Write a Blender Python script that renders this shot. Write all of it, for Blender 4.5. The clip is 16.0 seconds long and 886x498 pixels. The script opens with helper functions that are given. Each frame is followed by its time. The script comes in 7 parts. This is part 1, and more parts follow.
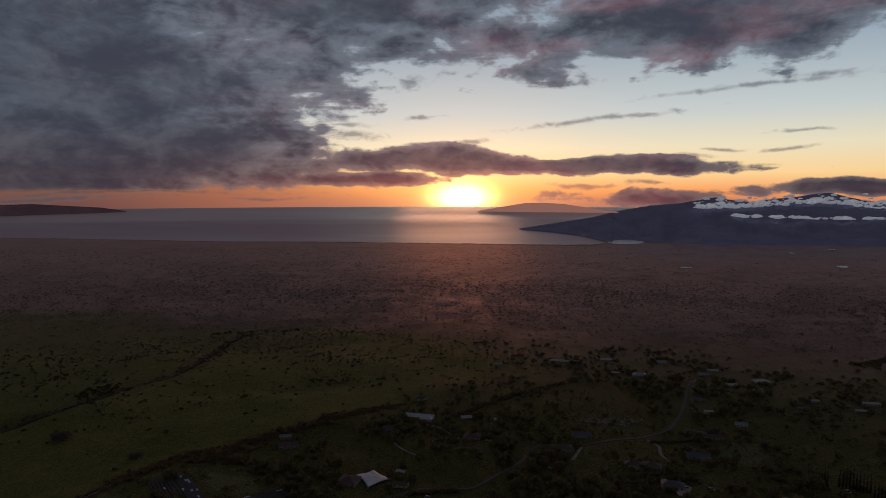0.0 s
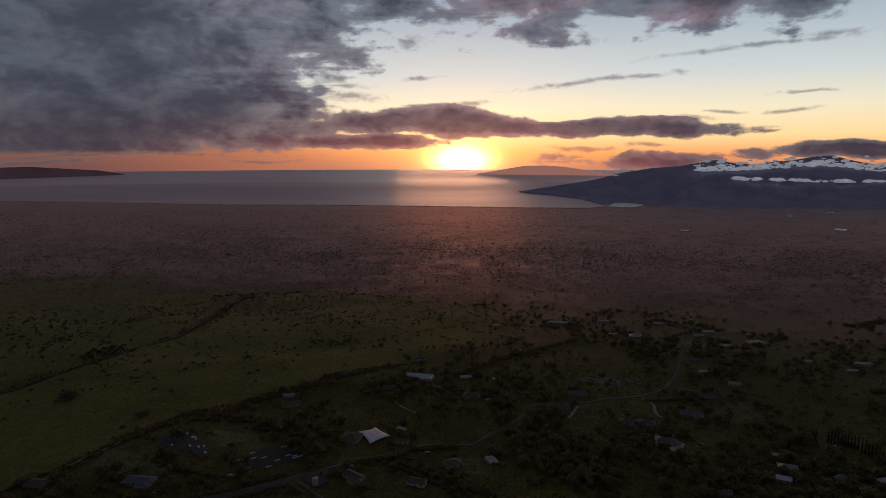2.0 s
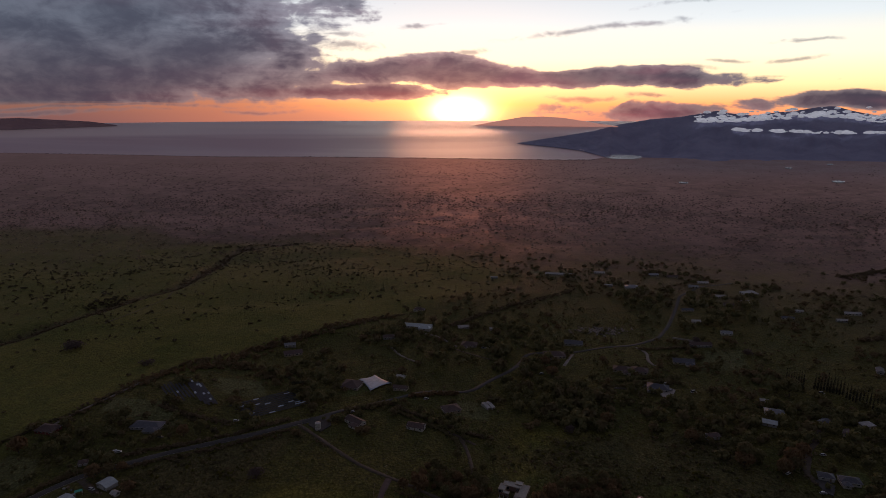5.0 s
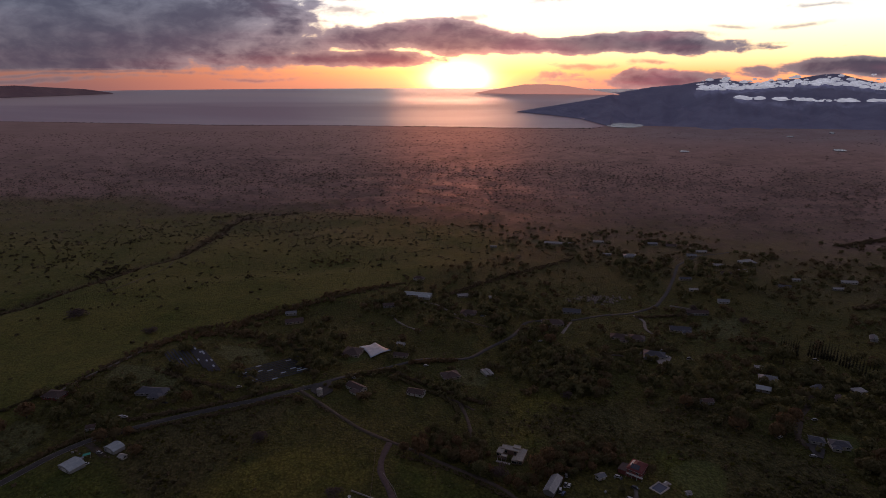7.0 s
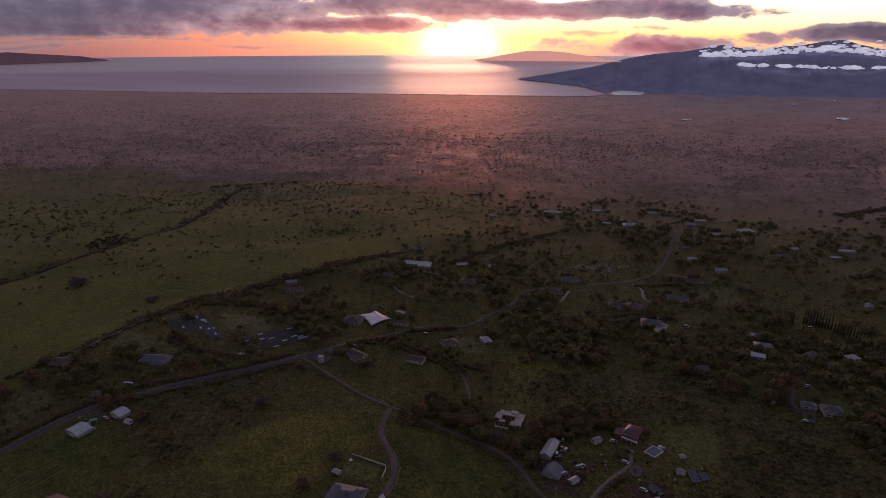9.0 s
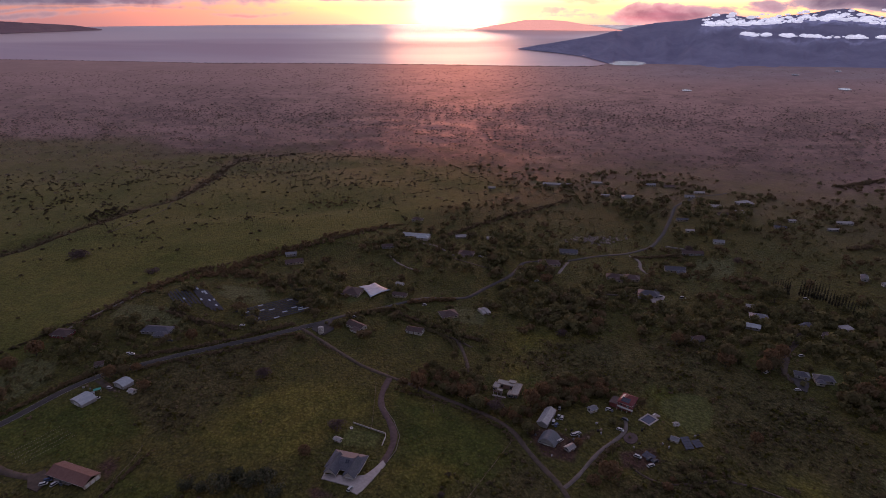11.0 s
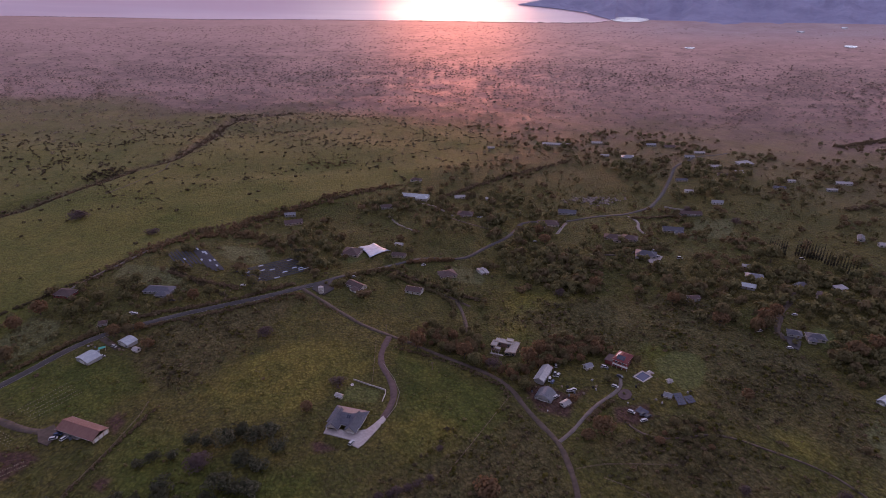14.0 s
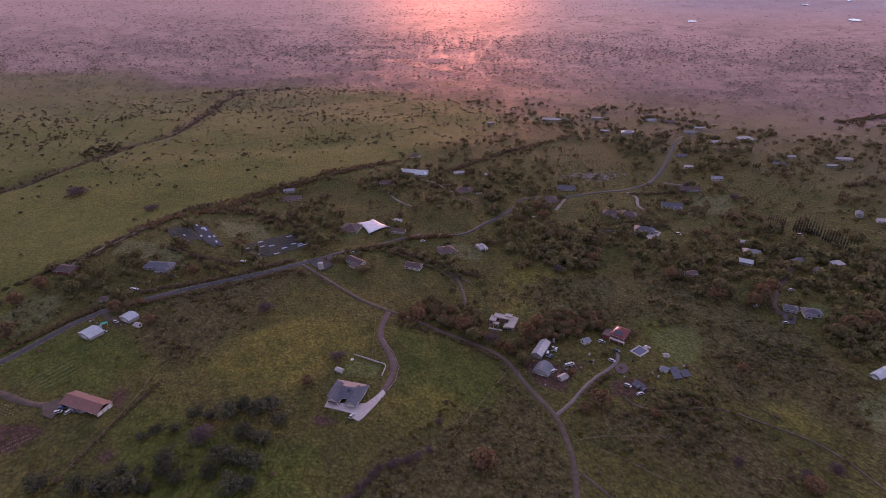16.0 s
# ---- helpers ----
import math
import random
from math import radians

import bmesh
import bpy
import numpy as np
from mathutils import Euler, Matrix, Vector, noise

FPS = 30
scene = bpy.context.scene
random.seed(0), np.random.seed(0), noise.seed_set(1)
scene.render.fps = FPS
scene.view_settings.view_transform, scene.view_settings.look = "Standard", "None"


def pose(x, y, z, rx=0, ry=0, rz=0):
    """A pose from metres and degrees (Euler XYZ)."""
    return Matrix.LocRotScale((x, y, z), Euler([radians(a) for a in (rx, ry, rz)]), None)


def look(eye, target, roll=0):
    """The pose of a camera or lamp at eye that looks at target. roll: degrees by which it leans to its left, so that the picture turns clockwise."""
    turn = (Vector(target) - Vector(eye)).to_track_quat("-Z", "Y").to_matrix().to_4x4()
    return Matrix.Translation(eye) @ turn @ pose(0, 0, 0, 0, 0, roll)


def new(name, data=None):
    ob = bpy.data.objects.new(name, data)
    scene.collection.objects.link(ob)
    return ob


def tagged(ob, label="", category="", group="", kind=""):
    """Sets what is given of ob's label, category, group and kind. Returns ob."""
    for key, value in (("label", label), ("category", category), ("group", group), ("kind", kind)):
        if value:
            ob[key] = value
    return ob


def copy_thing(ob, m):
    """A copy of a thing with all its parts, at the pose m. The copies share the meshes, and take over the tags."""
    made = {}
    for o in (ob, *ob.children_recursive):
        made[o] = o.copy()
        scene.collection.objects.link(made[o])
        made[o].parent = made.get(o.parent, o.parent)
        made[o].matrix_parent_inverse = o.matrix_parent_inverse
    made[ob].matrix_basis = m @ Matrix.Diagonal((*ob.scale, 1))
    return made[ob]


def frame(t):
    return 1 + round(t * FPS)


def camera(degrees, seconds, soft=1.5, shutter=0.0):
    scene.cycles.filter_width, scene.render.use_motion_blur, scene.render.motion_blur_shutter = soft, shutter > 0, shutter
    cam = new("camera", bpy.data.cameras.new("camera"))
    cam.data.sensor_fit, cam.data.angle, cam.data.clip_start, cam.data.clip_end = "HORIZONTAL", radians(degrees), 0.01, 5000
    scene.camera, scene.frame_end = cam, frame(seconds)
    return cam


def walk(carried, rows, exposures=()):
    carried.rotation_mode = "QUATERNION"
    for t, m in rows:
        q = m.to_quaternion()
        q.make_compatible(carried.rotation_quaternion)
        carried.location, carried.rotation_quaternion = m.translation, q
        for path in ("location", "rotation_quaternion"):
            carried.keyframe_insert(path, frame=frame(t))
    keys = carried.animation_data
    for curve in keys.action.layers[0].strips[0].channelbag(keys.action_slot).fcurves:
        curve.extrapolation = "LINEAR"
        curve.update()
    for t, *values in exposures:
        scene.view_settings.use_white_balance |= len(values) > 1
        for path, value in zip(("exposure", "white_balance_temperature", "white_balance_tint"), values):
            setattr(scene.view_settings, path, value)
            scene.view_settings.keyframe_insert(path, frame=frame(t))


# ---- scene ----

# ------------------------------------------------------------ camera and its path
cam = camera(71.71, 16.0, soft=0.6)
walk(cam, [
    (0.0, pose(0.00, 0.00, 220.00, 84.50, 0, -0.00)),
    (0.5, pose(-0.17, -0.96, 219.92, 83.71, 0, -0.00)),
    (1.0, pose(-0.32, -1.89, 219.85, 82.75, 0, -0.04)),
    (1.5, pose(-0.45, -2.79, 219.80, 81.87, 0, -0.05)),
    (2.0, pose(-0.56, -3.65, 219.76, 81.06, 0, -0.08)),
    (2.5, pose(-0.66, -4.49, 219.74, 80.32, 0, -0.11)),
    (3.0, pose(-0.74, -5.29, 219.73, 79.54, 0, -0.14)),
    (3.5, pose(-0.80, -6.06, 219.74, 78.76, 0, -0.16)),
    (4.0, pose(-0.85, -6.80, 219.76, 78.04, 0, -0.21)),
    (6.5, pose(-0.91, -10.10, 220.01, 74.48, 0, -0.34)),
    (7.0, pose(-0.89, -10.69, 220.09, 73.76, 0, -0.34)),
    (7.5, pose(-0.87, -11.25, 220.18, 73.04, 0, -0.34)),
    (8.0, pose(-0.84, -11.79, 220.27, 72.33, 0, -0.37)),
    (8.5, pose(-0.80, -12.31, 220.37, 71.59, 0, -0.39)),
    (9.0, pose(-0.75, -12.82, 220.47, 70.90, 0, -0.38)),
    (11.5, pose(-0.48, -15.06, 221.04, 67.67, 0, -0.50)),
    (12.0, pose(-0.42, -15.47, 221.16, 67.05, 0, -0.51)),
    (12.5, pose(-0.36, -15.86, 221.28, 66.43, 0, -0.53)),
    (13.0, pose(-0.31, -16.24, 221.40, 65.83, 0, -0.53)),
    (13.5, pose(-0.26, -16.61, 221.51, 65.23, 0, -0.58)),
    (14.0, pose(-0.21, -16.96, 221.63, 64.63, 0, -0.56)),
    (14.5, pose(-0.16, -17.31, 221.74, 64.06, 0, -0.59)),
    (15.0, pose(-0.12, -17.65, 221.85, 63.49, 0, -0.61)),
    (15.5, pose(-0.09, -17.98, 221.95, 62.95, 0, -0.63)),
    (16.0, pose(-0.06, -18.31, 222.05, 62.41, 0, -0.64)),
], exposures=[(0.0, 0.25, 6500, 10), (4.0, 0.72, 6480, 14), (7.0, 1.12, 6420, 19), (9.0, 1.55, 6300, 24), (12.5, 2.52, 6150, 31), (16.0, 3.30, 6080, 36)])

EYE = Vector((0.0, -9.0, 220.0))
SUN_AZ, SUN_EL = 1.8, -0.65


# ------------------------------------------------------------ node helpers
class Net:
    """Short ways to write a node tree."""

    def __init__(self, tree):
        self.tree, self.nodes, self.links = tree, tree.nodes, tree.links

    def put(self, socket, value):
        if isinstance(value, bpy.types.NodeSocket):
            self.links.new(value, socket)
        elif value is not None:
            if socket.type == "RGBA" and len(value) == 3:
                value = (*value, 1.0)
            socket.default_value = value

    def m(self, op, a, b=None, c=None, clamp=False):
        n = self.nodes.new("ShaderNodeMath")
        n.operation, n.use_clamp = op, clamp
        for s, v in zip(n.inputs, (a, b, c)):
            self.put(s, v)
        return n.outputs[0]

    def add(self, a, b): return self.m("ADD", a, b)
    def sub(self, a, b): return self.m("SUBTRACT", a, b)
    def mul(self, a, b): return self.m("MULTIPLY", a, b)

    def step(self, v, lo, hi, to0=0.0, to1=1.0):
        n = self.nodes.new("ShaderNodeMapRange")
        n.interpolation_type = "SMOOTHSTEP"
        for s, x in zip(n.inputs, (v, lo, hi, to0, to1)):
            self.put(s, x)
        return n.outputs[0]

    def noise(self, vec, scale, detail=4.0, rough=0.55, distort=0.0):
        n = self.nodes.new("ShaderNodeTexNoise")
        self.put(n.inputs["Vector"], vec)
        for k, v in (("Scale", scale), ("Detail", detail), ("Roughness", rough), ("Distortion", distort)):
            self.put(n.inputs[k], v)
        return n.outputs[0]

    def xyz(self, x, y, z=0.0):
        n = self.nodes.new("ShaderNodeCombineXYZ")
        for s, v in zip(n.inputs, (x, y, z)):
            self.put(s, v)
        return n.outputs[0]

    def split(self, v):
        n = self.nodes.new("ShaderNodeSeparateXYZ")
        self.links.new(v, n.inputs[0])
        return n.outputs

    def mix(self, f, a, b, blend="MIX"):
        n = self.nodes.new("ShaderNodeMix")
        n.data_type, n.blend_type = "RGBA", blend
        self.put(n.inputs[0], f)
        self.put(n.inputs[6], a)
        self.put(n.inputs[7], b)
        return n.outputs[2]

    def ramp(self, f, stops):
        n = self.nodes.new("ShaderNodeValToRGB")
        e = n.color_ramp.elements
        while len(e) < len(stops):
            e.new(0.5)
        for el, (p, c) in zip(e, stops):
            el.position, el.color = p, (*c, 1.0)
        self.put(n.inputs[0], f)
        return n.outputs[0]

    def tint(self, col, k):
        n = self.nodes.new("ShaderNodeVectorMath")
        n.operation = "SCALE"
        self.put(n.inputs[0], col)
        self.put(n.inputs["Scale"], k)
        return n.outputs[0]

    def plus(self, a, b):
        n = self.nodes.new("ShaderNodeVectorMath")
        n.operation = "ADD"
        self.put(n.inputs[0], a)
        self.put(n.inputs[1], b)
        return n.outputs[0]


# ------------------------------------------------------------ sky and sun
world = bpy.data.worlds.new("evening_sky")
scene.world = world
world.use_nodes = True
w = Net(world.node_tree)
w.nodes.clear()
way = w.nodes.new("ShaderNodeTexCoord").outputs["Generated"]
wx, wy, wz = w.split(way)
az = w.mul(w.m("ARCTAN2", wx, wy), 57.2958)
el = w.mul(w.m("ARCSINE", wz), 57.2958)

nishita = w.nodes.new("ShaderNodeTexSky")
nishita.sky_type, nishita.sun_disc = "NISHITA", False
nishita.sun_elevation, nishita.sun_rotation = radians(1.0), radians(SUN_AZ)
nishita.altitude, nishita.air_density, nishita.dust_density = 900, 1.2, 2.5

# clear sky behind the clouds: warm towards the sun and the horizon, pale blue above
far_az = w.m("ABSOLUTE", w.sub(az, SUN_AZ))
up = w.step(el, -1.0, 40.0)
lin = w.m("DIVIDE", w.add(el, 1.6), 41.6, clamp=True)
clear = w.ramp(lin, [(0.0, (0.40, 0.16, 0.115)), (0.018, (0.56, 0.215, 0.115)), (0.036, (0.86, 0.33, 0.11)), (0.075, (0.88, 0.62, 0.30)), (0.13, (0.74, 0.68, 0.50)),
                     (0.20, (0.50, 0.56, 0.57)), (0.34, (0.27, 0.35, 0.43)), (0.6, (0.15, 0.20, 0.28)), (1.0, (0.10, 0.13, 0.20))])
clear = w.mix(0.12, clear, w.tint(nishita.outputs[0], 0.10))
side = w.step(far_az, 25.0, 110.0, 1.0, 0.30)
clear = w.tint(clear, side)
west = w.mul(w.step(az, -20.0, 0.0, 1.0, 0.0), w.step(el, 0.2, 4.0, 1.0, 0.0))
clear = w.mix(w.mul(west, 0.85), clear, w.mix(w.step(az, -34.0, -12.0), (0.075, 0.040, 0.046), (0.34, 0.115, 0.066)))

# the sun's own glow
d_sun = w.m("SQRT", w.add(w.m("POWER", far_az, 2.0), w.m("POWER", w.mul(w.sub(el, SUN_EL), 2.1), 2.0)))
core = w.m("EXPONENT", w.mul(w.m("POWER", w.m("DIVIDE", d_sun, 2.1), 2.0), -1.0))
halo = w.m("EXPONENT", w.mul(d_sun, -0.28))
glow = w.plus(w.tint((1.0, 0.72, 0.24), w.mul(core, 5.0)), w.tint((1.0, 0.46, 0.10), w.mul(halo, 1.5)))

# clouds: banks and wisps broken up by drifting noise
warp = w.noise(w.xyz(w.mul(az, 0.10), w.mul(el, 0.22), 3.1), 1.0, 3.0, 0.5)
caz = w.add(az, w.mul(w.sub(warp, 0.5), 7.0))
cel = w.add(el, w.mul(w.sub(warp, 0.5), 2.2))


def bank(centre, ra, re, k=0.0, height=1.0):
    a, e = centre
    da = w.m("DIVIDE", w.sub(caz, a), ra)
    de = w.m("DIVIDE", w.sub(w.sub(cel, e), w.mul(w.sub(caz, a), k)), re)
    r = w.m("SQRT", w.add(w.mul(da, da), w.mul(de, de)))
    return w.mul(w.sub(1.0, r), height)


BANKS = [
    ((-37.23, 8.4), 30.0, 11.0, 0.0, 2.9), ((-9.30, 16.8), 19.0, 6.2, 0.02, 2.0), ((26.37, 15.0), 24.0, 5.2, 0.06, 1.9), ((4.41, 13.34), 8.0, 3.4, 0.0, 1.1),
    ((0.31, 2.75), 11.5, 1.6, -0.03, 2.3), ((13.2, 2.15), 14.5, 1.0, -0.02, 2.2), ((-33.04, 3.55), 24.5, 4.8, 0.0, 3.6),
    ((33.29, 0.24), 9.0, 0.7, 0.03, 1.5), ((18.59, -0.77), 7.0, 0.8, 0.0, 1.0), ((-6.48, 0.96), 10.0, 0.7, 0.0, 1.3),
]
WISPS = [
    ((14.07, 6.13), 10.5, 0.36, 0.085, 1.0), ((26.24, 8.46), 10.5, 0.34, 0.075, 1.0), ((24.76, 3.47), 3.0, 0.20, 0.0, 1.0), ((29.78, 3.58), 3.0, 0.22, 0.09, 1.0), ((30.03, 4.77), 3.2, 0.18, 0.05, 0.9),
    ((-1.51, 6.82), 2.4, 0.36, 0.06, 1.1), ((12.46, 0.33), 4.5, 0.34, 0.0, 1.1), ((17.84, 0.52), 2.4, 0.34, 0.0, 1.2), ((-8.49, 4.94), 5.5, 0.6, 0.05, 1.0), ((-9.49, 5.93), 4.5, 0.3, 0.03, 1.0),
]
SHREDS = [
    ((-3.31, 9.60), 1.7, 0.8, 0.0, 1.0), ((19.88, 2.77), 5.5, 0.28, 0.03, 1.0), ((2.40, 4.38), 2.8, 0.35, 0.1, 1.1), ((25.25, 2.10), 4.0, 0.2, 0.02, 0.8), ((32.09, 9.13), 6.0, 0.4, 0.06, 0.8),
    ((-28.20, -0.25), 20.0, 0.22, 0.0, 1.0), ((-15.60, -0.58), 5.0, 0.2, 0.0, 1.0), ((-34.36, -0.67), 12.0, 0.3, 0.0, 1.2),
]


def widest(group):
    out = None
    for b in group:
        v = bank(*b)
        out = v if out is None else w.m("MAXIMUM", out, v)
    return out


field = widest(BANKS)
# cloud deck added overhead, mostly out of view, to dim the ground
deck = w.sub(w.step(w.add(el, w.mul(far_az, 0.03)), 12.5, 20.0, 0.0, 2.2), 1.0)
field = w.m("MAXIMUM", w.m("MAXIMUM", field, deck), -1.0)
puff = w.noise(w.xyz(w.mul(az, 0.16), w.mul(el, 0.32), 0.0), 1.0, 9.0, 0.54, 0.35)
fine = w.noise(w.xyz(w.mul(az, 0.75), w.mul(el, 1.35), 5.0), 1.0, 9.0, 0.60, 0.5)
streak = w.noise(w.xyz(w.mul(az, 0.07), w.mul(el, 1.3), 9.0), 1.0, 4.0, 0.55)
body = w.add(field, w.add(w.add(w.mul(w.sub(puff, 0.5), 3.6), w.mul(w.sub(streak, 0.5), 0.9)), w.mul(w.sub(fine, 0.5), 0.85)))
flat = w.step(w.add(el, w.mul(w.sub(streak, 0.5), 0.9)), -0.25, 0.2)
flat = w.m("MAXIMUM", flat, w.step(az, 4.0, 12.0))
cover = w.mul(w.step(body, -0.08, 0.38), flat)
thick = w.step(body, 0.05, 1.25)
wisp = w.add(w.m("MAXIMUM", widest(WISPS + SHREDS), -1.0), w.add(w.mul(w.sub(fine, 0.5), 1.9), w.mul(w.sub(streak, 0.5), 0.5)))
cover = w.m("MAXIMUM", cover, w.step(wisp, 0.02, 0.95, 0.0, 0.66))
shade = w.m("MAXIMUM", w.mul(thick, w.step(w.add(puff, w.mul(w.sub(fine, 0.5), 0.35)), 0.30, 0.66, 0.58, 1.0)), w.step(wisp, 0.15, 1.1, 0.0, 0.55))
low = w.step(el, 0.0, 7.0, 1.0, 0.0)
near_sun = w.m("EXPONENT", w.mul(d_sun, -0.13))
thin_col = w.plus(w.mix(low, (0.125, 0.148, 0.182), (0.12, 0.10, 0.105)), w.tint((0.75, 0.26, 0.09), w.mul(near_sun, 0.65)))
dark_hi = w.mix(w.step(el, 14.0, 26.0), (0.037, 0.044, 0.062), (0.062, 0.062, 0.078))
dark_col = w.plus(w.mix(low, dark_hi, (0.036, 0.031, 0.043)), w.tint((0.28, 0.075, 0.05), w.mul(near_sun, 0.6)))
rose = w.mul(w.step(w.noise(w.xyz(w.mul(az, 0.09), w.mul(el, 0.30), 20.0), 1.0, 3.0, 0.5), 0.46, 0.66), w.step(az, -24.0, 12.0, 0.12, 1.0))
ember = w.mul(w.step(el, 0.1, 2.2, 1.0, 0.0), w.step(far_az, 6.0, 34.0, 1.0, 0.0))
cloud = w.plus(w.mix(shade, thin_col, dark_col), w.plus(w.tint((0.058, 0.016, 0.018), rose), w.tint((0.17, 0.022, 0.008), w.mul(ember, streak))))
cloud = w.tint(cloud, w.step(far_az, 40.0, 140.0, 1.0, 0.6))
open_sky = w.plus(clear, glow)
sky = w.mix(cover, open_sky, w.plus(cloud, w.tint(glow, 0.06)))
bg = w.nodes.new("ShaderNodeBackground")
w.put(bg.inputs[0], sky)
bg.inputs[1].default_value = 1.0
w.links.new(bg.outputs[0], w.nodes.new("ShaderNodeOutputWorld").inputs[0])

sun = new("sun", bpy.data.lights.new("sun", "SUN"))
sun.data.energy, sun.data.angle, sun.data.color = 0.17, radians(12.0), (1.0, 0.42, 0.20)
sun.matrix_world = look((0, 0, 0), (-math.sin(radians(SUN_AZ)), -math.cos(radians(SUN_AZ)), -math.sin(radians(4.0))))
sun.location = (100, 3000, 400)


# ------------------------------------------------------------ materials
def material(name, colour, rough=0.8, spec=0.3, metal=0.0):
    """A plain start: colour, gloss. Returns the material, its net, and the shader node."""
    mat = bpy.data.materials.new(name)
    mat.use_nodes = True
    n = Net(mat.node_tree)
    sh = mat.node_tree.nodes["Principled BSDF"]
    n.put(sh.inputs["Base Color"], colour)
    sh.inputs["Roughness"].default_value = rough
    sh.inputs["Specular IOR Level"].default_value = spec
    sh.inputs["Metallic"].default_value = metal
    return mat, n, sh


def bump(n, sh, height, strength, distance):
    b = n.nodes.new("ShaderNodeBump")
    b.inputs["Strength"].default_value, b.inputs["Distance"].default_value = strength, distance
    n.links.new(height, b.inputs["Height"])
    n.links.new(b.outputs[0], sh.inputs["Normal"])


def place(n):
    return n.nodes.new("ShaderNodeTexCoord").outputs["Object"]


def layer(n, name):
    a = n.nodes.new("ShaderNodeAttribute")
    a.attribute_name = name
    return a.outputs["Fac"]


def ground_material():
    mat, n, sh = material("pasture_and_scrub", (0.07, 0.07, 0.03), 0.92, 0.12)
    p = place(n)
    big, mid = n.noise(p, 0.011, 4.0, 0.6), n.noise(p, 0.06, 5.0, 0.6)
    small, tuft = n.noise(p, 0.35, 4.0, 0.65), n.noise(p, 1.3, 3.0, 0.6)
    meadow = n.mix(n.step(n.add(n.mul(big, 0.5), n.mul(mid, 0.5)), 0.40, 0.60), (0.064, 0.068, 0.018), (0.098, 0.087, 0.024))
    meadow = n.mix(n.step(small, 0.44, 0.66), meadow, (0.056, 0.052, 0.019))
    grass = n.mix(n.step(n.add(n.mul(big, 0.6), n.mul(mid, 0.4)), 0.38, 0.62), (0.088, 0.097, 0.022), (0.128, 0.119, 0.030))
    grass = n.mix(n.mul(n.step(small, 0.48, 0.70), 0.7), grass, (0.048, 0.052, 0.018))
    scrub = n.mix(n.step(mid, 0.38, 0.62), (0.064, 0.046, 0.043), (0.100, 0.074, 0.064))
    scrub = n.mix(n.mul(n.step(big, 0.50, 0.66), 0.5), scrub, (0.092, 0.088, 0.042))
    scrub = n.mix(n.step(small, 0.45, 0.62), scrub, (0.066, 0.050, 0.047))
    # distance haze is painted into the plain as a pale blue-grey
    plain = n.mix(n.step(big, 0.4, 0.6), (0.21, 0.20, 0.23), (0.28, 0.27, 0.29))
    soil = n.mix(small, (0.062, 0.036, 0.028), (0.092, 0.056, 0.044))
    lawn = n.mix(mid, (0.068, 0.082, 0.024), (0.090, 0.102, 0.034))
    dry = n.mix(mid, (0.112, 0.116, 0.052), (0.090, 0.095, 0.040))
    lush = n.mix(n.step(mid, 0.36, 0.62), (0.054, 0.070, 0.014), (0.077, 0.090, 0.018))
    crest = n.mix(n.step(mid, 0.36, 0.62), (0.094, 0.093, 0.020), (0.136, 0.120, 0.026))
    brush = n.mix(n.step(small, 0.36, 0.62), (0.046, 0.042, 0.019), (0.094, 0.080, 0.036))
    c = meadow
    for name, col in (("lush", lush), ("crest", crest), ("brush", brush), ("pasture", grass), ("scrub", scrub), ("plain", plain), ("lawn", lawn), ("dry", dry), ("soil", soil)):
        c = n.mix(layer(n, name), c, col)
    lie = n.nodes.new("ShaderNodeMapping")
    lie.inputs["Scale"].default_value = (1.0, 0.72, 1.0)
    n.links.new(p, lie.inputs[0])
    ridge = n.noise(lie.outputs[0], 0.20, 5.0, 0.6, 1.0)
    # tussocks: rounded heads a metre or two across, lit tops and shaded gaps painted in
    heads = n.nodes.new("ShaderNodeTexVoronoi")
    heads.feature = "SMOOTH_F1"
    heads.inputs["Scale"].default_value, heads.inputs["Smoothness"].default_value = 0.58, 0.5
    n.links.new(n.plus(lie.outputs[0], n.tint(n.xyz(small, mid, big), 3.0)), heads.inputs["Vector"])
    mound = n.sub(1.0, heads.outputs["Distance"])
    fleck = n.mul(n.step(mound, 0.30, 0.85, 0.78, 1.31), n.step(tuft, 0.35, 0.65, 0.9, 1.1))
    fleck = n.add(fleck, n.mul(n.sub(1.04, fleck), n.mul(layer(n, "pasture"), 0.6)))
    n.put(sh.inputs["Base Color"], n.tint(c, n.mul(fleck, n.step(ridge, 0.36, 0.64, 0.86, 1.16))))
    # far off the land carries a gloss that stands in for haze; distances there are drawn in, so it keeps the normal of
    # the true slope
    far = layer(n, "far")
    b = n.nodes.new("ShaderNodeBump")
    b.inputs["Distance"].default_value = 2.0
    n.put(b.inputs["Strength"], n.step(far, 0.0, 1.0, 1.0, 0.2))
    n.links.new(n.add(n.add(n.mul(mound, 0.55), n.mul(tuft, 0.22)), n.mul(ridge, 1.2)), b.inputs["Height"])
    n.links.new(n.mix(far, n.nodes.new("ShaderNodeNewGeometry").outputs["Normal"], (0.0, 0.064, 1.0)), b.inputs["Normal"])
    n.links.new(b.outputs[0], sh.inputs["Normal"])
    # the haze gloss is broken into patches: stretches of woods, groves, single trees
    wide, grove = n.noise(p, 0.0045, 4.0, 0.6, 0.8), n.noise(p, 0.028, 5.0, 0.65, 0.6)
    haze_patches = n.step(n.add(n.add(n.mul(wide, 0.35), n.mul(grove, 0.40)), n.mul(n.noise(p, 0.15, 4.0, 0.7), 0.25)), 0.40, 0.60, 0.28, 1.0)
    deep = layer(n, "deep")
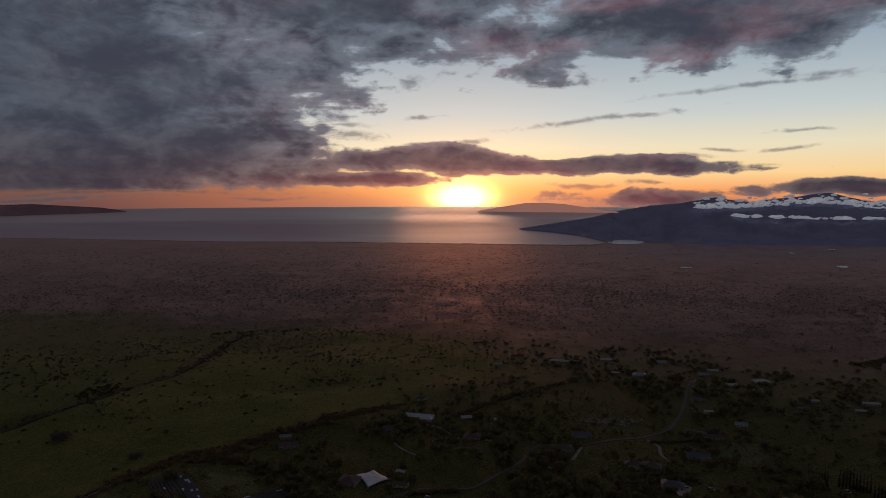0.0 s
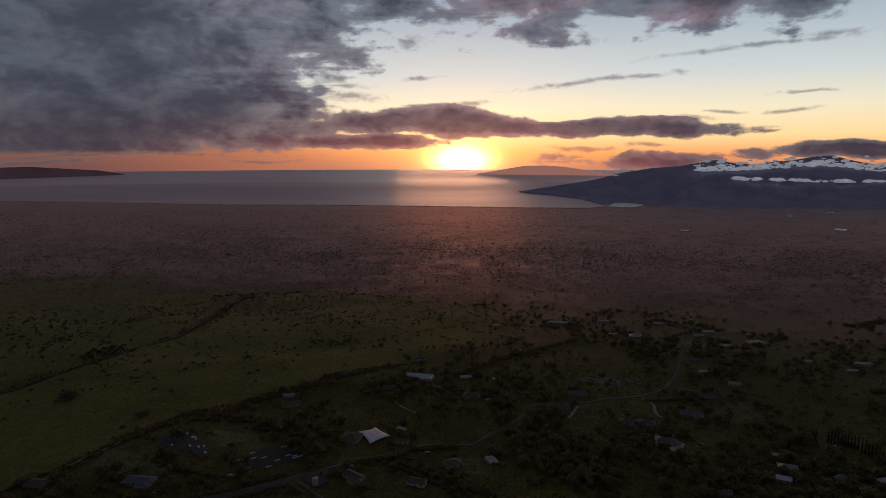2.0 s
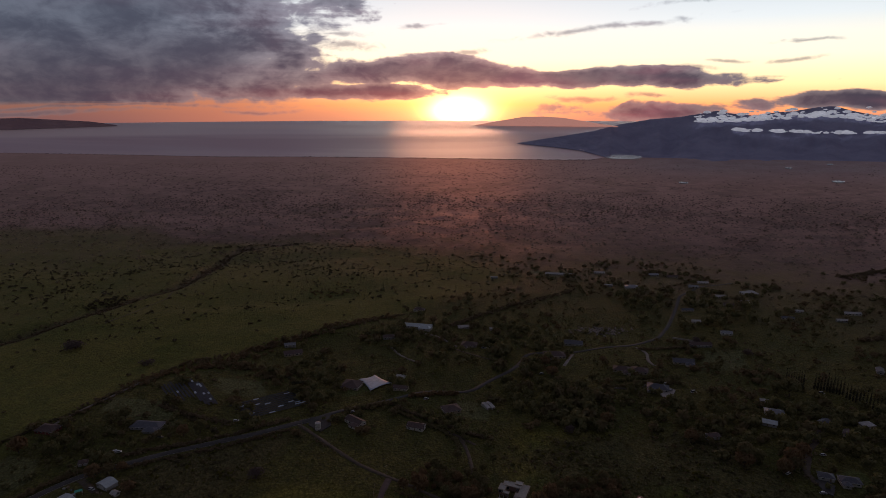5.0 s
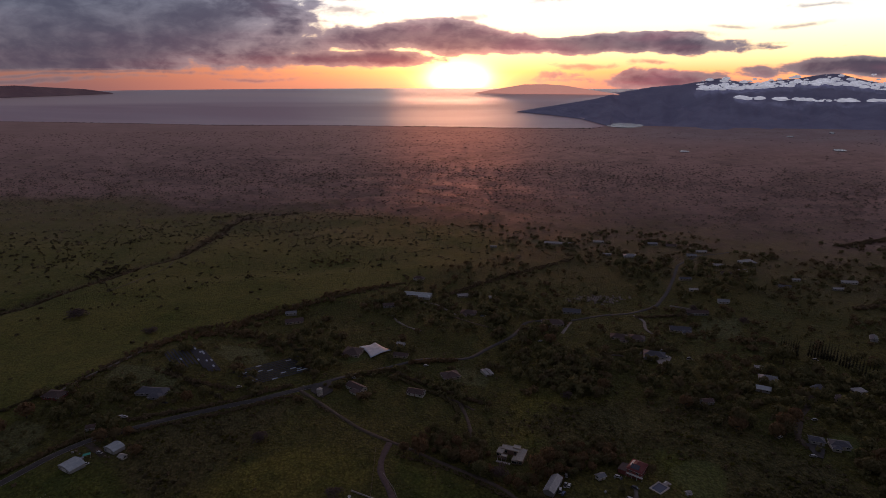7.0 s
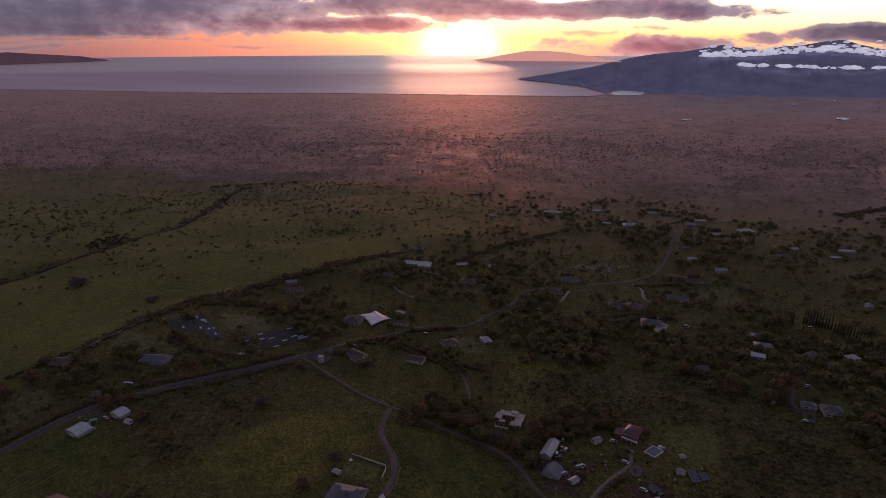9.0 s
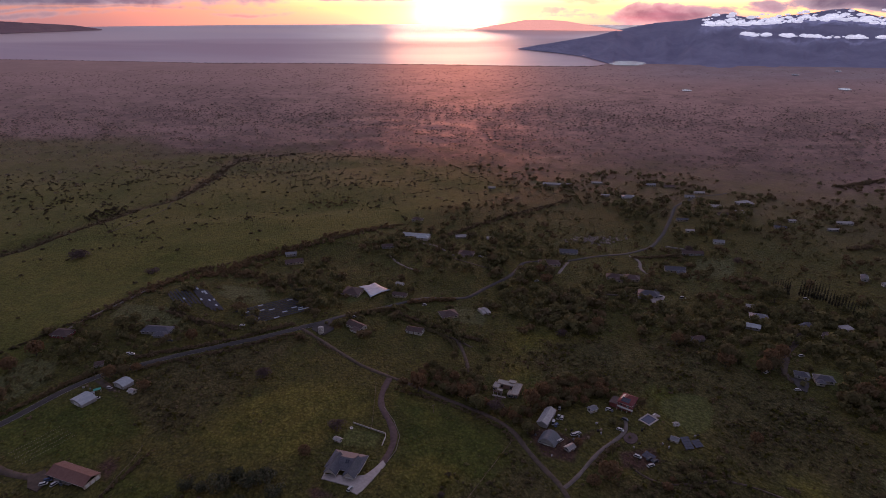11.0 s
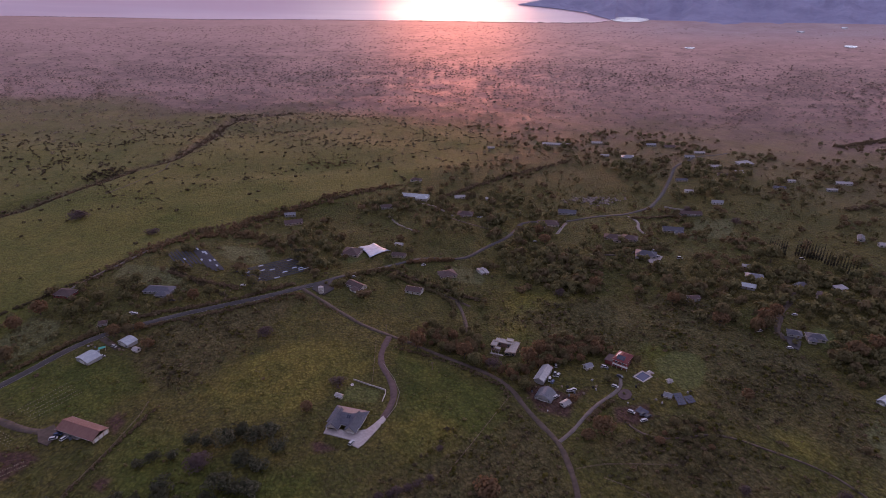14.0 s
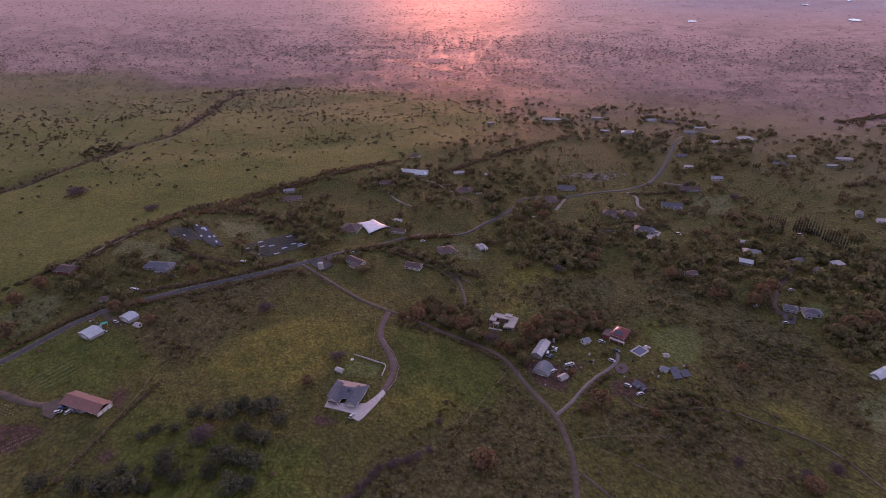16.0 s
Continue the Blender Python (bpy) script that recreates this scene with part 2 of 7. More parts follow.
    haze_patches = n.add(haze_patches, n.mul(n.sub(0.75, haze_patches), n.mul(deep, 0.75)))
    # tinted gloss: haze and the glow under the sun, put into the surface
    leaf = n.nodes.new("ShaderNodeBsdfGlossy")
    n.put(leaf.inputs["Color"], (1.0, 0.64, 0.56))
    leaf.inputs["Roughness"].default_value = 0.50
    n.links.new(b.outputs[0], leaf.inputs["Normal"])
    mx = n.nodes.new("ShaderNodeMixShader")
    n.put(mx.inputs[0], n.mul(n.mul(far, n.mul(haze_patches, n.add(0.28, n.mul(deep, 0.18)))), n.sub(1.0, n.m("MAXIMUM", n.mul(layer(n, "pasture"), 0.6), n.mul(layer(n, "plain"), 0.7)))))
    n.links.new(sh.outputs[0], mx.inputs[1])
    n.links.new(leaf.outputs[0], mx.inputs[2])
    n.links.new(mx.outputs[0], mat.node_tree.nodes["Material Output"].inputs[0])
    return mat


def sea_material():
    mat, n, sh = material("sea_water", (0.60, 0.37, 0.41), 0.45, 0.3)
    p = place(n)
    q = n.nodes.new("ShaderNodeMapping")
    q.inputs["Scale"].default_value = (0.22, 1.0, 0.0)
    n.links.new(p, q.inputs[0])
    band = n.noise(q.outputs[0], 0.0011, 3.0, 0.5)
    px, py, pz = n.split(p)
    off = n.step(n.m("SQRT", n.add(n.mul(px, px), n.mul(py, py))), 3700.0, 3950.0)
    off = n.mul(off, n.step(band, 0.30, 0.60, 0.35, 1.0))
    n.put(sh.inputs["Roughness"], n.add(n.mul(off, -0.06), n.step(band, 0.40, 0.60, 0.37, 0.45)))
    n.put(sh.inputs["Specular IOR Level"], 1.0)
    # sky reflection and haze painted into the water's colour, paler in the offing and in long drifts across the bay
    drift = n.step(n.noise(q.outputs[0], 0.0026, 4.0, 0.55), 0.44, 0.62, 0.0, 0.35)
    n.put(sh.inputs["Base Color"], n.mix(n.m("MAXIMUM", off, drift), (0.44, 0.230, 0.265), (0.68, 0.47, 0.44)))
    b = n.nodes.new("ShaderNodeBump")
    b.inputs["Strength"].default_value, b.inputs["Distance"].default_value = 0.04, 2.0
    n.links.new(n.noise(q.outputs[0], 0.06, 4.0, 0.6), b.inputs["Height"])
    # waves lie level although the sheet rises towards the horizon
    n.links.new(n.xyz(0.0, 0.0, 1.0), b.inputs["Normal"])
    n.links.new(b.outputs[0], sh.inputs["Normal"])
    return mat


def mountain_material(name, dark, pale):
    mat, n, sh = material(name, dark, 0.95, 0.1)
    p = place(n)
    f = n.noise(p, 0.006, 6.0, 0.6)
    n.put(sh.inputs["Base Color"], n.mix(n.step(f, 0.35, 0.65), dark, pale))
    bump(n, sh, n.noise(p, 0.012, 5.0, 0.6), 0.6, 30.0)
    return mat


GROUND, SEA = ground_material(), sea_material()
# distance haze is painted into the base colours of mountain and islands
MOUNTAIN = mountain_material("hazed_mountain_forest", (0.235, 0.235, 0.345), (0.29, 0.29, 0.41))
ISLAND = mountain_material("low_island_haze", (0.26, 0.17, 0.19), (0.32, 0.21, 0.22))
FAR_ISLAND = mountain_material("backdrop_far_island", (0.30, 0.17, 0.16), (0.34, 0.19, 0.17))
# glow added to the island, for the bright haze in front of it
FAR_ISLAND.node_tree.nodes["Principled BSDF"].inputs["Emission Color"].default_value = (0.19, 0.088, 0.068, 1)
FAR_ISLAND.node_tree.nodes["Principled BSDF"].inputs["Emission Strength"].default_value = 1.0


# ------------------------------------------------------------ shape of the land
# terrain begin
GULCH = [(-531.3, 605.0), (-512.3, 660.8), (-488.6, 687.2), (-474.6, 710.7), (-462.1, 754.2), (-456.2, 802.6), (-439.8, 853.2), (-412.7, 909.4), (-408.8, 1007.8), (-420.3, 1160.9), (-423.6, 1260.7), (-312.9, 1344.6)]


def along(x, y, line):
    """Distance from each place to a line of points."""
    best = np.full(np.shape(x), 1e9)
    for (ax, ay), (bx, by) in zip(line, line[1:]):
        dx, dy = bx - ax, by - ay
        t = np.clip(((x - ax) * dx + (y - ay) * dy) / (dx * dx + dy * dy), 0, 1)
        best = np.minimum(best, np.hypot(x - ax - t * dx, y - ay - t * dy))
    return best


def ground_z(x, y):
    """Height of the long slope that falls to the sea, with its swells and gully."""
    x, y = np.asarray(x, float), np.asarray(y, float)
    r = np.hypot(x, y)
    z = -0.064 * y
    w = np.clip((r - 100) / 300, 0, 1) * np.clip((2600 - r) / 1500, 0, 1)
    s = 1.1 * np.sin(x * 0.017 + y * 0.009 + 1.0) + 0.8 * np.sin(-x * 0.013 + y * 0.023 + 2.1)
    s += 0.5 * np.sin(x * 0.047 - y * 0.022) + 0.3 * np.sin(x * 0.055 + y * 0.066 + 0.7)
    left = np.clip((-x + 0.15 * y) / 400 + 0.3, 0, 1) * np.clip((r - 350) / 300, 0, 1)
    s += left * (2.7 * np.sin((x * 0.45 + y) * 0.024 + 1.6 * np.sin(x * 0.011)) + 1.4 * np.sin((x * 0.3 - y) * 0.043 + 0.5 + 1.1 * np.sin(y * 0.013)))
    d = along(x, y, GULCH)
    return z + w * s - 7.0 * np.exp(-(d / 13.0) ** 2) * np.clip(r / 400, 0, 1)
# terrain end


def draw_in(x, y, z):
    """Beyond 1200 m places are pulled towards the camera along its lines of sight, so that the far coast fits within
    five kilometres.
    """
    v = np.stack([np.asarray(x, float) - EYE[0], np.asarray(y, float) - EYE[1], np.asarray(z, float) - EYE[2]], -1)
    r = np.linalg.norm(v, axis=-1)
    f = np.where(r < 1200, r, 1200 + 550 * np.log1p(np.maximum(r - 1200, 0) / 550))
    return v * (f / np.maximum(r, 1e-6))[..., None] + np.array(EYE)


def gz(x, y):
    return float(ground_z(x, y))


def mesh_of(name, verts, faces, mat, smooth=False, island_attr=None):
    me = bpy.data.meshes.new(name)
    verts = np.asarray(verts, np.float32)
    faces = np.asarray(faces, np.int32)
    k = faces.shape[1]
    me.vertices.add(len(verts))
    me.vertices.foreach_set("co", verts.ravel())
    me.loops.add(faces.size)
    me.loops.foreach_set("vertex_index", faces.ravel())
    me.polygons.add(len(faces))
    me.polygons.foreach_set("loop_start", np.arange(0, faces.size, k, dtype=np.int32))
    if smooth:
        me.polygons.foreach_set("use_smooth", np.ones(len(faces), bool))
    me.update(calc_edges=True)
    me.materials.append(mat)
    return me


def grid_faces(n, m, wrap=False):
    i, j = np.meshgrid(np.arange(n - 1), np.arange(m if wrap else m - 1), indexing="ij")
    k = (j + 1) % m
    return np.stack([i * m + j, i * m + k, (i + 1) * m + k, (i + 1) * m + j], -1).reshape(-1, 4)


def inside(x, y, poly):
    hit = np.zeros(np.shape(x), bool)
    for (ax, ay), (bx, by) in zip(poly, poly[1:] + poly[:1]):
        cross = (ay > y) != (by > y)
        hit ^= cross & (x < (bx - ax) * (y - ay) / (by - ay + 1e-12) + ax)
    return hit


def soft_inside(x, y, poly, edge):
    d = along(x, y, poly + poly[:1])
    return np.clip(0.5 + np.where(inside(x, y, poly), d, -d) / edge, 0, 1)


def wobble(x, y, k, seed=0.0):
    return (np.sin(x * k + seed) * np.sin(y * k * 1.3 + 2 * seed) + 0.6 * np.sin(x * k * 2.3 + y * k * 1.9 + seed) + 0.4 * np.sin(x * k * 4.7 - y * k * 3.9 + seed)) / 2


# land cover, by outlines on the plan
PASTURE = [(-332.4, 294.6), (-314.7, 354.5), (-307.3, 422.4), (-276.8, 512.5), (-218.9, 605.3), (-117.8, 680.1), (-32.5, 774.7), (76.5, 902.2), (115.1, 1026.0), (82.9, 1128.5), (-83.4, 1244.8), (-319.7, 1375.6), (-574.5, 1318.3), (-781.7, 1587.1), (-1345.7, 1594.8)]
LAWNS = [
    [(-55.1, 293.1), (-36.1, 286.9), (-36.3, 273.7), (-60.4, 275.7)],
    [(265.7, 354.9), (277.6, 361.0), (284.4, 356.9), (282.5, 345.3), (273.4, 334.0), (265.5, 332.7)],
    [(143.8, 319.5), (161.5, 328.8), (176.5, 322.8), (173.5, 304.4), (160.3, 287.2), (150.8, 283.7), (142.3, 305.7)],
    [(-92.7, 523.0), (-74.4, 531.2), (-65.0, 504.1), (-82.6, 488.2)],
    [(-212.2, 532.0), (-182.6, 521.6), (-161.8, 504.8), (-190.3, 493.5)],
]
FIELDS_DRY = [[(-312.7, 351.4), (-307.8, 384.1), (-284.5, 380.3), (-272.2, 350.8), (-286.1, 321.6)],
              [(-286.5, 482.1), (-238.7, 471.4), (-201.0, 428.7), (-219.3, 421.5), (-247.1, 438.1), (-278.5, 449.9)],
              [(-210.5, 532.0), (-165.1, 517.5), (-152.5, 484.7), (-181.1, 480.5), (-208.7, 509.9)],
              [(287.1, 610.4), (323.8, 608.0), (308.0, 558.2), (249.3, 542.3)],
              [(44.1, 472.4), (13.7, 478.3), (10.6, 450.2), (37.0, 441.9)],
              [(236.2, 245.3), (253.8, 257.7), (273.0, 241.4), (264.1, 205.9), (232.5, 225.2)], [(155.0, 1031.8), (222.4, 1024.2), (234.8, 991.0), (209.1, 956.0), (155.4, 998.7)]]
SOILS = [[(53.2, 288.1), (65.7, 293.2), (78.7, 282.4), (94.3, 289.4), (80.3, 273.1), (75.0, 259.8), (58.5, 264.8)], [(103.2, 269.0), (124.5, 272.0), (124.1, 260.2), (112.0, 252.8), (101.4, 255.6)], [(-255.4, 234.5), (-219.0, 234.5), (-209.7, 228.9), (-217.8, 213.4), (-238.0, 209.5)], [(-68.9, 237.1), (-66.3, 239.9), (-53.4, 232.3), (-65.2, 229.7)], [(-172.0, 207.2), (-169.5, 213.6), (-163.6, 211.6), (-163.7, 203.0)], [(-189.5, 258.8), (-186.9, 267.2), (-178.5, 258.4), (-179.3, 246.3)]]

LUSH = [[(-29.2, 335.9), (9.5, 308.2), (40.3, 282.9), (42.9, 260.3), (16.3, 222.0), (-10.5, 221.9), (-19.7, 261.1)], [(-174.5, 258.3), (-137.1, 236.7), (-98.8, 210.3), (-63.9, 222.7), (-55.3, 174.0), (-134.6, 174.9), (-171.4, 224.7)], [(42.6, 346.1), (127.5, 396.3), (224.0, 373.0), (201.9, 298.8), (143.4, 287.5), (130.8, 344.1)], [(-293.9, 321.9), (-219.6, 325.4), (-182.9, 292.8), (-197.8, 259.1), (-261.3, 271.6)]]
CREST = [[(-145.0, 285.8), (-124.0, 324.4), (-94.0, 346.9), (-53.0, 338.9), (-42.5, 310.2), (-65.3, 290.3), (-78.3, 266.3), (-106.8, 261.3)], [(-31.2, 261.2), (-4.9, 260.8), (23.8, 245.1), (13.5, 226.4), (-23.1, 235.5)], [(60.0, 431.3), (127.9, 417.1), (102.4, 361.5), (51.5, 353.9)], [(194.6, 275.5), (233.1, 258.8), (218.6, 224.7), (182.7, 225.4)]]
BRUSH = [[(152.8, 406.4), (213.9, 423.6), (221.6, 340.5), (253.5, 299.1), (244.9, 233.1), (227.2, 207.1), (198.5, 243.8), (161.2, 253.8), (169.4, 299.4), (158.0, 341.7)], [(104.7, 417.0), (149.8, 396.2), (158.0, 341.7), (128.8, 336.5), (74.7, 344.8), (54.6, 381.5)], [(-39.9, 173.9), (-32.3, 201.9), (1.5, 235.5), (30.3, 247.5), (46.2, 274.1), (62.3, 238.1), (65.9, 201.9), (60.1, 167.0)], [(78.4, 233.4), (137.1, 259.6), (169.6, 230.0), (175.2, 189.7), (144.4, 166.2), (121.9, 193.5), (84.9, 222.1)], [(-106.3, 421.9), (-136.1, 402.8), (-189.7, 379.1), (-209.9, 347.1), (-201.3, 318.5), (-172.3, 292.8), (-152.5, 297.2), (-136.0, 339.7), (-118.7, 385.0)], [(161.9, 341.4), (238.5, 319.3), (242.5, 274.7), (191.1, 275.5), (169.4, 299.4)]]

# shore by bearing: angle below the level at which land ends
SHORE_AZ = [-60, -36, -28.4, -19.6, -4.4, 6.1, 11.3, 13.8, 15.3, 18.2, 25.5, 36, 60]
SHORE_EL = [-3.6, -3.6, -4.05, -4.54, -4.9, -5.05, -5.03, -4.96, -4.69, -4.66, -4.60, -4.30, -4.2]


def shore_r(a):
    e = np.radians(np.interp(a, SHORE_AZ, SHORE_EL))
    return 220 / np.maximum(np.tan(-e) - 0.064 * np.cos(np.radians(a)), 0.008)


def value_noise(x, y, size, seed):
    """Smooth random heights from 0 to 1 on a lattice of the given size in metres."""
    u, v = x / size, y / size
    i, j = np.floor(u), np.floor(v)
    f, g = u - i, v - j
    f, g = f * f * (3 - 2 * f), g * g * (3 - 2 * g)
    h = lambda a, b: np.modf(np.abs(np.sin(a * 127.1 + b * 311.7 + seed * 74.7) * 43758.5453))[0]
    return (h(i, j) * (1 - f) + h(i + 1, j) * f) * (1 - g) + (h(i, j + 1) * (1 - f) + h(i + 1, j + 1) * f) * g


def build_ground():
    dense = np.arange(-47, 47.01, 0.19)
    a = np.concatenate([np.arange(-180, -47, 5.0), dense, np.arange(52, 180, 5.0)])
    near = np.concatenate([90 * np.exp(np.arange(0, math.log(700 / 90), 0.006)), 700 * np.exp(np.arange(0, math.log(1300 / 700), 0.012))])
    rings = np.concatenate([[0.02, 30, 60], near])
    t = np.linspace(0, 1, 90)[1:]
    far = 1300 * (shore_r(np.clip(a, -60, 60))[None, :] / 1300) ** t[:, None]
    r = np.concatenate([np.repeat(rings[:, None], len(a), 1), far], 0)
    x, y = r * np.sin(np.radians(a)), r * np.cos(np.radians(a))
    # hollows between the tussocks of the rough slopes
    past = soft_inside(x + 30 * wobble(x, y, 0.02, 1.0), y + 30 * wobble(x, y, 0.017, 4.0), PASTURE, 20 + 0.16 * np.clip(r - 600, 0, 900))
    turn = 0.9 * x + 0.3 * y, 0.45 * (0.95 * y - 0.3 * x)
    hollow = 0.55 * value_noise(x, y, 6.5, 1.0) + 0.45 * value_noise(*turn, 3.4, 2.0)
    rough = np.clip(0.25 + wobble(x, y, 0.03, 9.0), 0, 1) * (1 - 0.6 * past) * np.clip((1100 - r) / 500, 0, 1)
    z = ground_z(x, y) - (0.15 + 0.65 * rough) * hollow * np.clip((1250 - r) / 200, 0, 1)
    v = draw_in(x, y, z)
    n, m = r.shape
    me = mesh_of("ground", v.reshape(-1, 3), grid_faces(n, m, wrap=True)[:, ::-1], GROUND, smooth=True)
    gully = np.exp(-(along(x, y, GULCH) / 10.0) ** 2)
    past = past * (1 - 0.8 * gully)
    edge = 1180 + 130 * wobble(x, y, 0.006, 2.0) + np.clip(-x - 200, 0, 900) * 0.35 - np.clip(x - 350, 0, 900) * 0.15
    scrub = np.clip((r - edge) / 520 + 0.45 + 0.35 * wobble(x, y, 0.03, 7.0), 0, 1)
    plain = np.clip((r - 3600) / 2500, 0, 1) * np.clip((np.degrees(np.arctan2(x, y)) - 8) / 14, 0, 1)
    jx, jy = 7 * wobble(x, y, 0.11, 3.0), 7 * wobble(x, y, 0.09, 5.0)
    soft = lambda group: np.clip(sum(soft_inside(x + jx, y + jy, q, 16.0) for q in group), 0, 1)
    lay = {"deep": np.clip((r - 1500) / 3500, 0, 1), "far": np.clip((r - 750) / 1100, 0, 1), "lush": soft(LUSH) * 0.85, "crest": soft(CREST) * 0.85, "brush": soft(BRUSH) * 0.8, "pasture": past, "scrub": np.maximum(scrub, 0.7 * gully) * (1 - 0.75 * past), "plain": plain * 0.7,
           "lawn": sum(soft_inside(x, y, q, 2.0) for q in LAWNS), "dry": sum(soft_inside(x, y, q, 3.0) for q in FIELDS_DRY), "soil": sum(soft_inside(x, y, q, 3.0) for q in SOILS)}
    for k, f in lay.items():
        at = me.attributes.new(k, "FLOAT", "POINT")
        at.data.foreach_set("value", np.clip(f, 0, 1).astype(np.float32).ravel())
    return tagged(new("ground", me), "long grassy slope with pastures and dark scrub falling to the coast", "ground", kind="structure")


def build_sea():
    a = np.arange(-62, 30.1, 0.3)
    bay = np.minimum(a, 15.4)
    s = np.concatenate([np.linspace(-0.06, 0.2, 20), np.linspace(0.2, 1, 30)[1:]])
    rc = shore_r(bay)
    e0 = np.radians(np.interp(bay, SHORE_AZ, SHORE_EL))
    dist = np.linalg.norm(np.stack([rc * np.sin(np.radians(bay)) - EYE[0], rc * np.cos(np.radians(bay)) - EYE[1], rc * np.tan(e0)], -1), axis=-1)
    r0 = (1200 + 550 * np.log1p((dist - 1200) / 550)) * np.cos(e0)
    z0, r1 = 219.5 + r0 * np.tan(e0), 4840.0
    z1 = 220 + r1 * math.tan(radians(-1.55))
    s = np.where(a[None, :] > 15.4, 0.52 + 0.48 * np.clip(s[:, None], 0, 1), s[:, None])  # beyond the bay only the offing, behind the mountains
    r = r0[None, :] + s * (r1 - r0)[None, :]
    z = z0[None, :] + s * (z1 - z0)[None, :]
    x, y = EYE[0] + r * np.sin(np.radians(a)), EYE[1] + r * np.cos(np.radians(a))
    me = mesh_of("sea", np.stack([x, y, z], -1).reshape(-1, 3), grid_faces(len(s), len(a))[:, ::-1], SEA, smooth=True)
    return tagged(new("water", me), "calm sea bay reflecting the sunset under clouds", "sea", kind="structure")


def sea_r(e, a):
    """How far off the sea lies on this bearing, seen this many degrees below the level."""
    e0 = np.radians(np.interp(a, SHORE_AZ, SHORE_EL))
    rc = shore_r(a)
    d = np.sqrt((rc * np.sin(np.radians(a))) ** 2 + (rc * np.cos(np.radians(a)) + 9) ** 2 + (rc * np.tan(e0)) ** 2)
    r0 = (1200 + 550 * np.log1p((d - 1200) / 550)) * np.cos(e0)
    z0, z1 = 219.5 + r0 * np.tan(e0), 220 + 4840 * math.tan(radians(-1.55))
    k = (z1 - z0) / (4840 - r0)
    return np.where(a < 15.5, (220 - z0 + k * r0) / (k - np.tan(np.radians(e))), np.interp(a, [15.5, 19.0, 23.0], [2795.0, 2795.0, 2640.0]))


def ridge_mass(name, top, foot, reach, mat, rough, seed):
    """A distant mass of land: its skyline and its foot by bearing (degrees), with spurs and valleys between."""
    a = np.arange(top[0][0], top[-1][0] + 0.01, 0.12)
    et = np.interp(a, [p[0] for p in top], [p[1] for p in top])
    ef = np.interp(a, [p[0] for p in foot], [p[1] for p in foot])
    s = np.linspace(0, 1, 60)[:, None]
    r_foot = sea_r(ef, a) - 15
    r = r_foot + (10 + reach * (et - ef)) * s
    e = ef + (et - ef) * s ** 1.15
    bumps = np.array([[noise.fractal(Vector((aa * 0.55 + seed, ss * 2.2, seed)), 0.9, 2.0, 5) for aa in a] for ss in s[:, 0]])
    e = e + rough * bumps * np.sin(np.pi * np.clip(s, 0, 1)) * np.clip((et - ef) / 2, 0, 1)
    tip = 0.05 * rough * np.array([noise.fractal(Vector((aa * 2.5, seed, 0)), 0.9, 2.0, 4) for aa in a])
    e = e + tip * s
    back = np.stack([EYE[0] + (r[-1] + 60) * np.sin(np.radians(a)), EYE[1] + (r[-1] + 60) * np.cos(np.radians(a)), 220 + (r[-1] + 60) * np.tan(np.radians(ef))], -1)
    v = np.stack([EYE[0] + r * np.sin(np.radians(a)), EYE[1] + r * np.cos(np.radians(a)), 220 + r * np.tan(np.radians(e))], -1)
    v = np.concatenate([v, back[None]], 0)
    me = mesh_of(name, v.reshape(-1, 3), grid_faces(61, len(a))[:, ::-1], mat, smooth=True)
    return new(name, me)


build_ground()
build_sea()
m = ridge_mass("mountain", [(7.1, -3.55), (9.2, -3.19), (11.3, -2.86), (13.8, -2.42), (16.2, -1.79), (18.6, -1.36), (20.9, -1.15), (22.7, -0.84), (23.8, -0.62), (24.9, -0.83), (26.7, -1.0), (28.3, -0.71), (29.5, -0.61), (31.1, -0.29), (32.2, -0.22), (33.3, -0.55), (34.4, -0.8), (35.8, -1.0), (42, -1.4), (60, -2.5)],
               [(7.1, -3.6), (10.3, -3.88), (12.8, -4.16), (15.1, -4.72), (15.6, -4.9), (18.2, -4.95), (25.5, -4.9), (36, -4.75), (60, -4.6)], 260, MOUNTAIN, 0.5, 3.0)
tagged(m, "dark forested volcanic mountain range across the bay, cloud on its summit", "mountain", kind="structure")
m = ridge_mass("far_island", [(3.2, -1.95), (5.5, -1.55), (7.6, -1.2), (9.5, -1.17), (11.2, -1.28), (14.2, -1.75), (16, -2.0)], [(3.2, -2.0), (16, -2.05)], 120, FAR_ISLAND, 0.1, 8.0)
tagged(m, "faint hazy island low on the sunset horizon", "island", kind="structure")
m = ridge_mass("low_island", [(-60, -1.3), (-45, -1.0), (-38, -1.1), (-35.8, -1.13), (-33.7, -1.08), (-32.2, -1.2), (-29.1, -1.42), (-27.2, -1.74)], [(-60, -2.3), (-35.8, -1.98), (-27.2, -1.8)], 150, ISLAND, 0.1, 5.0)
tagged(m, "low dark island lying flat on the sea horizon", "island", kind="structure")


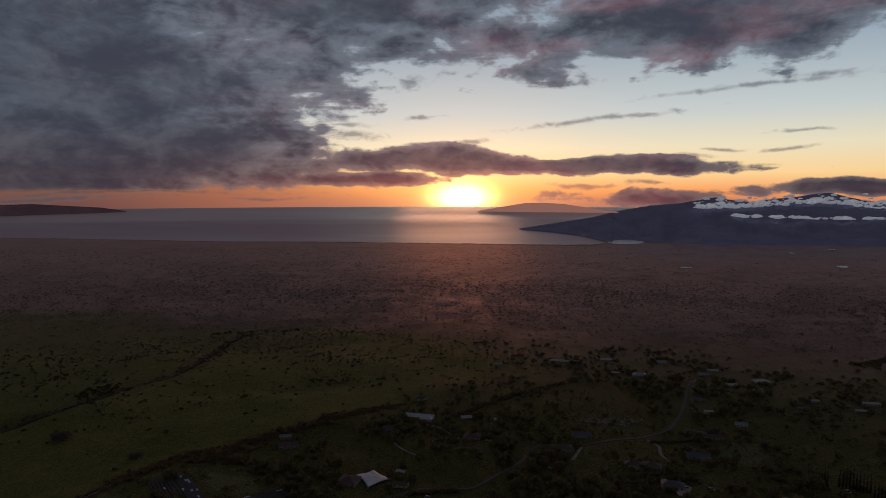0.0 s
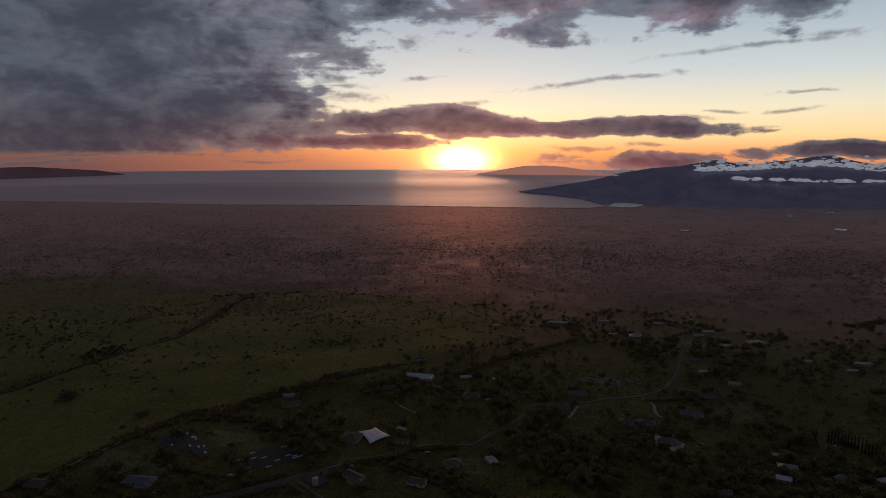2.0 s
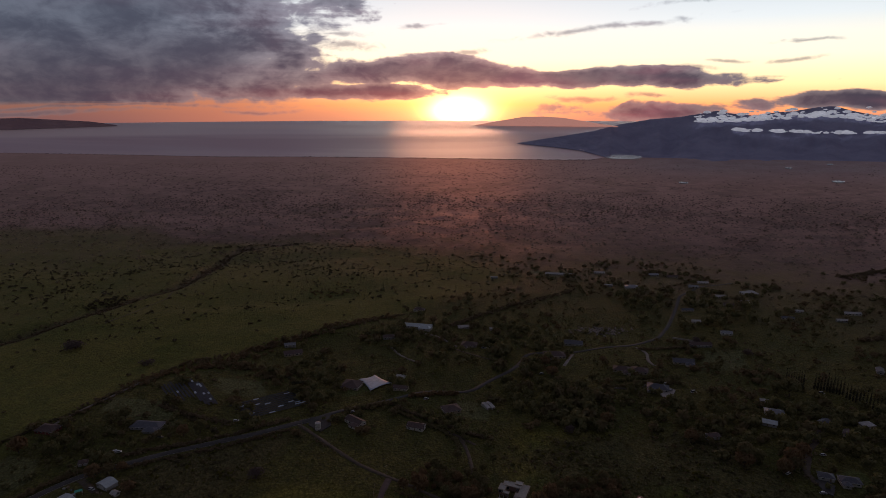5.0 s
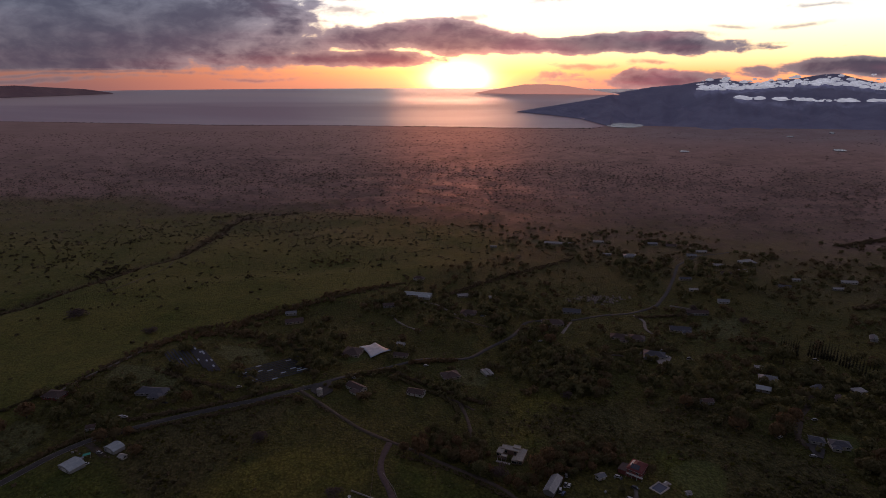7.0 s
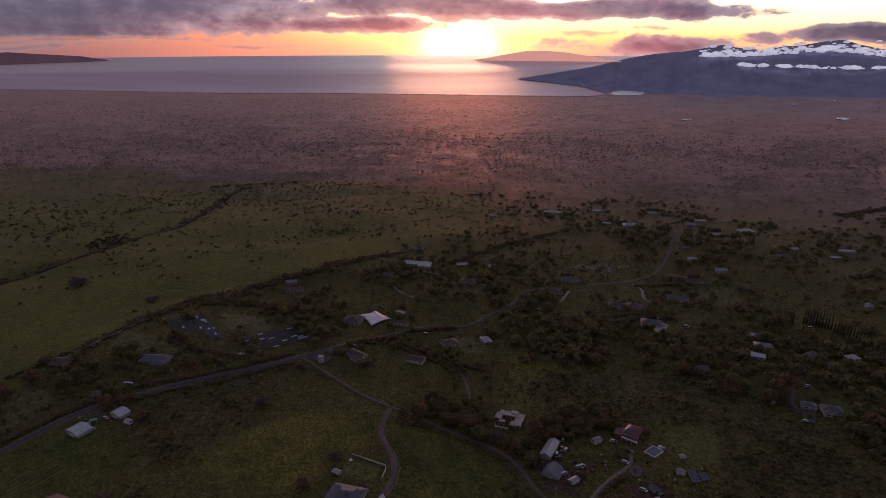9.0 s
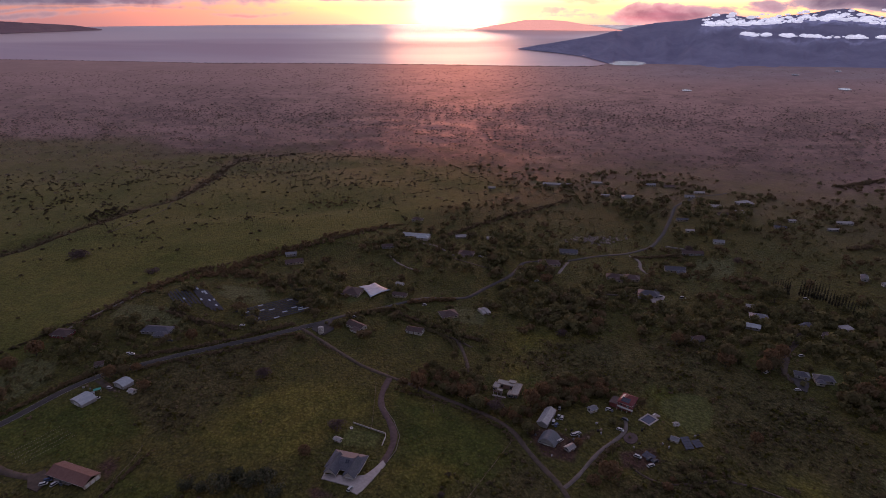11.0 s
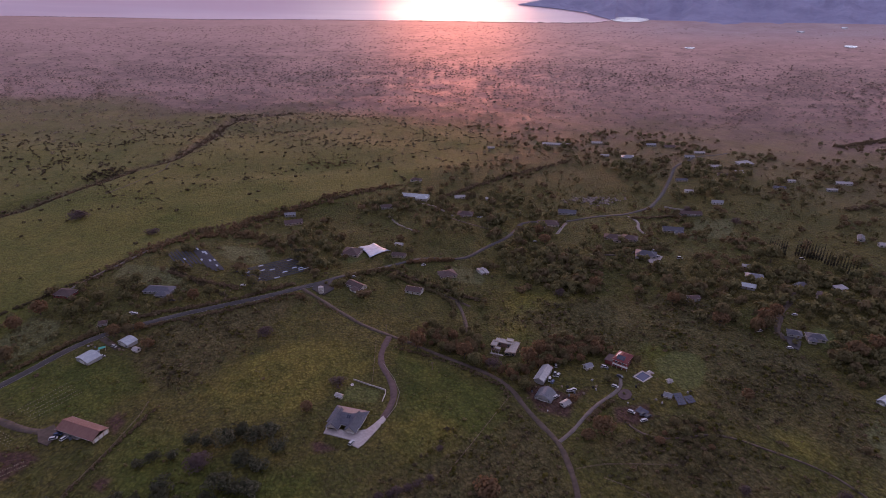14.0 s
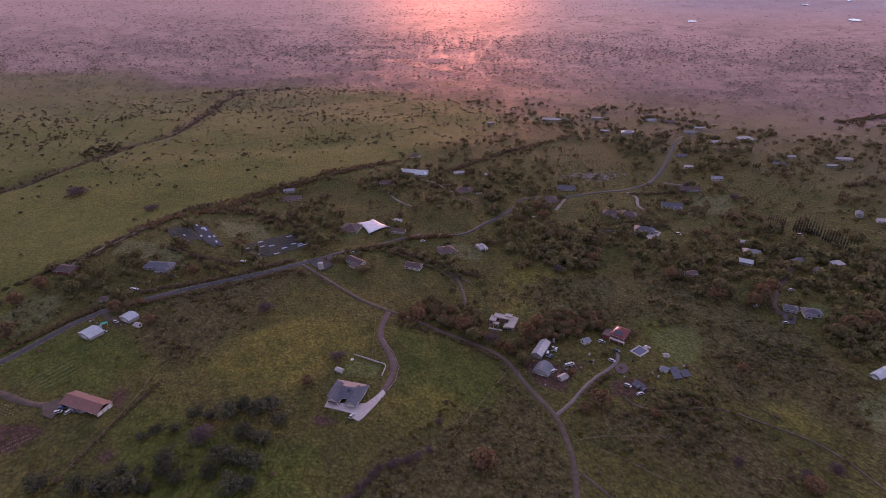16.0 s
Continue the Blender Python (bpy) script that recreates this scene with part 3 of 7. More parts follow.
# ------------------------------------------------------------ materials of built things
def worn(name, a, b, rough=0.75, scale=1.2, metal=0.0, spec=0.3, ribs=0.0):
    """Two close tones broken by stains, with an optional ribbed relief for sheet roofs."""
    mat, n, sh = material(name, a, rough, spec, metal)
    p = place(n)
    f = n.add(n.mul(n.noise(p, scale, 5.0, 0.65), 0.7), n.mul(n.noise(p, scale * 0.17, 3.0, 0.5), 0.3))
    c = n.mix(n.step(f, 0.38, 0.62), a, b)
    r = n.nodes.new("ShaderNodeObjectInfo").outputs["Random"]
    n.put(sh.inputs["Base Color"], n.tint(c, n.add(n.mul(r, 0.24), 0.88)))
    if ribs:
        wv = n.nodes.new("ShaderNodeTexWave")
        wv.inputs["Scale"].default_value = ribs
        n.links.new(p, wv.inputs["Vector"])
        bump(n, sh, wv.outputs["Fac"], 0.5, 0.06)
    else:
        bump(n, sh, n.noise(p, scale * 6, 3.0, 0.6), 0.3, 0.02)
    return mat


ROOF_GREY = worn("grey_shingle_roof", (0.056, 0.060, 0.080), (0.086, 0.088, 0.112), 0.6, 1.0)
ROOF_RED = worn("red_tile_roof", (0.120, 0.026, 0.030), (0.160, 0.036, 0.038), 0.7, 1.0, ribs=1.6)
ROOF_BROWN = worn("brown_shingle_roof", (0.062, 0.042, 0.042), (0.096, 0.066, 0.064), 0.75, 1.0)
ROOF_RUST = worn("red_brown_metal_roof", (0.155, 0.072, 0.060), (0.195, 0.095, 0.078), 0.55, 0.6, ribs=1.2)
ROOF_WHITE = worn("white_metal_roof", (0.27, 0.265, 0.275), (0.35, 0.34, 0.345), 0.45, 0.6, ribs=1.2)
ROOF_PALE = worn("pale_bluish_metal_roof", (0.30, 0.34, 0.38), (0.40, 0.44, 0.47), 0.4, 0.4, ribs=1.2)
ROOF_FLAT = worn("pale_coated_flat_roof", (0.27, 0.255, 0.24), (0.36, 0.34, 0.315), 0.7, 0.5)
ROOF_STEEL = worn("dull_corrugated_steel", (0.085, 0.095, 0.12), (0.125, 0.135, 0.16), 0.45, 0.5, ribs=1.2)
ROOF_ZINC = worn("zinc_sheet_roof", (0.14, 0.15, 0.18), (0.19, 0.20, 0.225), 0.4, 0.5, ribs=1.2)
WALL_WHITE = worn("white_plaster", (0.36, 0.335, 0.31), (0.44, 0.41, 0.38), 0.85, 0.8)
WALL_TAN = worn("tan_siding", (0.34, 0.28, 0.22), (0.42, 0.35, 0.28), 0.85, 0.8)
WALL_GREY = worn("grey_siding", (0.24, 0.24, 0.25), (0.32, 0.31, 0.31), 0.85, 0.8)
WALL_ROSE = worn("rose_brown_plaster", (0.22, 0.13, 0.11), (0.28, 0.18, 0.15), 0.85, 0.8)
WALL_RED = worn("red_plank_wall", (0.16, 0.045, 0.042), (0.20, 0.06, 0.055), 0.85, 0.8)
WOOD = worn("weathered_wood", (0.15, 0.11, 0.08), (0.23, 0.18, 0.13), 0.85, 2.0)
TRIM = worn("white_trim_paint", (0.52, 0.51, 0.50), (0.60, 0.59, 0.57), 0.6, 2.0)
CONCRETE = worn("pale_concrete", (0.28, 0.255, 0.255), (0.36, 0.33, 0.32), 0.85, 0.5)
PALEWAY = worn("pale_worn_track", (0.17, 0.145, 0.138), (0.23, 0.20, 0.19), 0.9, 0.4)
ASPHALT = worn("worn_asphalt", (0.038, 0.036, 0.038), (0.060, 0.056, 0.058), 0.85, 0.3)
DIRT = worn("packed_dirt", (0.062, 0.048, 0.039), (0.100, 0.076, 0.062), 0.95, 0.3)
GRAVEL = worn("grey_worn_gravel", (0.100, 0.086, 0.082), (0.140, 0.120, 0.114), 0.9, 0.4)
PINKWAY = worn("reddish_gravel", (0.066, 0.046, 0.046), (0.100, 0.070, 0.068), 0.95, 0.4)
PAINT_LINE = worn("road_paint", (0.20, 0.19, 0.18), (0.30, 0.29, 0.28), 0.8, 0.6)
PANEL = worn("solar_glass", (0.020, 0.026, 0.05), (0.03, 0.036, 0.065), 0.12, 1.0, spec=0.6)
SHADE = worn("dark_shade_cloth", (0.024, 0.026, 0.038), (0.046, 0.050, 0.066), 0.8, 1.0)
TEAL = worn("teal_tarpaulin", (0.03, 0.26, 0.20), (0.05, 0.33, 0.26), 0.6, 1.0)
TARP = worn("white_membrane", (0.24, 0.30, 0.37), (0.35, 0.41, 0.49), 0.45, 0.35)
GLASS = material("window_glass", (0.03, 0.035, 0.045), 0.08, 0.6)[0]
DARK = worn("dark_opening", (0.02, 0.018, 0.018), (0.035, 0.03, 0.03), 0.9, 1.0)
POOL = material("pool_water", (0.02, 0.05, 0.10), 0.05, 0.6)[0]
STONE = worn("dry_stone", (0.14, 0.12, 0.11), (0.24, 0.21, 0.19), 0.95, 1.5)
TYRE = worn("tyre_rubber", (0.02, 0.02, 0.02), (0.03, 0.03, 0.03), 0.9, 4.0)
CAR_WHITE = worn("white_car_paint", (0.46, 0.46, 0.47), (0.52, 0.52, 0.52), 0.25, 1.0, spec=0.5)
CAR_DARK = worn("dark_car_paint", (0.03, 0.032, 0.04), (0.045, 0.045, 0.05), 0.25, 1.0, spec=0.5)
CAR_BLUE = worn("blue_car_paint", (0.04, 0.07, 0.16), (0.05, 0.08, 0.18), 0.25, 1.0, spec=0.5)
CAR_SILVER = worn("silver_car_paint", (0.42, 0.43, 0.45), (0.48, 0.49, 0.50), 0.3, 1.0, metal=0.4)


# ------------------------------------------------------------ building helpers
def thing(name, x, y, yaw, label, category, group="", z=None):
    ob = new(name)
    ob.empty_display_size = 0.5
    ob.matrix_basis = pose(x, y, gz(x, y) if z is None else z, 0, 0, yaw)
    return tagged(ob, label, category, group)


def part(name, bm, mat, parent, label=""):
    me = bpy.data.meshes.new(name)
    bm.to_mesh(me)
    bm.free()
    me.materials.append(mat)
    ob = new(name, me)
    ob.parent = parent
    return tagged(ob, label)


def box(x0, x1, y0, y1, z0, z1, bevel=0.0, bm=None):
    bm = bm or bmesh.new()
    v = [bm.verts.new((x, y, z)) for z in (z0, z1) for y in (y0, y1) for x in (x0, x1)]
    for f in ((0, 2, 3, 1), (4, 5, 7, 6), (0, 1, 5, 4), (2, 6, 7, 3), (0, 4, 6, 2), (1, 3, 7, 5)):
        bm.faces.new([v[i] for i in f])
    if bevel:
        bmesh.ops.bevel(bm, geom=bm.edges[:], offset=bevel, segments=1, affect="EDGES")
    return bm


def solid(bm, verts, faces):
    v = [bm.verts.new(p) for p in verts]
    for f in faces:
        bm.faces.new([v[i] for i in f])
    return bm


def tube(r, z0, z1, n=10, x=0.0, y=0.0, r1=None, bm=None):
    bm = bm or bmesh.new()
    r1 = r if r1 is None else r1
    a = [(math.cos(2 * math.pi * i / n), math.sin(2 * math.pi * i / n)) for i in range(n)]
    lo = [bm.verts.new((x + r * c, y + r * s, z0)) for c, s in a]
    hi = [bm.verts.new((x + r1 * c, y + r1 * s, z1)) for c, s in a]
    for i in range(n):
        j = (i + 1) % n
        bm.faces.new((lo[i], lo[j], hi[j], hi[i]))
    bm.faces.new(hi)
    bm.faces.new(lo[::-1])
    return bm


def slab(bm, quad, t):
    """A plate under a four-cornered face, t thick."""
    lo = [(p[0], p[1], p[2] - t) for p in quad]
    return solid(bm, list(quad) + lo, [(0, 1, 2, 3), (7, 6, 5, 4), (0, 4, 5, 1), (1, 5, 6, 2), (2, 6, 7, 3), (3, 7, 4, 0)])


def gable_roof(w, d, h, rise, over, mat, parent, x=0.0, y=0.0):
    """Ridge along x."""
    a, b, k = w / 2 + over, d / 2 + over, rise / (d / 2)
    z0 = h - over * k
    for s in (1, -1):
        quad = [(x - a, y + s * b, z0), (x + a, y + s * b, z0), (x + a, y, h + rise), (x - a, y, h + rise)]
        part("roof_slope", slab(bmesh.new(), quad if s < 0 else quad[::-1], 0.14), mat, parent)
    part("ridge_cap", box(x - a, x + a, y - 0.12, y + 0.12, h + rise - 0.04, h + rise + 0.05), mat, parent)
    for s in (1, -1):
        part("gutter", box(x - a, x + a, y + s * b - 0.06, y + s * b + 0.06, z0 - 0.16, z0 - 0.03), TRIM, parent, "white gutter")


def hip_roof(w, d, h, rise, over, mat, parent, x=0.0, y=0.0):
    a, b = w / 2 + over, d / 2 + over
    k = min(a, b)
    rx, ry = a - k, b - k
    z0 = h - 0.12
    c = [(x - a, y - b, z0), (x + a, y - b, z0), (x + a, y + b, z0), (x - a, y + b, z0)]
    bm = bmesh.new()
    if rx > 0.05:
        r = [(x - rx, y, h + rise), (x + rx, y, h + rise)]
        solid(bm, c + r, [(0, 1, 5, 4), (2, 3, 4, 5), (1, 2, 5), (3, 0, 4), (3, 2, 1, 0)])
    elif ry > 0.05:
        r = [(x, y - ry, h + rise), (x, y + ry, h + rise)]
        solid(bm, c + r, [(0, 1, 4), (1, 2, 5, 4), (2, 3, 5), (3, 0, 4, 5), (3, 2, 1, 0)])
    else:
        solid(bm, c + [(x, y, h + rise)], [(0, 1, 4), (1, 2, 4), (2, 3, 4), (3, 0, 4), (3, 2, 1, 0)])
    part("roof", bm, mat, parent)
    bm = box(x - a, x + a, y - b, y - b + 0.12, z0 - 0.2, z0 - 0.004)
    box(x - a, x + a, y + b - 0.12, y + b, z0 - 0.2, z0 - 0.004, bm=bm)
    box(x - a, x - a + 0.12, y - b + 0.12, y + b - 0.12, z0 - 0.2, z0 - 0.004, bm=bm)
    box(x + a - 0.12, x + a, y - b + 0.12, y + b - 0.12, z0 - 0.2, z0 - 0.004, bm=bm)
    part("fascia", bm, TRIM, parent, "pale painted fascia board")


def walls(w, d, h, mat, parent, gable=0.0, x=0.0, y=0.0, foot=2.0):
    bm = box(x - w / 2, x + w / 2, y - d / 2, y + d / 2, -foot, h)
    if gable:
        for s in (1, -1):
            e = x + s * (w / 2 - 0.1)
            solid(bm, [(e - 0.1, y - d / 2, h), (e - 0.1, y + d / 2, h), (e - 0.1, y, h + gable), (e + 0.1, y - d / 2, h), (e + 0.1, y + d / 2, h), (e + 0.1, y, h + gable)],
                  [(0, 2, 1), (3, 4, 5), (0, 3, 5, 2), (1, 2, 5, 4), (0, 1, 4, 3)])
    return part("wall", bm, mat, parent)


def opening(kind, side, u, z, w, h, bw, bd, parent, x=0.0, y=0.0):
    """A window or door set on one side (0 front, 1 right, 2 back, 3 left) of a block bw by bd."""
    def at(u0, u1, z0, z1, out0, out1):
        if side in (0, 2):
            s = -1 if side == 0 else 1
            a, b = sorted((y + s * (bd / 2 + out0), y + s * (bd / 2 + out1)))
            return box(x + u0, x + u1, a, b, z0, z1)
        s = 1 if side == 1 else -1
        a, b = sorted((x + s * (bw / 2 + out0), x + s * (bw / 2 + out1)))
        return box(a, b, y + u0, y + u1, z0, z1)
    if kind == "door":
        dr = part("door", at(u - w / 2, u + w / 2, 0.05, h, -0.03, 0.05), WOOD, parent, "brown wooden door")
        part("door_handle", at(u + w / 2 - 0.15, u + w / 2 - 0.08, 1.0, 1.08, 0.05, 0.11), TRIM, dr)
    elif kind == "garage":
        part("garage_door", at(u - w / 2, u + w / 2, 0.05, h, -0.03, 0.06), TRIM, parent, "white roller garage door")
    else:
        fr = part("window", at(u - w / 2 - 0.1, u + w / 2 + 0.1, z - 0.1, z + h + 0.1, -0.03, 0.05), TRIM, parent, "white framed window")
        part("pane", at(u - w / 2, u - 0.03, z, z + h, 0.02, 0.07), GLASS, fr)
        part("pane", at(u + 0.03, u + w / 2, z, z + h, 0.02, 0.07), GLASS, fr)


def dress(w, d, parent, x=0.0, y=0.0, z=1.0, door=True, every=3.6):
    """Windows along all four sides and a door in front."""
    for side, run in ((0, w), (1, d), (2, w), (3, d)):
        k = max(1, int(run / every))
        for i in range(k):
            u = (i + 0.5) * run / k - run / 2
            if door and side == 0 and i == k // 2 and z < 2:
                opening("door", side, u, 0, 1.0, 2.1, w, d, parent, x, y)
            else:
                opening("window", side, u, z, 1.5, 1.2, w, d, parent, x, y)


def house(x, y, half, ratio, yaw, roof="gable", rm=None, wm=None, label="", h=2.8, wing=0.0, name="house", cat="house"):
    """A dwelling: a main block, and a wing across it if asked for."""
    w = 2 * half
    d = w * ratio
    t = thing(name, x, y, yaw, label, cat)
    rise = min(w, d) * 0.24
    if roof == "gable":
        walls(w, d, h, wm, t, gable=rise)
        gable_roof(w, d, h, rise, 0.55, rm, t)
    else:
        walls(w, d, h, wm, t)
        hip_roof(w, d, h, rise, 0.6, rm, t)
    dress(w, d, t)
    if wing:
        ww, wd = w * 0.42, d * 0.55
        wx, wy = wing * w * 0.27, -(d / 2 + wd / 2 - 0.3)
        walls(ww, wd, h - 0.15, wm, t, x=wx, y=wy)
        hip_roof(ww, wd + 1.0, h - 0.1, ww * 0.2, 0.5, rm, t, x=wx, y=wy + 0.3)
        opening("window", 0, 0, 1.0, 1.6, 1.2, ww, wd, t, wx, wy)
    return t


def arched_shed(x, y, w, d, yaw, mat, label, h=2.2, rise=2.2, ends=True, name="shed"):
    """A shed under a curved metal roof; the arch spans w and runs along y for d."""
    t = thing(name, x, y, yaw, label, "shed")
    n, bm = 14, bmesh.new()
    prof = [(-(w / 2 + 0.3) + (w + 0.6) * i / n, h + rise * math.sin(math.pi * (0.06 + 0.88 * i / n)) - rise * 0.19) for i in range(n + 1)]
    for (xa, za), (xb, zb) in zip(prof, prof[1:]):
        slab(bm, [(xa, -d / 2 - 0.3, za), (xb, -d / 2 - 0.3, zb), (xb, d / 2 + 0.3, zb), (xa, d / 2 + 0.3, za)], 0.1)
    bmesh.ops.remove_doubles(bm, verts=bm.verts[:], dist=0.001)
    part("roof", bm, mat, t)
    for k in range(1, 6):
        yy = -d / 2 + d * k / 6
        bm = bmesh.new()
        for (xa, za), (xb, zb) in zip(prof, prof[1:]):
            slab(bm, [(xa, yy - 0.05, za + 0.04), (xb, yy - 0.05, zb + 0.04), (xb, yy + 0.05, zb + 0.04), (xa, yy + 0.05, za + 0.04)], 0.05)
        part("rib", bm, mat, t)
    part("wall", box(-w / 2, w / 2, -d / 2, d / 2, -1.5, h - 0.1), WALL_GREY, t)
    for s in (1, -1):
        if ends:
            v = [(px, s * (d / 2 - 0.1), max(pz - 0.1, h - 0.1)) for px, pz in prof[1:-1]]
            bm = bmesh.new()
            f = [bm.verts.new(p) for p in v]
            g = [bm.verts.new((p[0], p[1] + s * 0.08, p[2])) for p in v]
            bm.faces.new(f)
            bm.faces.new(g[::-1])
            for i in range(len(f)):
                j = (i + 1) % len(f)
                bm.faces.new((f[i], g[i], g[j], f[j]))
            part("end_panel", bm, WALL_GREY, t)
        opening("garage", 0 if s < 0 else 2, 0, 0, w * 0.4, h - 0.3, w, d, t)
    for u in (-w * 0.36, w * 0.36):
        opening("window", 0, u, 0.8, 0.9, 0.8, w, d, t)
    return t


def gable_shed(x, y, w, d, yaw, rm, wm, label, h=2.4, rise=None, name="shed", open_front=False):
    t = thing(name, x, y, yaw, label, "shed")
    rise = d * 0.2 if rise is None else rise
    if open_front:
        n = max(2, int(w / 4))
        for i in range(n + 1):
            part("post", tube(0.12, -1.0, h, 6, -w / 2 + 0.2 + (w - 0.4) * i / n, -d / 2 + 0.2), WOOD, t)
        part("wall", box(-w / 2, w / 2, d / 2 - 0.15, d / 2, -1.5, h), wm, t)
        part("wall", box(-w / 2, -w / 2 + 0.15, -d / 2, d / 2 - 0.16, -1.5, h), wm, t)
        part("wall", box(w / 2 - 0.15, w / 2, -d / 2, d / 2 - 0.16, -1.5, h), wm, t)
        part("slab", box(-w / 2 + 0.16, w / 2 - 0.16, -d / 2, d / 2 - 0.16, -1.0, 0.08), CONCRETE, t)
    else:
        walls(w, d, h, wm, t, gable=rise)
        opening("door", 0, 0, 0, 1.1, 2.0, w, d, t)
        opening("window", 1, 0, 1.0, 1.0, 0.8, w, d, t)
        opening("window", 0, w * 0.3, 1.0, 1.0, 0.8, w, d, t)
    gable_roof(w, d, h, rise, 0.35, rm, t)
    return t


# ------------------------------------------------------------ roads and ways
def ribbon(name, line, width, mat, label, lift=0.07, category="road", edge=None):
    """A way laid along a line of places on the ground, with a raised bed."""
    pts = []
    for (ax, ay), (bx, by) in zip(line, line[1:]):
        n = max(1, int(math.hypot(bx - ax, by - ay) / 4))
        pts += [(ax + (bx - ax) * i / n, ay + (by - ay) * i / n) for i in range(n)]
    pts.append(line[-1])
    p = np.array(pts, float)
    for _ in range(6):
        p[1:-1] = 0.25 * p[:-2] + 0.5 * p[1:-1] + 0.25 * p[2:]
    tan = np.gradient(p, axis=0)
    nor = np.stack([-tan[:, 1], tan[:, 0]], -1) / np.maximum(np.linalg.norm(tan, axis=1), 1e-6)[:, None]
    wob = 1 + 0.10 * np.sin(np.arange(len(p)) * 0.9) + 0.07 * np.sin(np.arange(len(p)) * 2.3 + 1)
    if edge:
        wob[:] = 1
    rows = []
    for k, dz in ((-0.58, -0.7), (-0.5, lift), (0.0, lift + 0.04), (0.5, lift), (0.58, -0.7)):
        q = p + nor * (width * k * wob)[:, None]
        zz = np.maximum(ground_z(q[:, 0], q[:, 1]), ground_z(p[:, 0], p[:, 1]) - 0.3)
        rows.append(np.column_stack([q, zz + dz]))
    v = np.stack(rows, 1)
    ob = new(name, mesh_of(name, v.reshape(-1, 3), grid_faces(len(p), 5), mat, smooth=False))
    return tagged(ob, label, category, kind="structure")


MAIN = [(-286.1, 278.1), (-276.2, 294.4), (-265.4, 312.4), (-254.0, 339.6), (-240.4, 360.0), (-216.4, 371.6), (-192.5, 386.5), (-166.6, 400.6), (-138.9, 414.2), (-115.5, 433.2), (-104.6, 440.6)]
MAIN_B = [(-104.6, 440.6), (-90.2, 453.4), (-69.7, 467.0), (-43.2, 484.1), (-17.7, 498.8), (8.8, 495.9), (25.7, 496.0), (41.9, 516.4), (66.2, 541.3), (82.0, 568.8), (89.7, 592.7), (105.6, 596.9), (139.7, 597.7), (170.6, 611.6), (207.9, 621.0), (249.2, 649.7), (282.8, 705.9), (318.3, 778.6), (347.5, 842.7), (402.5, 906.8), (467.4, 933.7)]
LANE = [(-113.4, 432.3), (-98.5, 417.0), (-76.5, 392.0), (-56.5, 370.3), (-36.6, 356.9), (-21.8, 347.7), (2.2, 327.7), (24.5, 310.8), (39.9, 296.9), (45.9, 286.1), (50.6, 268.6), (56.9, 254.2), (65.5, 238.5), (67.0, 222.3), (68.1, 209.8), (66.6, 190.6), (62.7, 173.4), (57.8, 155.0)]
DRIVE = [(-35.2, 354.4), (-39.2, 333.2), (-38.6, 317.1), (-30.7, 300.2), (-26.1, 284.3), (-27.6, 270.2), (-31.8, 259.5)]
YARD = [(65.5, 238.5), (72.6, 244.3), (84.5, 261.0), (98.2, 276.4), (106.6, 281.9), (113.4, 286.4), (116.4, 296.0), (116.3, 302.5)]
ribbon("road", MAIN, 6.4, ASPHALT, "two-lane asphalt country road with pale edge lines", edge=True)
ribbon("road", MAIN_B, 4.3, ASPHALT, "winding asphalt road through scattered houses", edge=True)
ribbon("lane", LANE, 3.0, DIRT, "narrow dirt lane running down beside the field")
ribbon("driveway", DRIVE, 3.9, PINKWAY, "reddish gravel driveway curving across the grass field")
ribbon("driveway", YARD, 2.3, GRAVEL, "packed earth drive with a turning loop")
ribbon("driveway", [(-281.2, 271.1), (-255.8, 263.2), (-237.0, 253.9), (-223.3, 249.7), (-213.3, 250.5)], 4.5, DIRT, "dirt track leading to the long barn")
ribbon("driveway", [(248.5, 337.9), (241.4, 341.4), (242.3, 352.9), (256.4, 374.1), (266.0, 389.0), (282.2, 405.0), (298.0, 425.8)], 4.5, DIRT, "dirt drive between hedges up to a grey house")
ribbon("driveway", [(-238.7, 352.4), (-228.4, 343.7), (-220.5, 337.1)], 4.5, DIRT, "short dirt drive beside white sheds")
ribbon("track", [(-412.3, 704.0), (-399.7, 728.4), (-404.2, 790.3), (-391.7, 834.2), (-414.1, 915.9), (-411.4, 973.2), (-400.2, 1011.9), (-402.6, 1116.4)], 1.4, DIRT, "worn track beside the gully across the pasture")
ribbon("driveway", [(-42.0, 466.6), (-26.0, 446.8), (-6.4, 432.0), (12.2, 418.3), (25.4, 403.0)], 2.6, DIRT, "narrow drive between two clipped hedges")
ribbon("track", [(14.8, 413.2), (19.5, 392.8), (20.5, 373.6), (21.6, 360.3)], 2.6, DIRT, "pale footworn track through lawn")
ribbon("track", [(-57.6, 630.1), (-46.2, 599.7), (-31.7, 579.2), (-19.5, 569.0)], 2.2, PALEWAY, "pale concrete track across rough grass")
ribbon("track", [(4.5, 625.4), (25.7, 595.7), (45.9, 576.3), (62.8, 565.6)], 2.4, DIRT, "dirt track along a hedge line")
ribbon("track", [(212.1, 617.5), (220.7, 599.7), (210.9, 575.1), (215.5, 562.9)], 3.2, PALEWAY, "pale curved concrete drive")
ribbon("track", [(-18.7, 668.9), (-1.9, 662.5), (17.1, 619.5)], 2.6, PALEWAY, "pale drive below a long white house")
ribbon("track", [(122.6, 558.0), (138.9, 593.7)], 3.0, PALEWAY, "short pale drive joining the road")
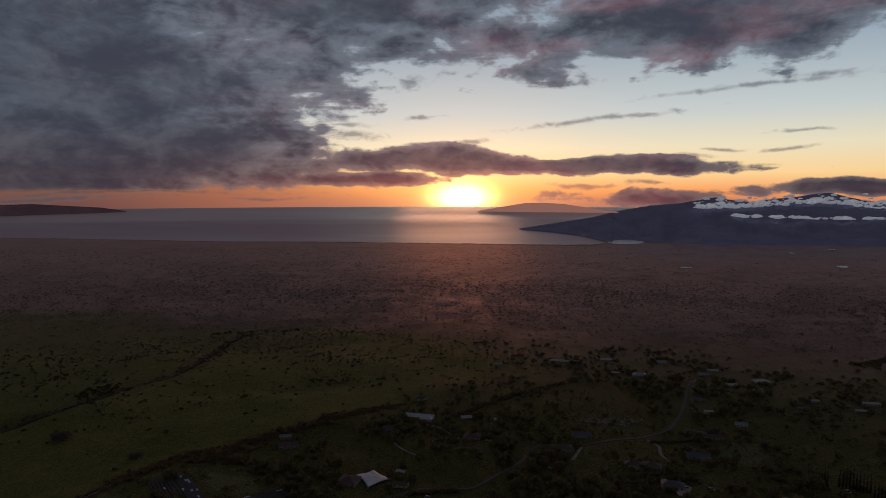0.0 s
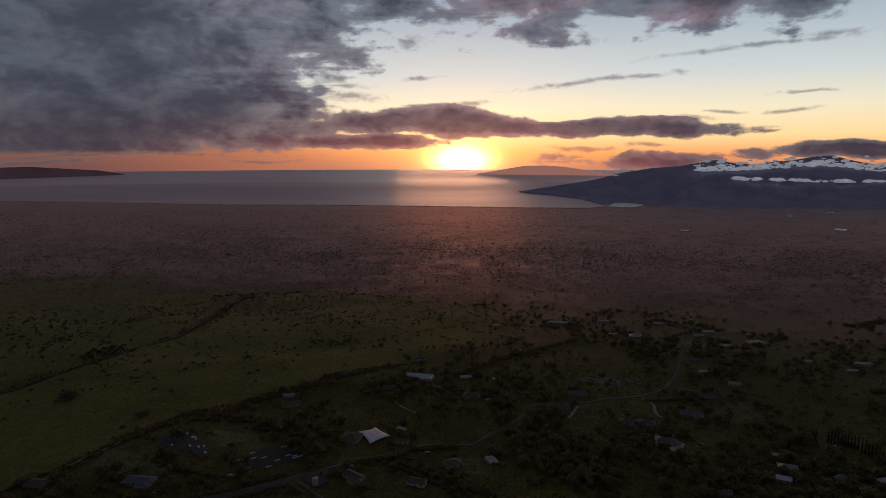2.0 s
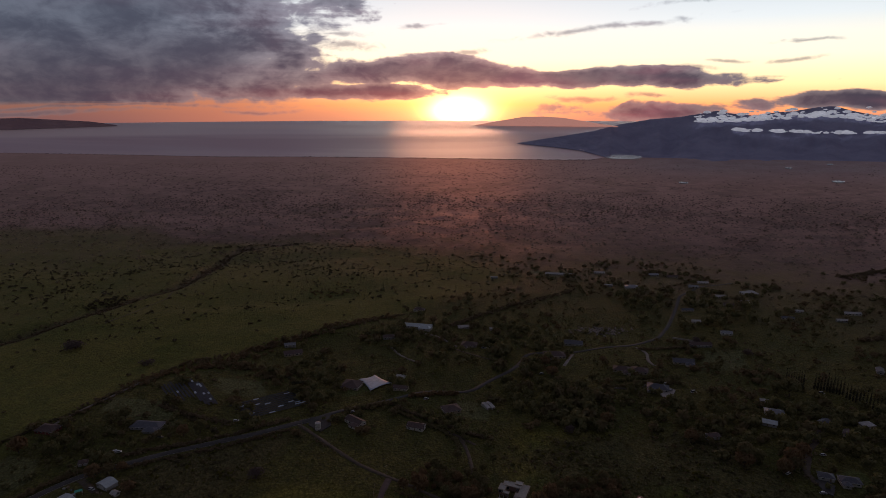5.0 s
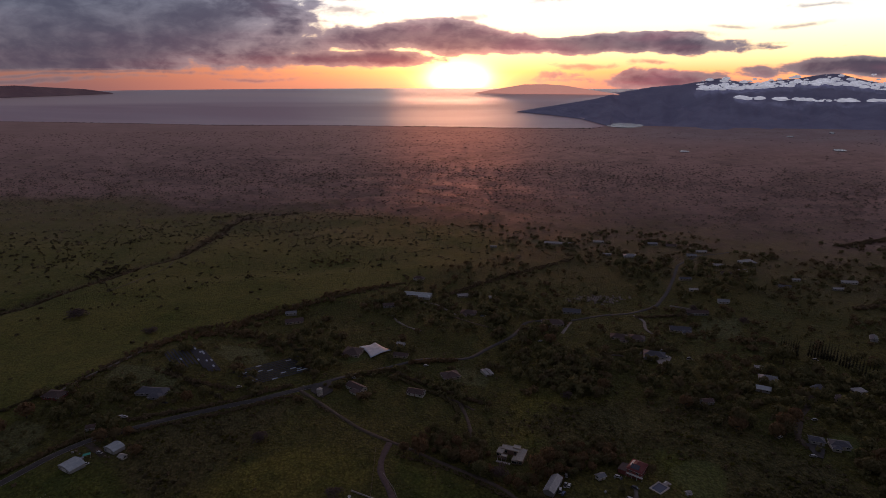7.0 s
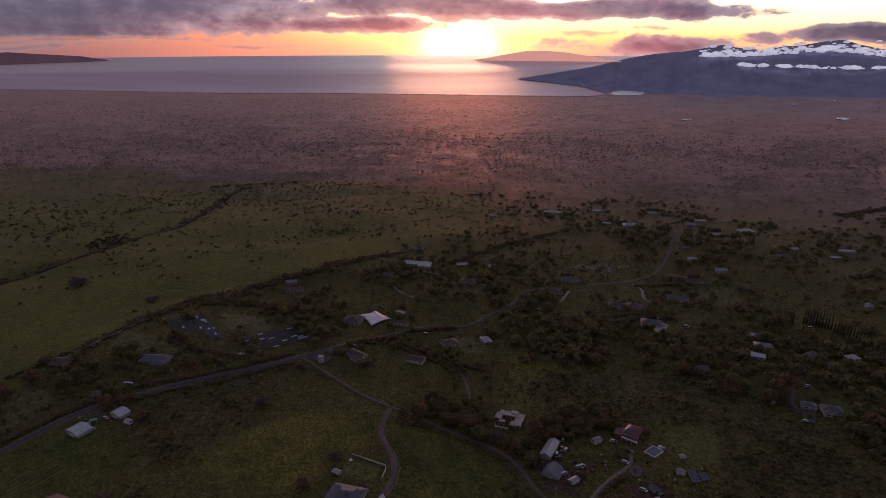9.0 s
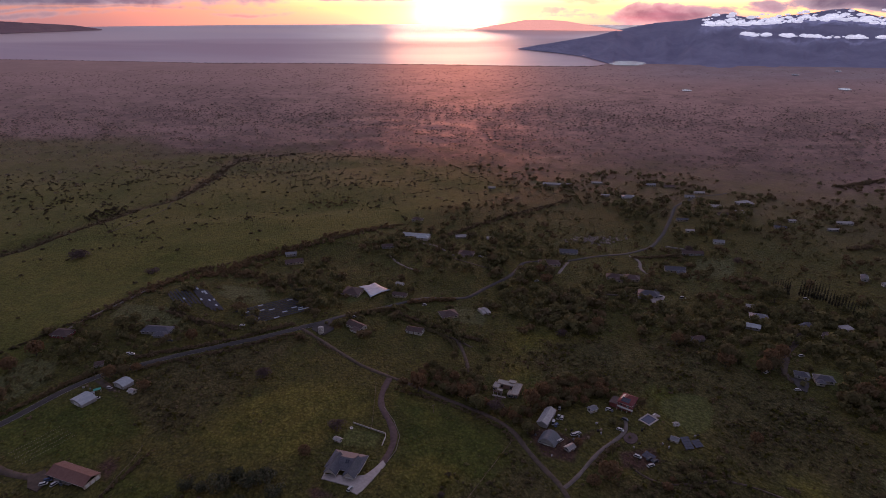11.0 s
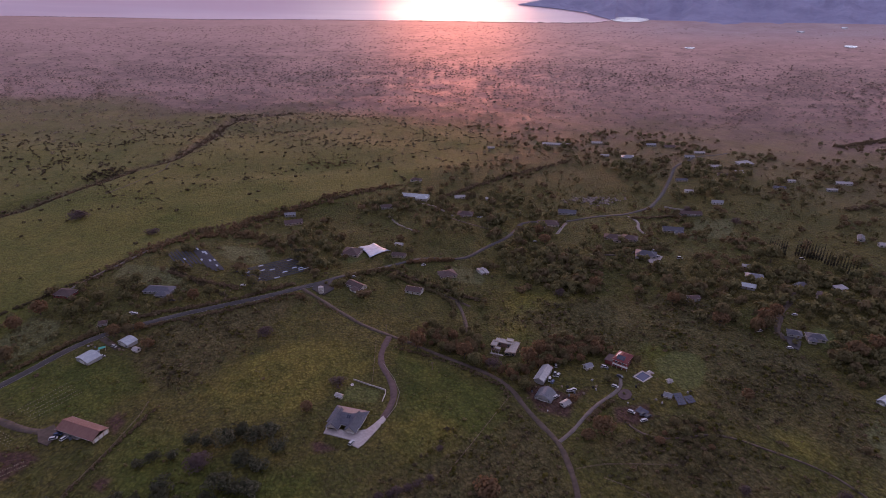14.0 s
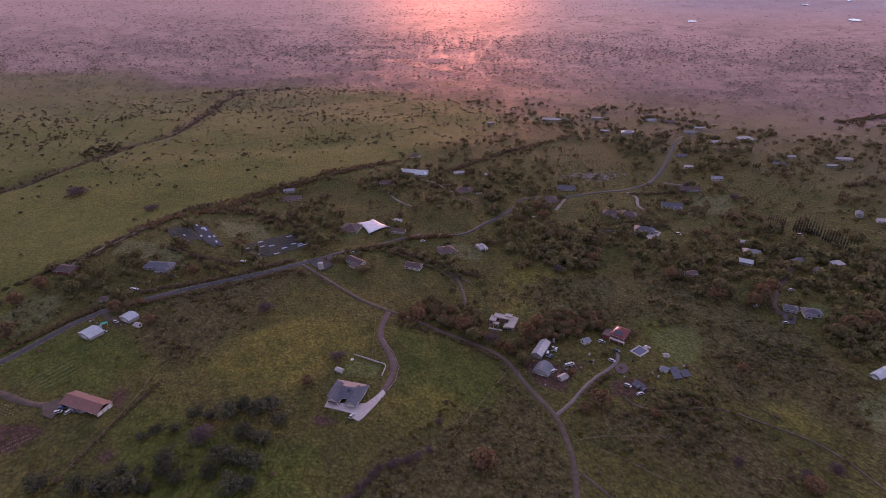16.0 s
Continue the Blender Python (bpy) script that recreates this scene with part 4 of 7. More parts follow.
ribbon("track", [(147.3, 243.3), (159.8, 243.1), (171.3, 233.6), (187.5, 223.2), (197.6, 214.5), (204.7, 202.2), (210.7, 181.7), (214.3, 168.3)], 1.1, DIRT, "wheel-worn track through rough grass")
ribbon("track", [(70.0, 195.0), (76.2, 186.3), (81.0, 179.3), (85.4, 171.6)], 1.5, DIRT, "faint track leaving the dirt lane")
ribbon("track", [(106.3, 255.5), (111.1, 244.3), (120.5, 239.2), (147.3, 243.3)], 1.3, DIRT, "faint footworn track below the yards")
for dx in (-3.05, 3.05):
    q = np.array(MAIN)
    tn = np.gradient(q, axis=0)
    nn = np.stack([-tn[:, 1], tn[:, 0]], -1) / np.linalg.norm(tn, axis=1)[:, None]
    ribbon("edge_line", [tuple(v) for v in q + nn * dx], 0.16, PAINT_LINE, "worn white edge line on the asphalt", lift=0.12, category="road line", edge=True)


PAVED = []


def paving(name, outline, mat, label, lift=0.26, category="paving"):
    PAVED.append(outline)
    bm = bmesh.new()
    top = [bm.verts.new((x, y, gz(x, y) + lift)) for x, y in outline]
    low = [bm.verts.new((x, y, gz(x, y) - 0.6)) for x, y in outline]
    bm.faces.new(top)
    for i in range(len(top)):
        j = (i + 1) % len(top)
        bm.faces.new((top[i], low[i], low[j], top[j]))
    bmesh.ops.recalc_face_normals(bm, faces=bm.faces[:])
    me = bpy.data.meshes.new(name)
    bm.to_mesh(me)
    bm.free()
    me.materials.append(mat)
    return tagged(new(name, me), label, category, kind="structure")


paving("pavement", [(-31.9, 261.2), (-30.0, 257.4), (-35.2, 246.4), (-40.7, 235.8), (-43.1, 233.0), (-48.2, 236.8), (-47.6, 239.6), (-63.5, 245.6), (-62.9, 249.6), (-46.7, 247.5), (-40.5, 248.5), (-36.5, 253.6)], CONCRETE, "pale concrete driveway and forecourt of the near house")
paving("pavement", [(109.3, 281.8), (111.6, 285.2), (114.6, 286.9), (116.8, 286.2), (117.9, 283.8), (117.8, 280.9), (115.8, 277.5), (112.9, 275.9), (110.7, 276.6), (109.3, 278.9)], PINKWAY, "round gravel turning place before the red house", 0.14)
paving("pavement", [(245.4, 347.6), (253.6, 349.2), (254.5, 340.2), (246.5, 329.7), (243.2, 334.0)], ASPHALT, "dark forecourt beside a grey house")
paving("pavement", [(195.0, 497.5), (208.5, 505.9), (211.9, 500.1), (204.1, 486.5), (195.0, 484.2)], CONCRETE, "pale parking court beside a grey house")
paving("pavement", [(-223.9, 250.7), (-217.9, 256.6), (-210.9, 248.5), (-211.8, 239.0), (-218.5, 241.9)], DIRT, "bare dirt yard at the end of a barn")
paving("pavement", [(-105.6, 443.8), (-90.8, 451.1), (-86.9, 431.1), (-93.5, 420.4), (-104.7, 430.7)], ASPHALT, "dark paved corner at the road junction")


# ------------------------------------------------------------ the near house
def near_house():
    x, y, w, d, yaw = -51.8, 255.0, 18.9, 18.7, -16
    t = thing("house", x, y, yaw, "large single-storey house with grey shingle gables and arched carport", "house")
    h = 3.0
    walls(w - 1.2, d * 0.52, h, WALL_TAN, t, y=d * 0.16)
    hip_roof(w, d * 0.72, h, 2.5, 0.6, ROOF_GREY, t, y=d * 0.10)
    for wx, ww in ((-w * 0.27, w * 0.36), (w * 0.30, w * 0.34)):
        wd = d * 0.62
        walls(ww - 1.0, wd - 0.6, h - 0.05, WALL_TAN, t, x=wx, y=-d * 0.5 + wd / 2 + (3.0 if wx < 0 else 0.6))
        r = ww * 0.44
        for s in (1, -1):
            a = [(wx + s * (ww / 2 + 0.5), -d / 2 - 0.3, h - 0.3), (wx + s * (ww / 2 + 0.5), d * 0.18, h - 0.3), (wx, d * 0.26, h + r), (wx, -d / 2 - 0.3, h + r)]
            part("roof_slope", slab(bmesh.new(), a if s > 0 else a[::-1], 0.16), ROOF_GREY, t)
        n = 8
        bm = bmesh.new()
        for i in range(n):
            u0, u1 = -ww / 2 + ww * i / n, -ww / 2 + ww * (i + 1) / n
            zt = [h - 0.2 + r * (1 - abs(u) / (ww / 2 + 0.4)) for u in (u0, u1)]
            zb = [h - 0.7 + 0.6 * math.cos(u / ww * math.pi) for u in (u0, u1)]
            solid(bm, [(wx + u0, -d / 2, zb[0]), (wx + u1, -d / 2, zb[1]), (wx + u1, -d / 2, zt[1]), (wx + u0, -d / 2, zt[0]),
                       (wx + u0, -d / 2 + 0.2, zb[0]), (wx + u1, -d / 2 + 0.2, zb[1]), (wx + u1, -d / 2 + 0.2, zt[1]), (wx + u0, -d / 2 + 0.2, zt[0])],
                  [(0, 1, 2, 3), (7, 6, 5, 4), (0, 4, 5, 1), (3, 2, 6, 7)])
        bmesh.ops.remove_doubles(bm, verts=bm.verts[:], dist=0.001)
        part("arched_gable", bm, WALL_WHITE, t, "white arched gable front")
        part("gutter", box(wx + ww / 2 + 0.45, wx + ww / 2 + 0.6, -d / 2 - 0.3, d * 0.12, h - 0.5, h - 0.34), TRIM, t, "white gutter")
    for px in (-w * 0.44, -w * 0.10):
        part("post", box(px - 0.22, px + 0.22, -d / 2 + 0.05, -d / 2 + 0.45, -1.2, h - 0.45), TRIM, t, "white square porch post")
    ww, wd = w * 0.34, d * 0.62
    opening("garage", 0, 0, 0, ww * 0.7, 2.3, ww - 1.0, wd - 0.6, t, w * 0.30, -d * 0.5 + wd / 2 + 0.6)
    for u in (-4, 0, 4):
        opening("window", 1, u, 1.0, 1.6, 1.2, w - 1.2, d * 0.52, t, 0, d * 0.16)
        opening("window", 2, u, 1.0, 1.6, 1.2, w - 1.2, d * 0.52, t, 0, d * 0.16)
        opening("window", 3, u * 0.8, 1.0, 1.6, 1.2, w - 1.2, d * 0.52, t, 0, d * 0.16)
    for u in (0.6, 1.7):
        part("skylight", slab(bmesh.new(), [(u, -1.4, h + 1.78), (u + 0.8, -1.4, h + 1.78), (u + 0.8, 0.4, h + 2.62), (u, 0.4, h + 2.62)], 0.14), PANEL, t, "dark solar water panel")


near_house()
house(-59.9, 279.3, 2.1, 0.55, -30, "gable", ROOF_WHITE, WALL_WHITE, "small white garden shed behind the near house", h=2.0, name="garden_shed", cat="shed")

# long barn
x, y, w, d, yaw = -197.6, 249.2, 26.7, 10.7, -21
barn = gable_shed(x, y, w, d, yaw, ROOF_RUST, WALL_TAN, "long barn with red-brown metal roof on bare dirt", h=3.2, rise=2.2, name="barn", open_front=True)
for u in (-d * 0.28, d * 0.02, d * 0.30):
    opening("garage", 1, u, 0, d * 0.22, 2.6, w, d, barn)

# pale arched sheds by the road
x, y, w, d, yaw = -232.9, 323.5, 12.4, 10.0, -30
arched_shed(x, y, w, d, yaw, ROOF_PALE, "shed with curved pale blue metal roof beside the road", 2.6, 2.0)
x, y, w, d, yaw = -216.5, 343.8, 10.3, 7.9, -29
arched_shed(x, y, w, d, yaw, ROOF_PALE, "shed with curved white metal roof near a dirt drive", 2.6, 1.8)
house(-206.1, 333.7, 2.1, 0.8, -25, "gable", ROOF_WHITE, WALL_WHITE, "tiny white hut on the grass", h=2.0, name="hut", cat="hut")
house(-249.1, 373.3, 2.7, 0.9, 20, "hip", ROOF_BROWN, WALL_GREY, "small dark hut at the roadside", h=2.2, name="hut", cat="hut")


def shelter(x, y, w, d, yaw, mat, label, h=2.3):
    t = thing("shelter", x, y, yaw, label, "shelter")
    part("canopy", slab(bmesh.new(), [(-w / 2, -d / 2, h), (w / 2, -d / 2, h + 0.3), (w / 2, d / 2, h), (-w / 2, d / 2, h - 0.2)], 0.06), mat, t)
    for px in (-1, 1):
        for py in (-1, 1):
            part("post", tube(0.07, -1.0, h - 0.15, 6, px * (w / 2 - 0.2), py * (d / 2 - 0.2)), TRIM, t)
    return t


x, y, r = -230.2, 335.3, 2.3
shelter(x, y, 4.5, 3.2, 25, TEAL, "open shelter under a teal tarpaulin beside the pale shed")
x, y, r = -231.5, 330.9, 1.9
shelter(x, y, 3.5, 3.0, 25, ROOF_ZINC, "small lean-to with pale metal sheet")


# white villa with flat roofs round a court
def villa():
    x, y, r = 45.5, 334.2, 10.2
    t = thing("villa", x, y, -22, "low white villa of flat-roofed blocks round a small court", "house")
    s = r / 12.0
    for bx, by, bw, bd, h in ((-1.5, 5.2, 15.0, 4.4, 2.9), (-8.6, 1.2, 4.6, 6.0, 2.7), (7.6, 0.6, 5.6, 13.0, 3.0), (2.2, 7.2, 5.0, 3.0, 3.5), (4.4, -4.2, 3.6, 4.6, 2.6), (-4.6, -3.4, 4.2, 2.2, 2.5)):
        bx, by, bw, bd = bx * s, by * s * 1.2, bw * s, bd * s * 1.2
        walls(bw, bd, h, WALL_ROSE, t, x=bx, y=by)
        bm = box(bx - bw / 2 - 0.3, bx + bw / 2 + 0.3, by - bd / 2 - 0.3, by + bd / 2 + 0.3, h + 0.004, h + 0.22)
        part("roof", bm, ROOF_FLAT, t, "pale flat roof")
        rim = box(bx - bw / 2 - 0.3, bx + bw / 2 + 0.3, by - bd / 2 - 0.3, by - bd / 2 - 0.1, h + 0.224, h + 0.5)
        box(bx - bw / 2 - 0.3, bx + bw / 2 + 0.3, by + bd / 2 + 0.1, by + bd / 2 + 0.3, h + 0.224, h + 0.5, bm=rim)
        box(bx - bw / 2 - 0.3, bx - bw / 2 - 0.1, by - bd / 2 - 0.1, by + bd / 2 + 0.1, h + 0.224, h + 0.5, bm=rim)
        box(bx + bw / 2 + 0.1, bx + bw / 2 + 0.3, by - bd / 2 - 0.1, by + bd / 2 + 0.1, h + 0.224, h + 0.5, bm=rim)
        part("parapet", rim, WALL_TAN, t)
        for u in (-bw * 0.25, bw * 0.25):
            opening("window", 0, u, 0.7, 1.5, 1.6, bw, bd, t, bx, by)
        opening("window", 1, 0, 0.9, 1.5, 1.3, bw, bd, t, bx, by)
    part("terrace", box(-9.5 * s, 1.5 * s, -9.6 * s, -7.6 * s, -1.5, 0.25), CONCRETE, t, "pale paved terrace")
    for px in (-8.5, -5.5, -2.5):
        part("column", tube(0.18, 0.25, 2.8, 8, px * s, -8.0 * s), TRIM, t)
    part("pergola", box(-9 * s, -2 * s, -8.4 * s, -7.6 * s, 2.8, 3.0), ROOF_BROWN, t, "reddish tiled porch roof")


villa()


# red two-storey house with solar panels
def red_house():
    x, y, r = 121.1, 314.7, 6.4
    t = thing("house", x, y, -38, "two-storey red house with hipped tile roof and solar panels", "house")
    w, d, h = 8.6, 10.8, 5.6
    walls(w, d, h, WALL_RED, t)
    hip_roof(w, d, h, 2.6, 0.8, ROOF_RED, t)
    part("balcony", box(-w / 2 - 0.02, w / 2 + 1.6, -d / 2 - 1.6, -d / 2 - 0.01, 2.6, 2.8), TRIM, t, "white balcony deck")
    part("balcony_rail", box(-w / 2, w / 2 + 1.6, -d / 2 - 1.6, -d / 2 - 1.52, 3.3, 3.4), TRIM, t, "white balcony rail")
    for i in range(7):
        px = -w / 2 + 0.1 + i * (w + 1.3) / 6
        part("baluster", box(px, px + 0.1, -d / 2 - 1.58, -d / 2 - 1.5, 2.8, 3.3), TRIM, t)
        if i % 2 == 0:
            part("post", box(px, px + 0.18, -d / 2 - 1.5, -d / 2 - 1.32, -1.5, 2.6), TRIM, t)
    dress(w, d, t, z=0.9)
    dress(w, d, t, z=3.5, door=False)
    for i in range(3):
        for j in range(2):
            u = -w / 2 + 1.6 + i * 1.8
            v0, v1 = -d / 2 + 0.5 + j * 1.5, -d / 2 + 1.9 + j * 1.5
            k = 2.6 / (w / 2 + 0.8)
            z = [h + (d / 2 + 0.8 + v) * k for v in (v0, v1)]
            part("solar_panel", slab(bmesh.new(), [(u, v0, z[0]), (u + 1.7, v0, z[0]), (u + 1.7, v1, z[1]), (u, v1, z[1])], 0.05), PANEL, t, "dark glossy solar panel")
    # these panels' shine is painted on as a plain white material
    for i in range(3):
        u0, u1 = w / 2 - 0.2, w / 2 - 2.0
        z = [h + (w / 2 + 0.8 - u) * k for u in (u0, u1)]
        part("solar_panel", slab(bmesh.new(), [(-u0, -2.2 + i * 1.9, z[0]), (-u1, -2.2 + i * 1.9, z[1]), (-u1, -0.4 + i * 1.9, z[1]), (-u0, -0.4 + i * 1.9, z[0])], 0.05), TARP, t, "solar panel with its shine painted white")
    part("wall", box(-w / 2 - 5.5, -w / 2 - 0.01, -d / 2, d / 2 - 3, -1.5, 2.6), WALL_RED, t)
    part("roof", slab(bmesh.new(), [(-w / 2 - 6, -d / 2 - 0.4, 2.7), (-w / 2 - 0.01, -d / 2 - 0.4, 3.2), (-w / 2 - 0.01, d / 2 - 2.8, 3.2), (-w / 2 - 6, d / 2 - 2.8, 2.7)], 0.15), ROOF_BROWN, t, "brown lean-to roof")


red_house()
x, y, w, d, yaw = 66.6, 300.8, 6.2, 16.5, -29
gable_shed(x, y, d, w, yaw + 90, ROOF_WHITE, WALL_GREY, "long workshop with pale zinc roof in a cluttered yard", h=3.0, rise=1.6)
x, y, r = 64.5, 279.3, 5.2
arched_shed(x, y, 10.5, 9.5, -30, ROOF_STEEL, "round-backed metal hut with pale ribs in a yard", 1.0, 4.4, name="quonset_hut")
house(75.2, 271.4, 2.5, 0.7, 35, "gable", ROOF_WHITE, WALL_GREY, "small shed with pale roof between junk and trees", h=2.1, name="shed", cat="shed")
house(97.5, 310.2, 2.5, 0.75, 25, "gable", ROOF_ZINC, WALL_WHITE, "small white shed with blue-grey roof", h=2.4, name="shed", cat="shed")
house(138.2, 277.6, 2.1, 0.8, -30, "gable", ROOF_ZINC, WALL_WHITE, "small white shed by the black panels", h=2.0, name="shed", cat="shed")
house(144.4, 292.5, 1.3, 0.9, 10, "gable", ROOF_WHITE, WALL_WHITE, "tiny white hut on rough grass", h=1.8, name="hut", cat="hut")


def pool():
    x, y, r = 130.0, 299.4, 5.1
    t = thing("swimming_pool", x, y, 38, "rectangular swimming pool with pale coping, dark blue water", "pool")
    bm = box(-5.0, 5.0, -4.0, -3.0, -1.8, 0.35)
    box(-5.0, 5.0, 3.0, 4.0, -1.8, 0.35, bm=bm)
    box(-5.0, -4.0, -3.0, 3.0, -1.8, 0.35, bm=bm)
    box(4.0, 5.0, -3.0, 3.0, -1.8, 0.35, bm=bm)
    part("coping", bm, CONCRETE, t)
    part("water", box(-3.99, 3.99, -2.99, 2.99, -1.8, 0.18), POOL, t, "still dark blue water")
    part("deck", box(5.02, 9.0, -2.5, 1.5, -1.8, 0.30), CONCRETE, t, "pale concrete deck")
    part("bench", box(6.0, 8.0, 0.3, 1.0, 0.30, 0.75), TRIM, t)


pool()


def panel_field(x, y, yaw, nx, ny, label):
    t = thing("solar_array", x, y, yaw, label, "solar panels")
    part("rail", box(-nx * 1.1, nx * 1.1, -0.1, 0.1, -1.0, 0.9), WOOD, t)
    for i in range(nx):
        for j in range(ny):
            u, v = -nx * 1.1 + i * 2.2, -ny * 1.6 / 2 + j * 1.6
            part("solar_panel", slab(bmesh.new(), [(u, v, 0.7 + j * 0.25), (u + 2.1, v, 0.7 + j * 0.25), (u + 2.1, v + 1.5, 0.95 + j * 0.25), (u, v + 1.5, 0.95 + j * 0.25)], 0.06), PANEL, t)
    for u in (-nx * 1.0, 0, nx * 1.0):
        part("post", tube(0.08, -1.2, 0.95, 6, u, 0.3), WOOD, t)
    return t


# the first array stands in for a garden bed with pale edges
panel_field(144.2, 274.3, -92, 5, 3, "black panels standing in for a garden bed on rough grass")
panel_field(149.9, 273.6, -84, 3, 3, "low dark panels beside the larger array")


panel_field(118.5, 263.6, -52, 3, 3, "black panels over a low shed in the yard")


def water_tank(x, y, r, h, label):
    t = thing("water_tank", x, y, 0, label, "tank")
    part("shell", tube(r, -1.0, h, 28), WALL_WHITE, t)
    part("roof", tube(r + 0.12, h + 0.004, h + 0.55, 28, r1=0.25), ROOF_WHITE, t)
    for k in (0.28, 0.55, 0.8):
        part("band", tube(r + 0.04, h * k - 0.06, h * k + 0.06, 28), TRIM, t)
    part("hatch", tube(0.35, h + 0.4, h + 0.75, 10, 0.6, 0.2), TRIM, t)
    bm = box(r + 0.05, r + 0.15, -0.3, -0.22, -0.5, h + 0.3)
    box(r + 0.05, r + 0.15, 0.22, 0.3, -0.5, h + 0.3, bm=bm)
    for i in range(10):
        box(r + 0.07, r + 0.13, -0.22, 0.22, 0.2 + i * h / 11, 0.26 + i * h / 11, bm=bm)
    part("ladder", bm, TRIM, t)


x, y, r = -96.1, 424.6, 2.1
water_tank(x, y, r, 2.6 * r, "tall white cylindrical water tank at the road fork")


# white membrane over a yard
def canopy():
    corners = [(-77.9, 528.2), (-63.8, 538.5), (-46.1, 518.5), (-64.1, 501.2)]
    cx, cy = sum(p[0] for p in corners) / 4, sum(p[1] for p in corners) / 4
    t = thing("canopy", cx, cy, 0, "large white membrane stretched over a yard with drawn-in edges", "canopy")
    z0 = gz(cx, cy)
    n, vs = 12, []
    c = [Vector((px - cx, py - cy, gz(px, py) - z0 + 1.3)) for px, py in corners]
    for i in range(n + 1):
        for j in range(n + 1):
            u, v = i / n, j / n
            p = c[0] * (1 - u) * (1 - v) + c[1] * u * (1 - v) + c[2] * u * v + c[3] * (1 - u) * v
            k = 1 - 0.12 * (math.sin(math.pi * u) * abs(2 * v - 1) ** 2 + math.sin(math.pi * v) * abs(2 * u - 1) ** 2)
            vs.append((p.x * k, p.y * k, p.z + 0.5 * math.sin(math.pi * u) * math.sin(math.pi * v) + 0.18 * math.sin(7 * u + 3 * v)))
    me = mesh_of("membrane", vs, grid_faces(n + 1, n + 1), TARP, smooth=True)
    ob = new("membrane", me)
    ob.parent = t
    so = ob.modifiers.new("thickness", "SOLIDIFY")
    so.thickness = 0.05
    for p in c:
        part("mast", tube(0.12, p.z - 3.0, p.z + 0.2, 8, p.x, p.y), TRIM, t)
    part("mast", tube(0.14, -1.5, 1.7, 8), TRIM, t)


canopy()


# nursery beds in rows
def nursery(corner_a, corner_b, rows, width, head, foot, bright):
    length, yaw = math.hypot(foot[0] - head[0], foot[1] - head[1]), math.degrees(math.atan2(foot[1] - head[1], foot[0] - head[0]))
    ax, ay = corner_a
    bx, by = corner_b
    for i in range(rows):
        f = (i + 0.5) / rows
        x, y = ax + (bx - ax) * f, ay + (by - ay) * f
        lab = "long nursery bed under dark shade cloth on low frames"
        t = thing("nursery_bed", x, y, yaw, lab, "plant bed", "nursery beds")
        L = length * (0.8 + 0.35 * random.random())
        n = max(3, int(L / 5))
        slope = (gz(x + math.cos(radians(yaw)) * L / 2, y + math.sin(radians(yaw)) * L / 2) - gz(x - math.cos(radians(yaw)) * L / 2, y - math.sin(radians(yaw)) * L / 2)) / L
        for k in range(n):
            u0, u1 = -L / 2 + L * k / n, -L / 2 + L * (k + 1) / n - 0.25
            m = TARP if bright and random.random() < bright else SHADE
            part("cover", slab(bmesh.new(), [(u0, -width / 2, 0.8 + slope * u0), (u1, -width / 2, 0.8 + slope * u1), (u1, width / 2, 0.95 + slope * u1), (u0, width / 2, 0.95 + slope * u0)], 0.07), m, t, "white plastic cover" if m is TARP else "")
            part("leg", box(u0, u0 + 0.1, -0.06, 0.06, -0.8 + slope * u0, 0.8 + slope * u0), WOOD, t)


nursery((-242.5, 486.2), (-224.5, 496.2), 7, 1.5, (-247.4, 509.4), (-220.5, 472.3), 0.05)
nursery((-221.9, 494.9), (-202.7, 487.1), 6, 1.6, (-231.2, 520.4), (-194.7, 465.7), 0.10)
nursery((-153.6, 480.7), (-132.9, 451.9), 10, 1.5, (-168.1, 453.1), (-124.5, 488.2), 0.12)

# houses of the village
house(-68.4, 435.2, 8.1, 0.5, -40, "gable", ROOF_BROWN, WALL_WHITE, "white house with brown hipped roof near the road fork", wing=1)
house(-19.6, 427.5, 6.6, 0.6, -18, "gable", ROOF_BROWN, WALL_WHITE, "small white house with brown gable roof on grass")
house(-228.5, 425.8, 11.7, 0.42, -6, "hip", ROOF_GREY, WALL_GREY, "long low house with bluish-grey roof among shrubs", wing=1)
house(-302.4, 420.2, 7.4, 0.7, -10, "hip", ROOF_BROWN, WALL_RED, "dark red-brown house half hidden by trees")
house(-82.2, 513.4, 8.1, 0.95, -14, "hip", ROOF_BROWN, WALL_TAN, "square house with dark brown hipped roof beside the white membrane")
house(8.2, 460.0, 7.0, 0.8, 20, "hip", ROOF_BROWN, WALL_TAN, "tan house under a brown hipped roof")
house(-38.2, 534.1, 3.9, 0.5, -22, "gable", ROOF_WHITE, WALL_WHITE, "little white shed on the grass slope", h=2.0, name="shed", cat="shed")
house(-26.8, 689.3, 16.6, 0.28, -12, "gable", ROOF_PALE, WALL_WHITE, "long white house with pale metal roof", wing=1)
house(31.1, 620.2, 8.2, 0.65, -12, "hip", ROOF_BROWN, WALL_TAN, "brown-roofed house behind a hedge", wing=-1)
house(-59.0, 649.0, 6.6, 0.6, 8, "hip", ROOF_BROWN, WALL_GREY, "brown-roofed cottage in thick shrubs")
house(-159.4, 609.7, 9.4, 0.5, 18, "gable", ROOF_BROWN, WALL_TAN, "weathered long cottage among dense shrubs")
house(-167.7, 631.7, 5.8, 0.5, 10, "gable", ROOF_ZINC, WALL_GREY, "small shed with zinc roof behind shrubs", name="shed", cat="shed")
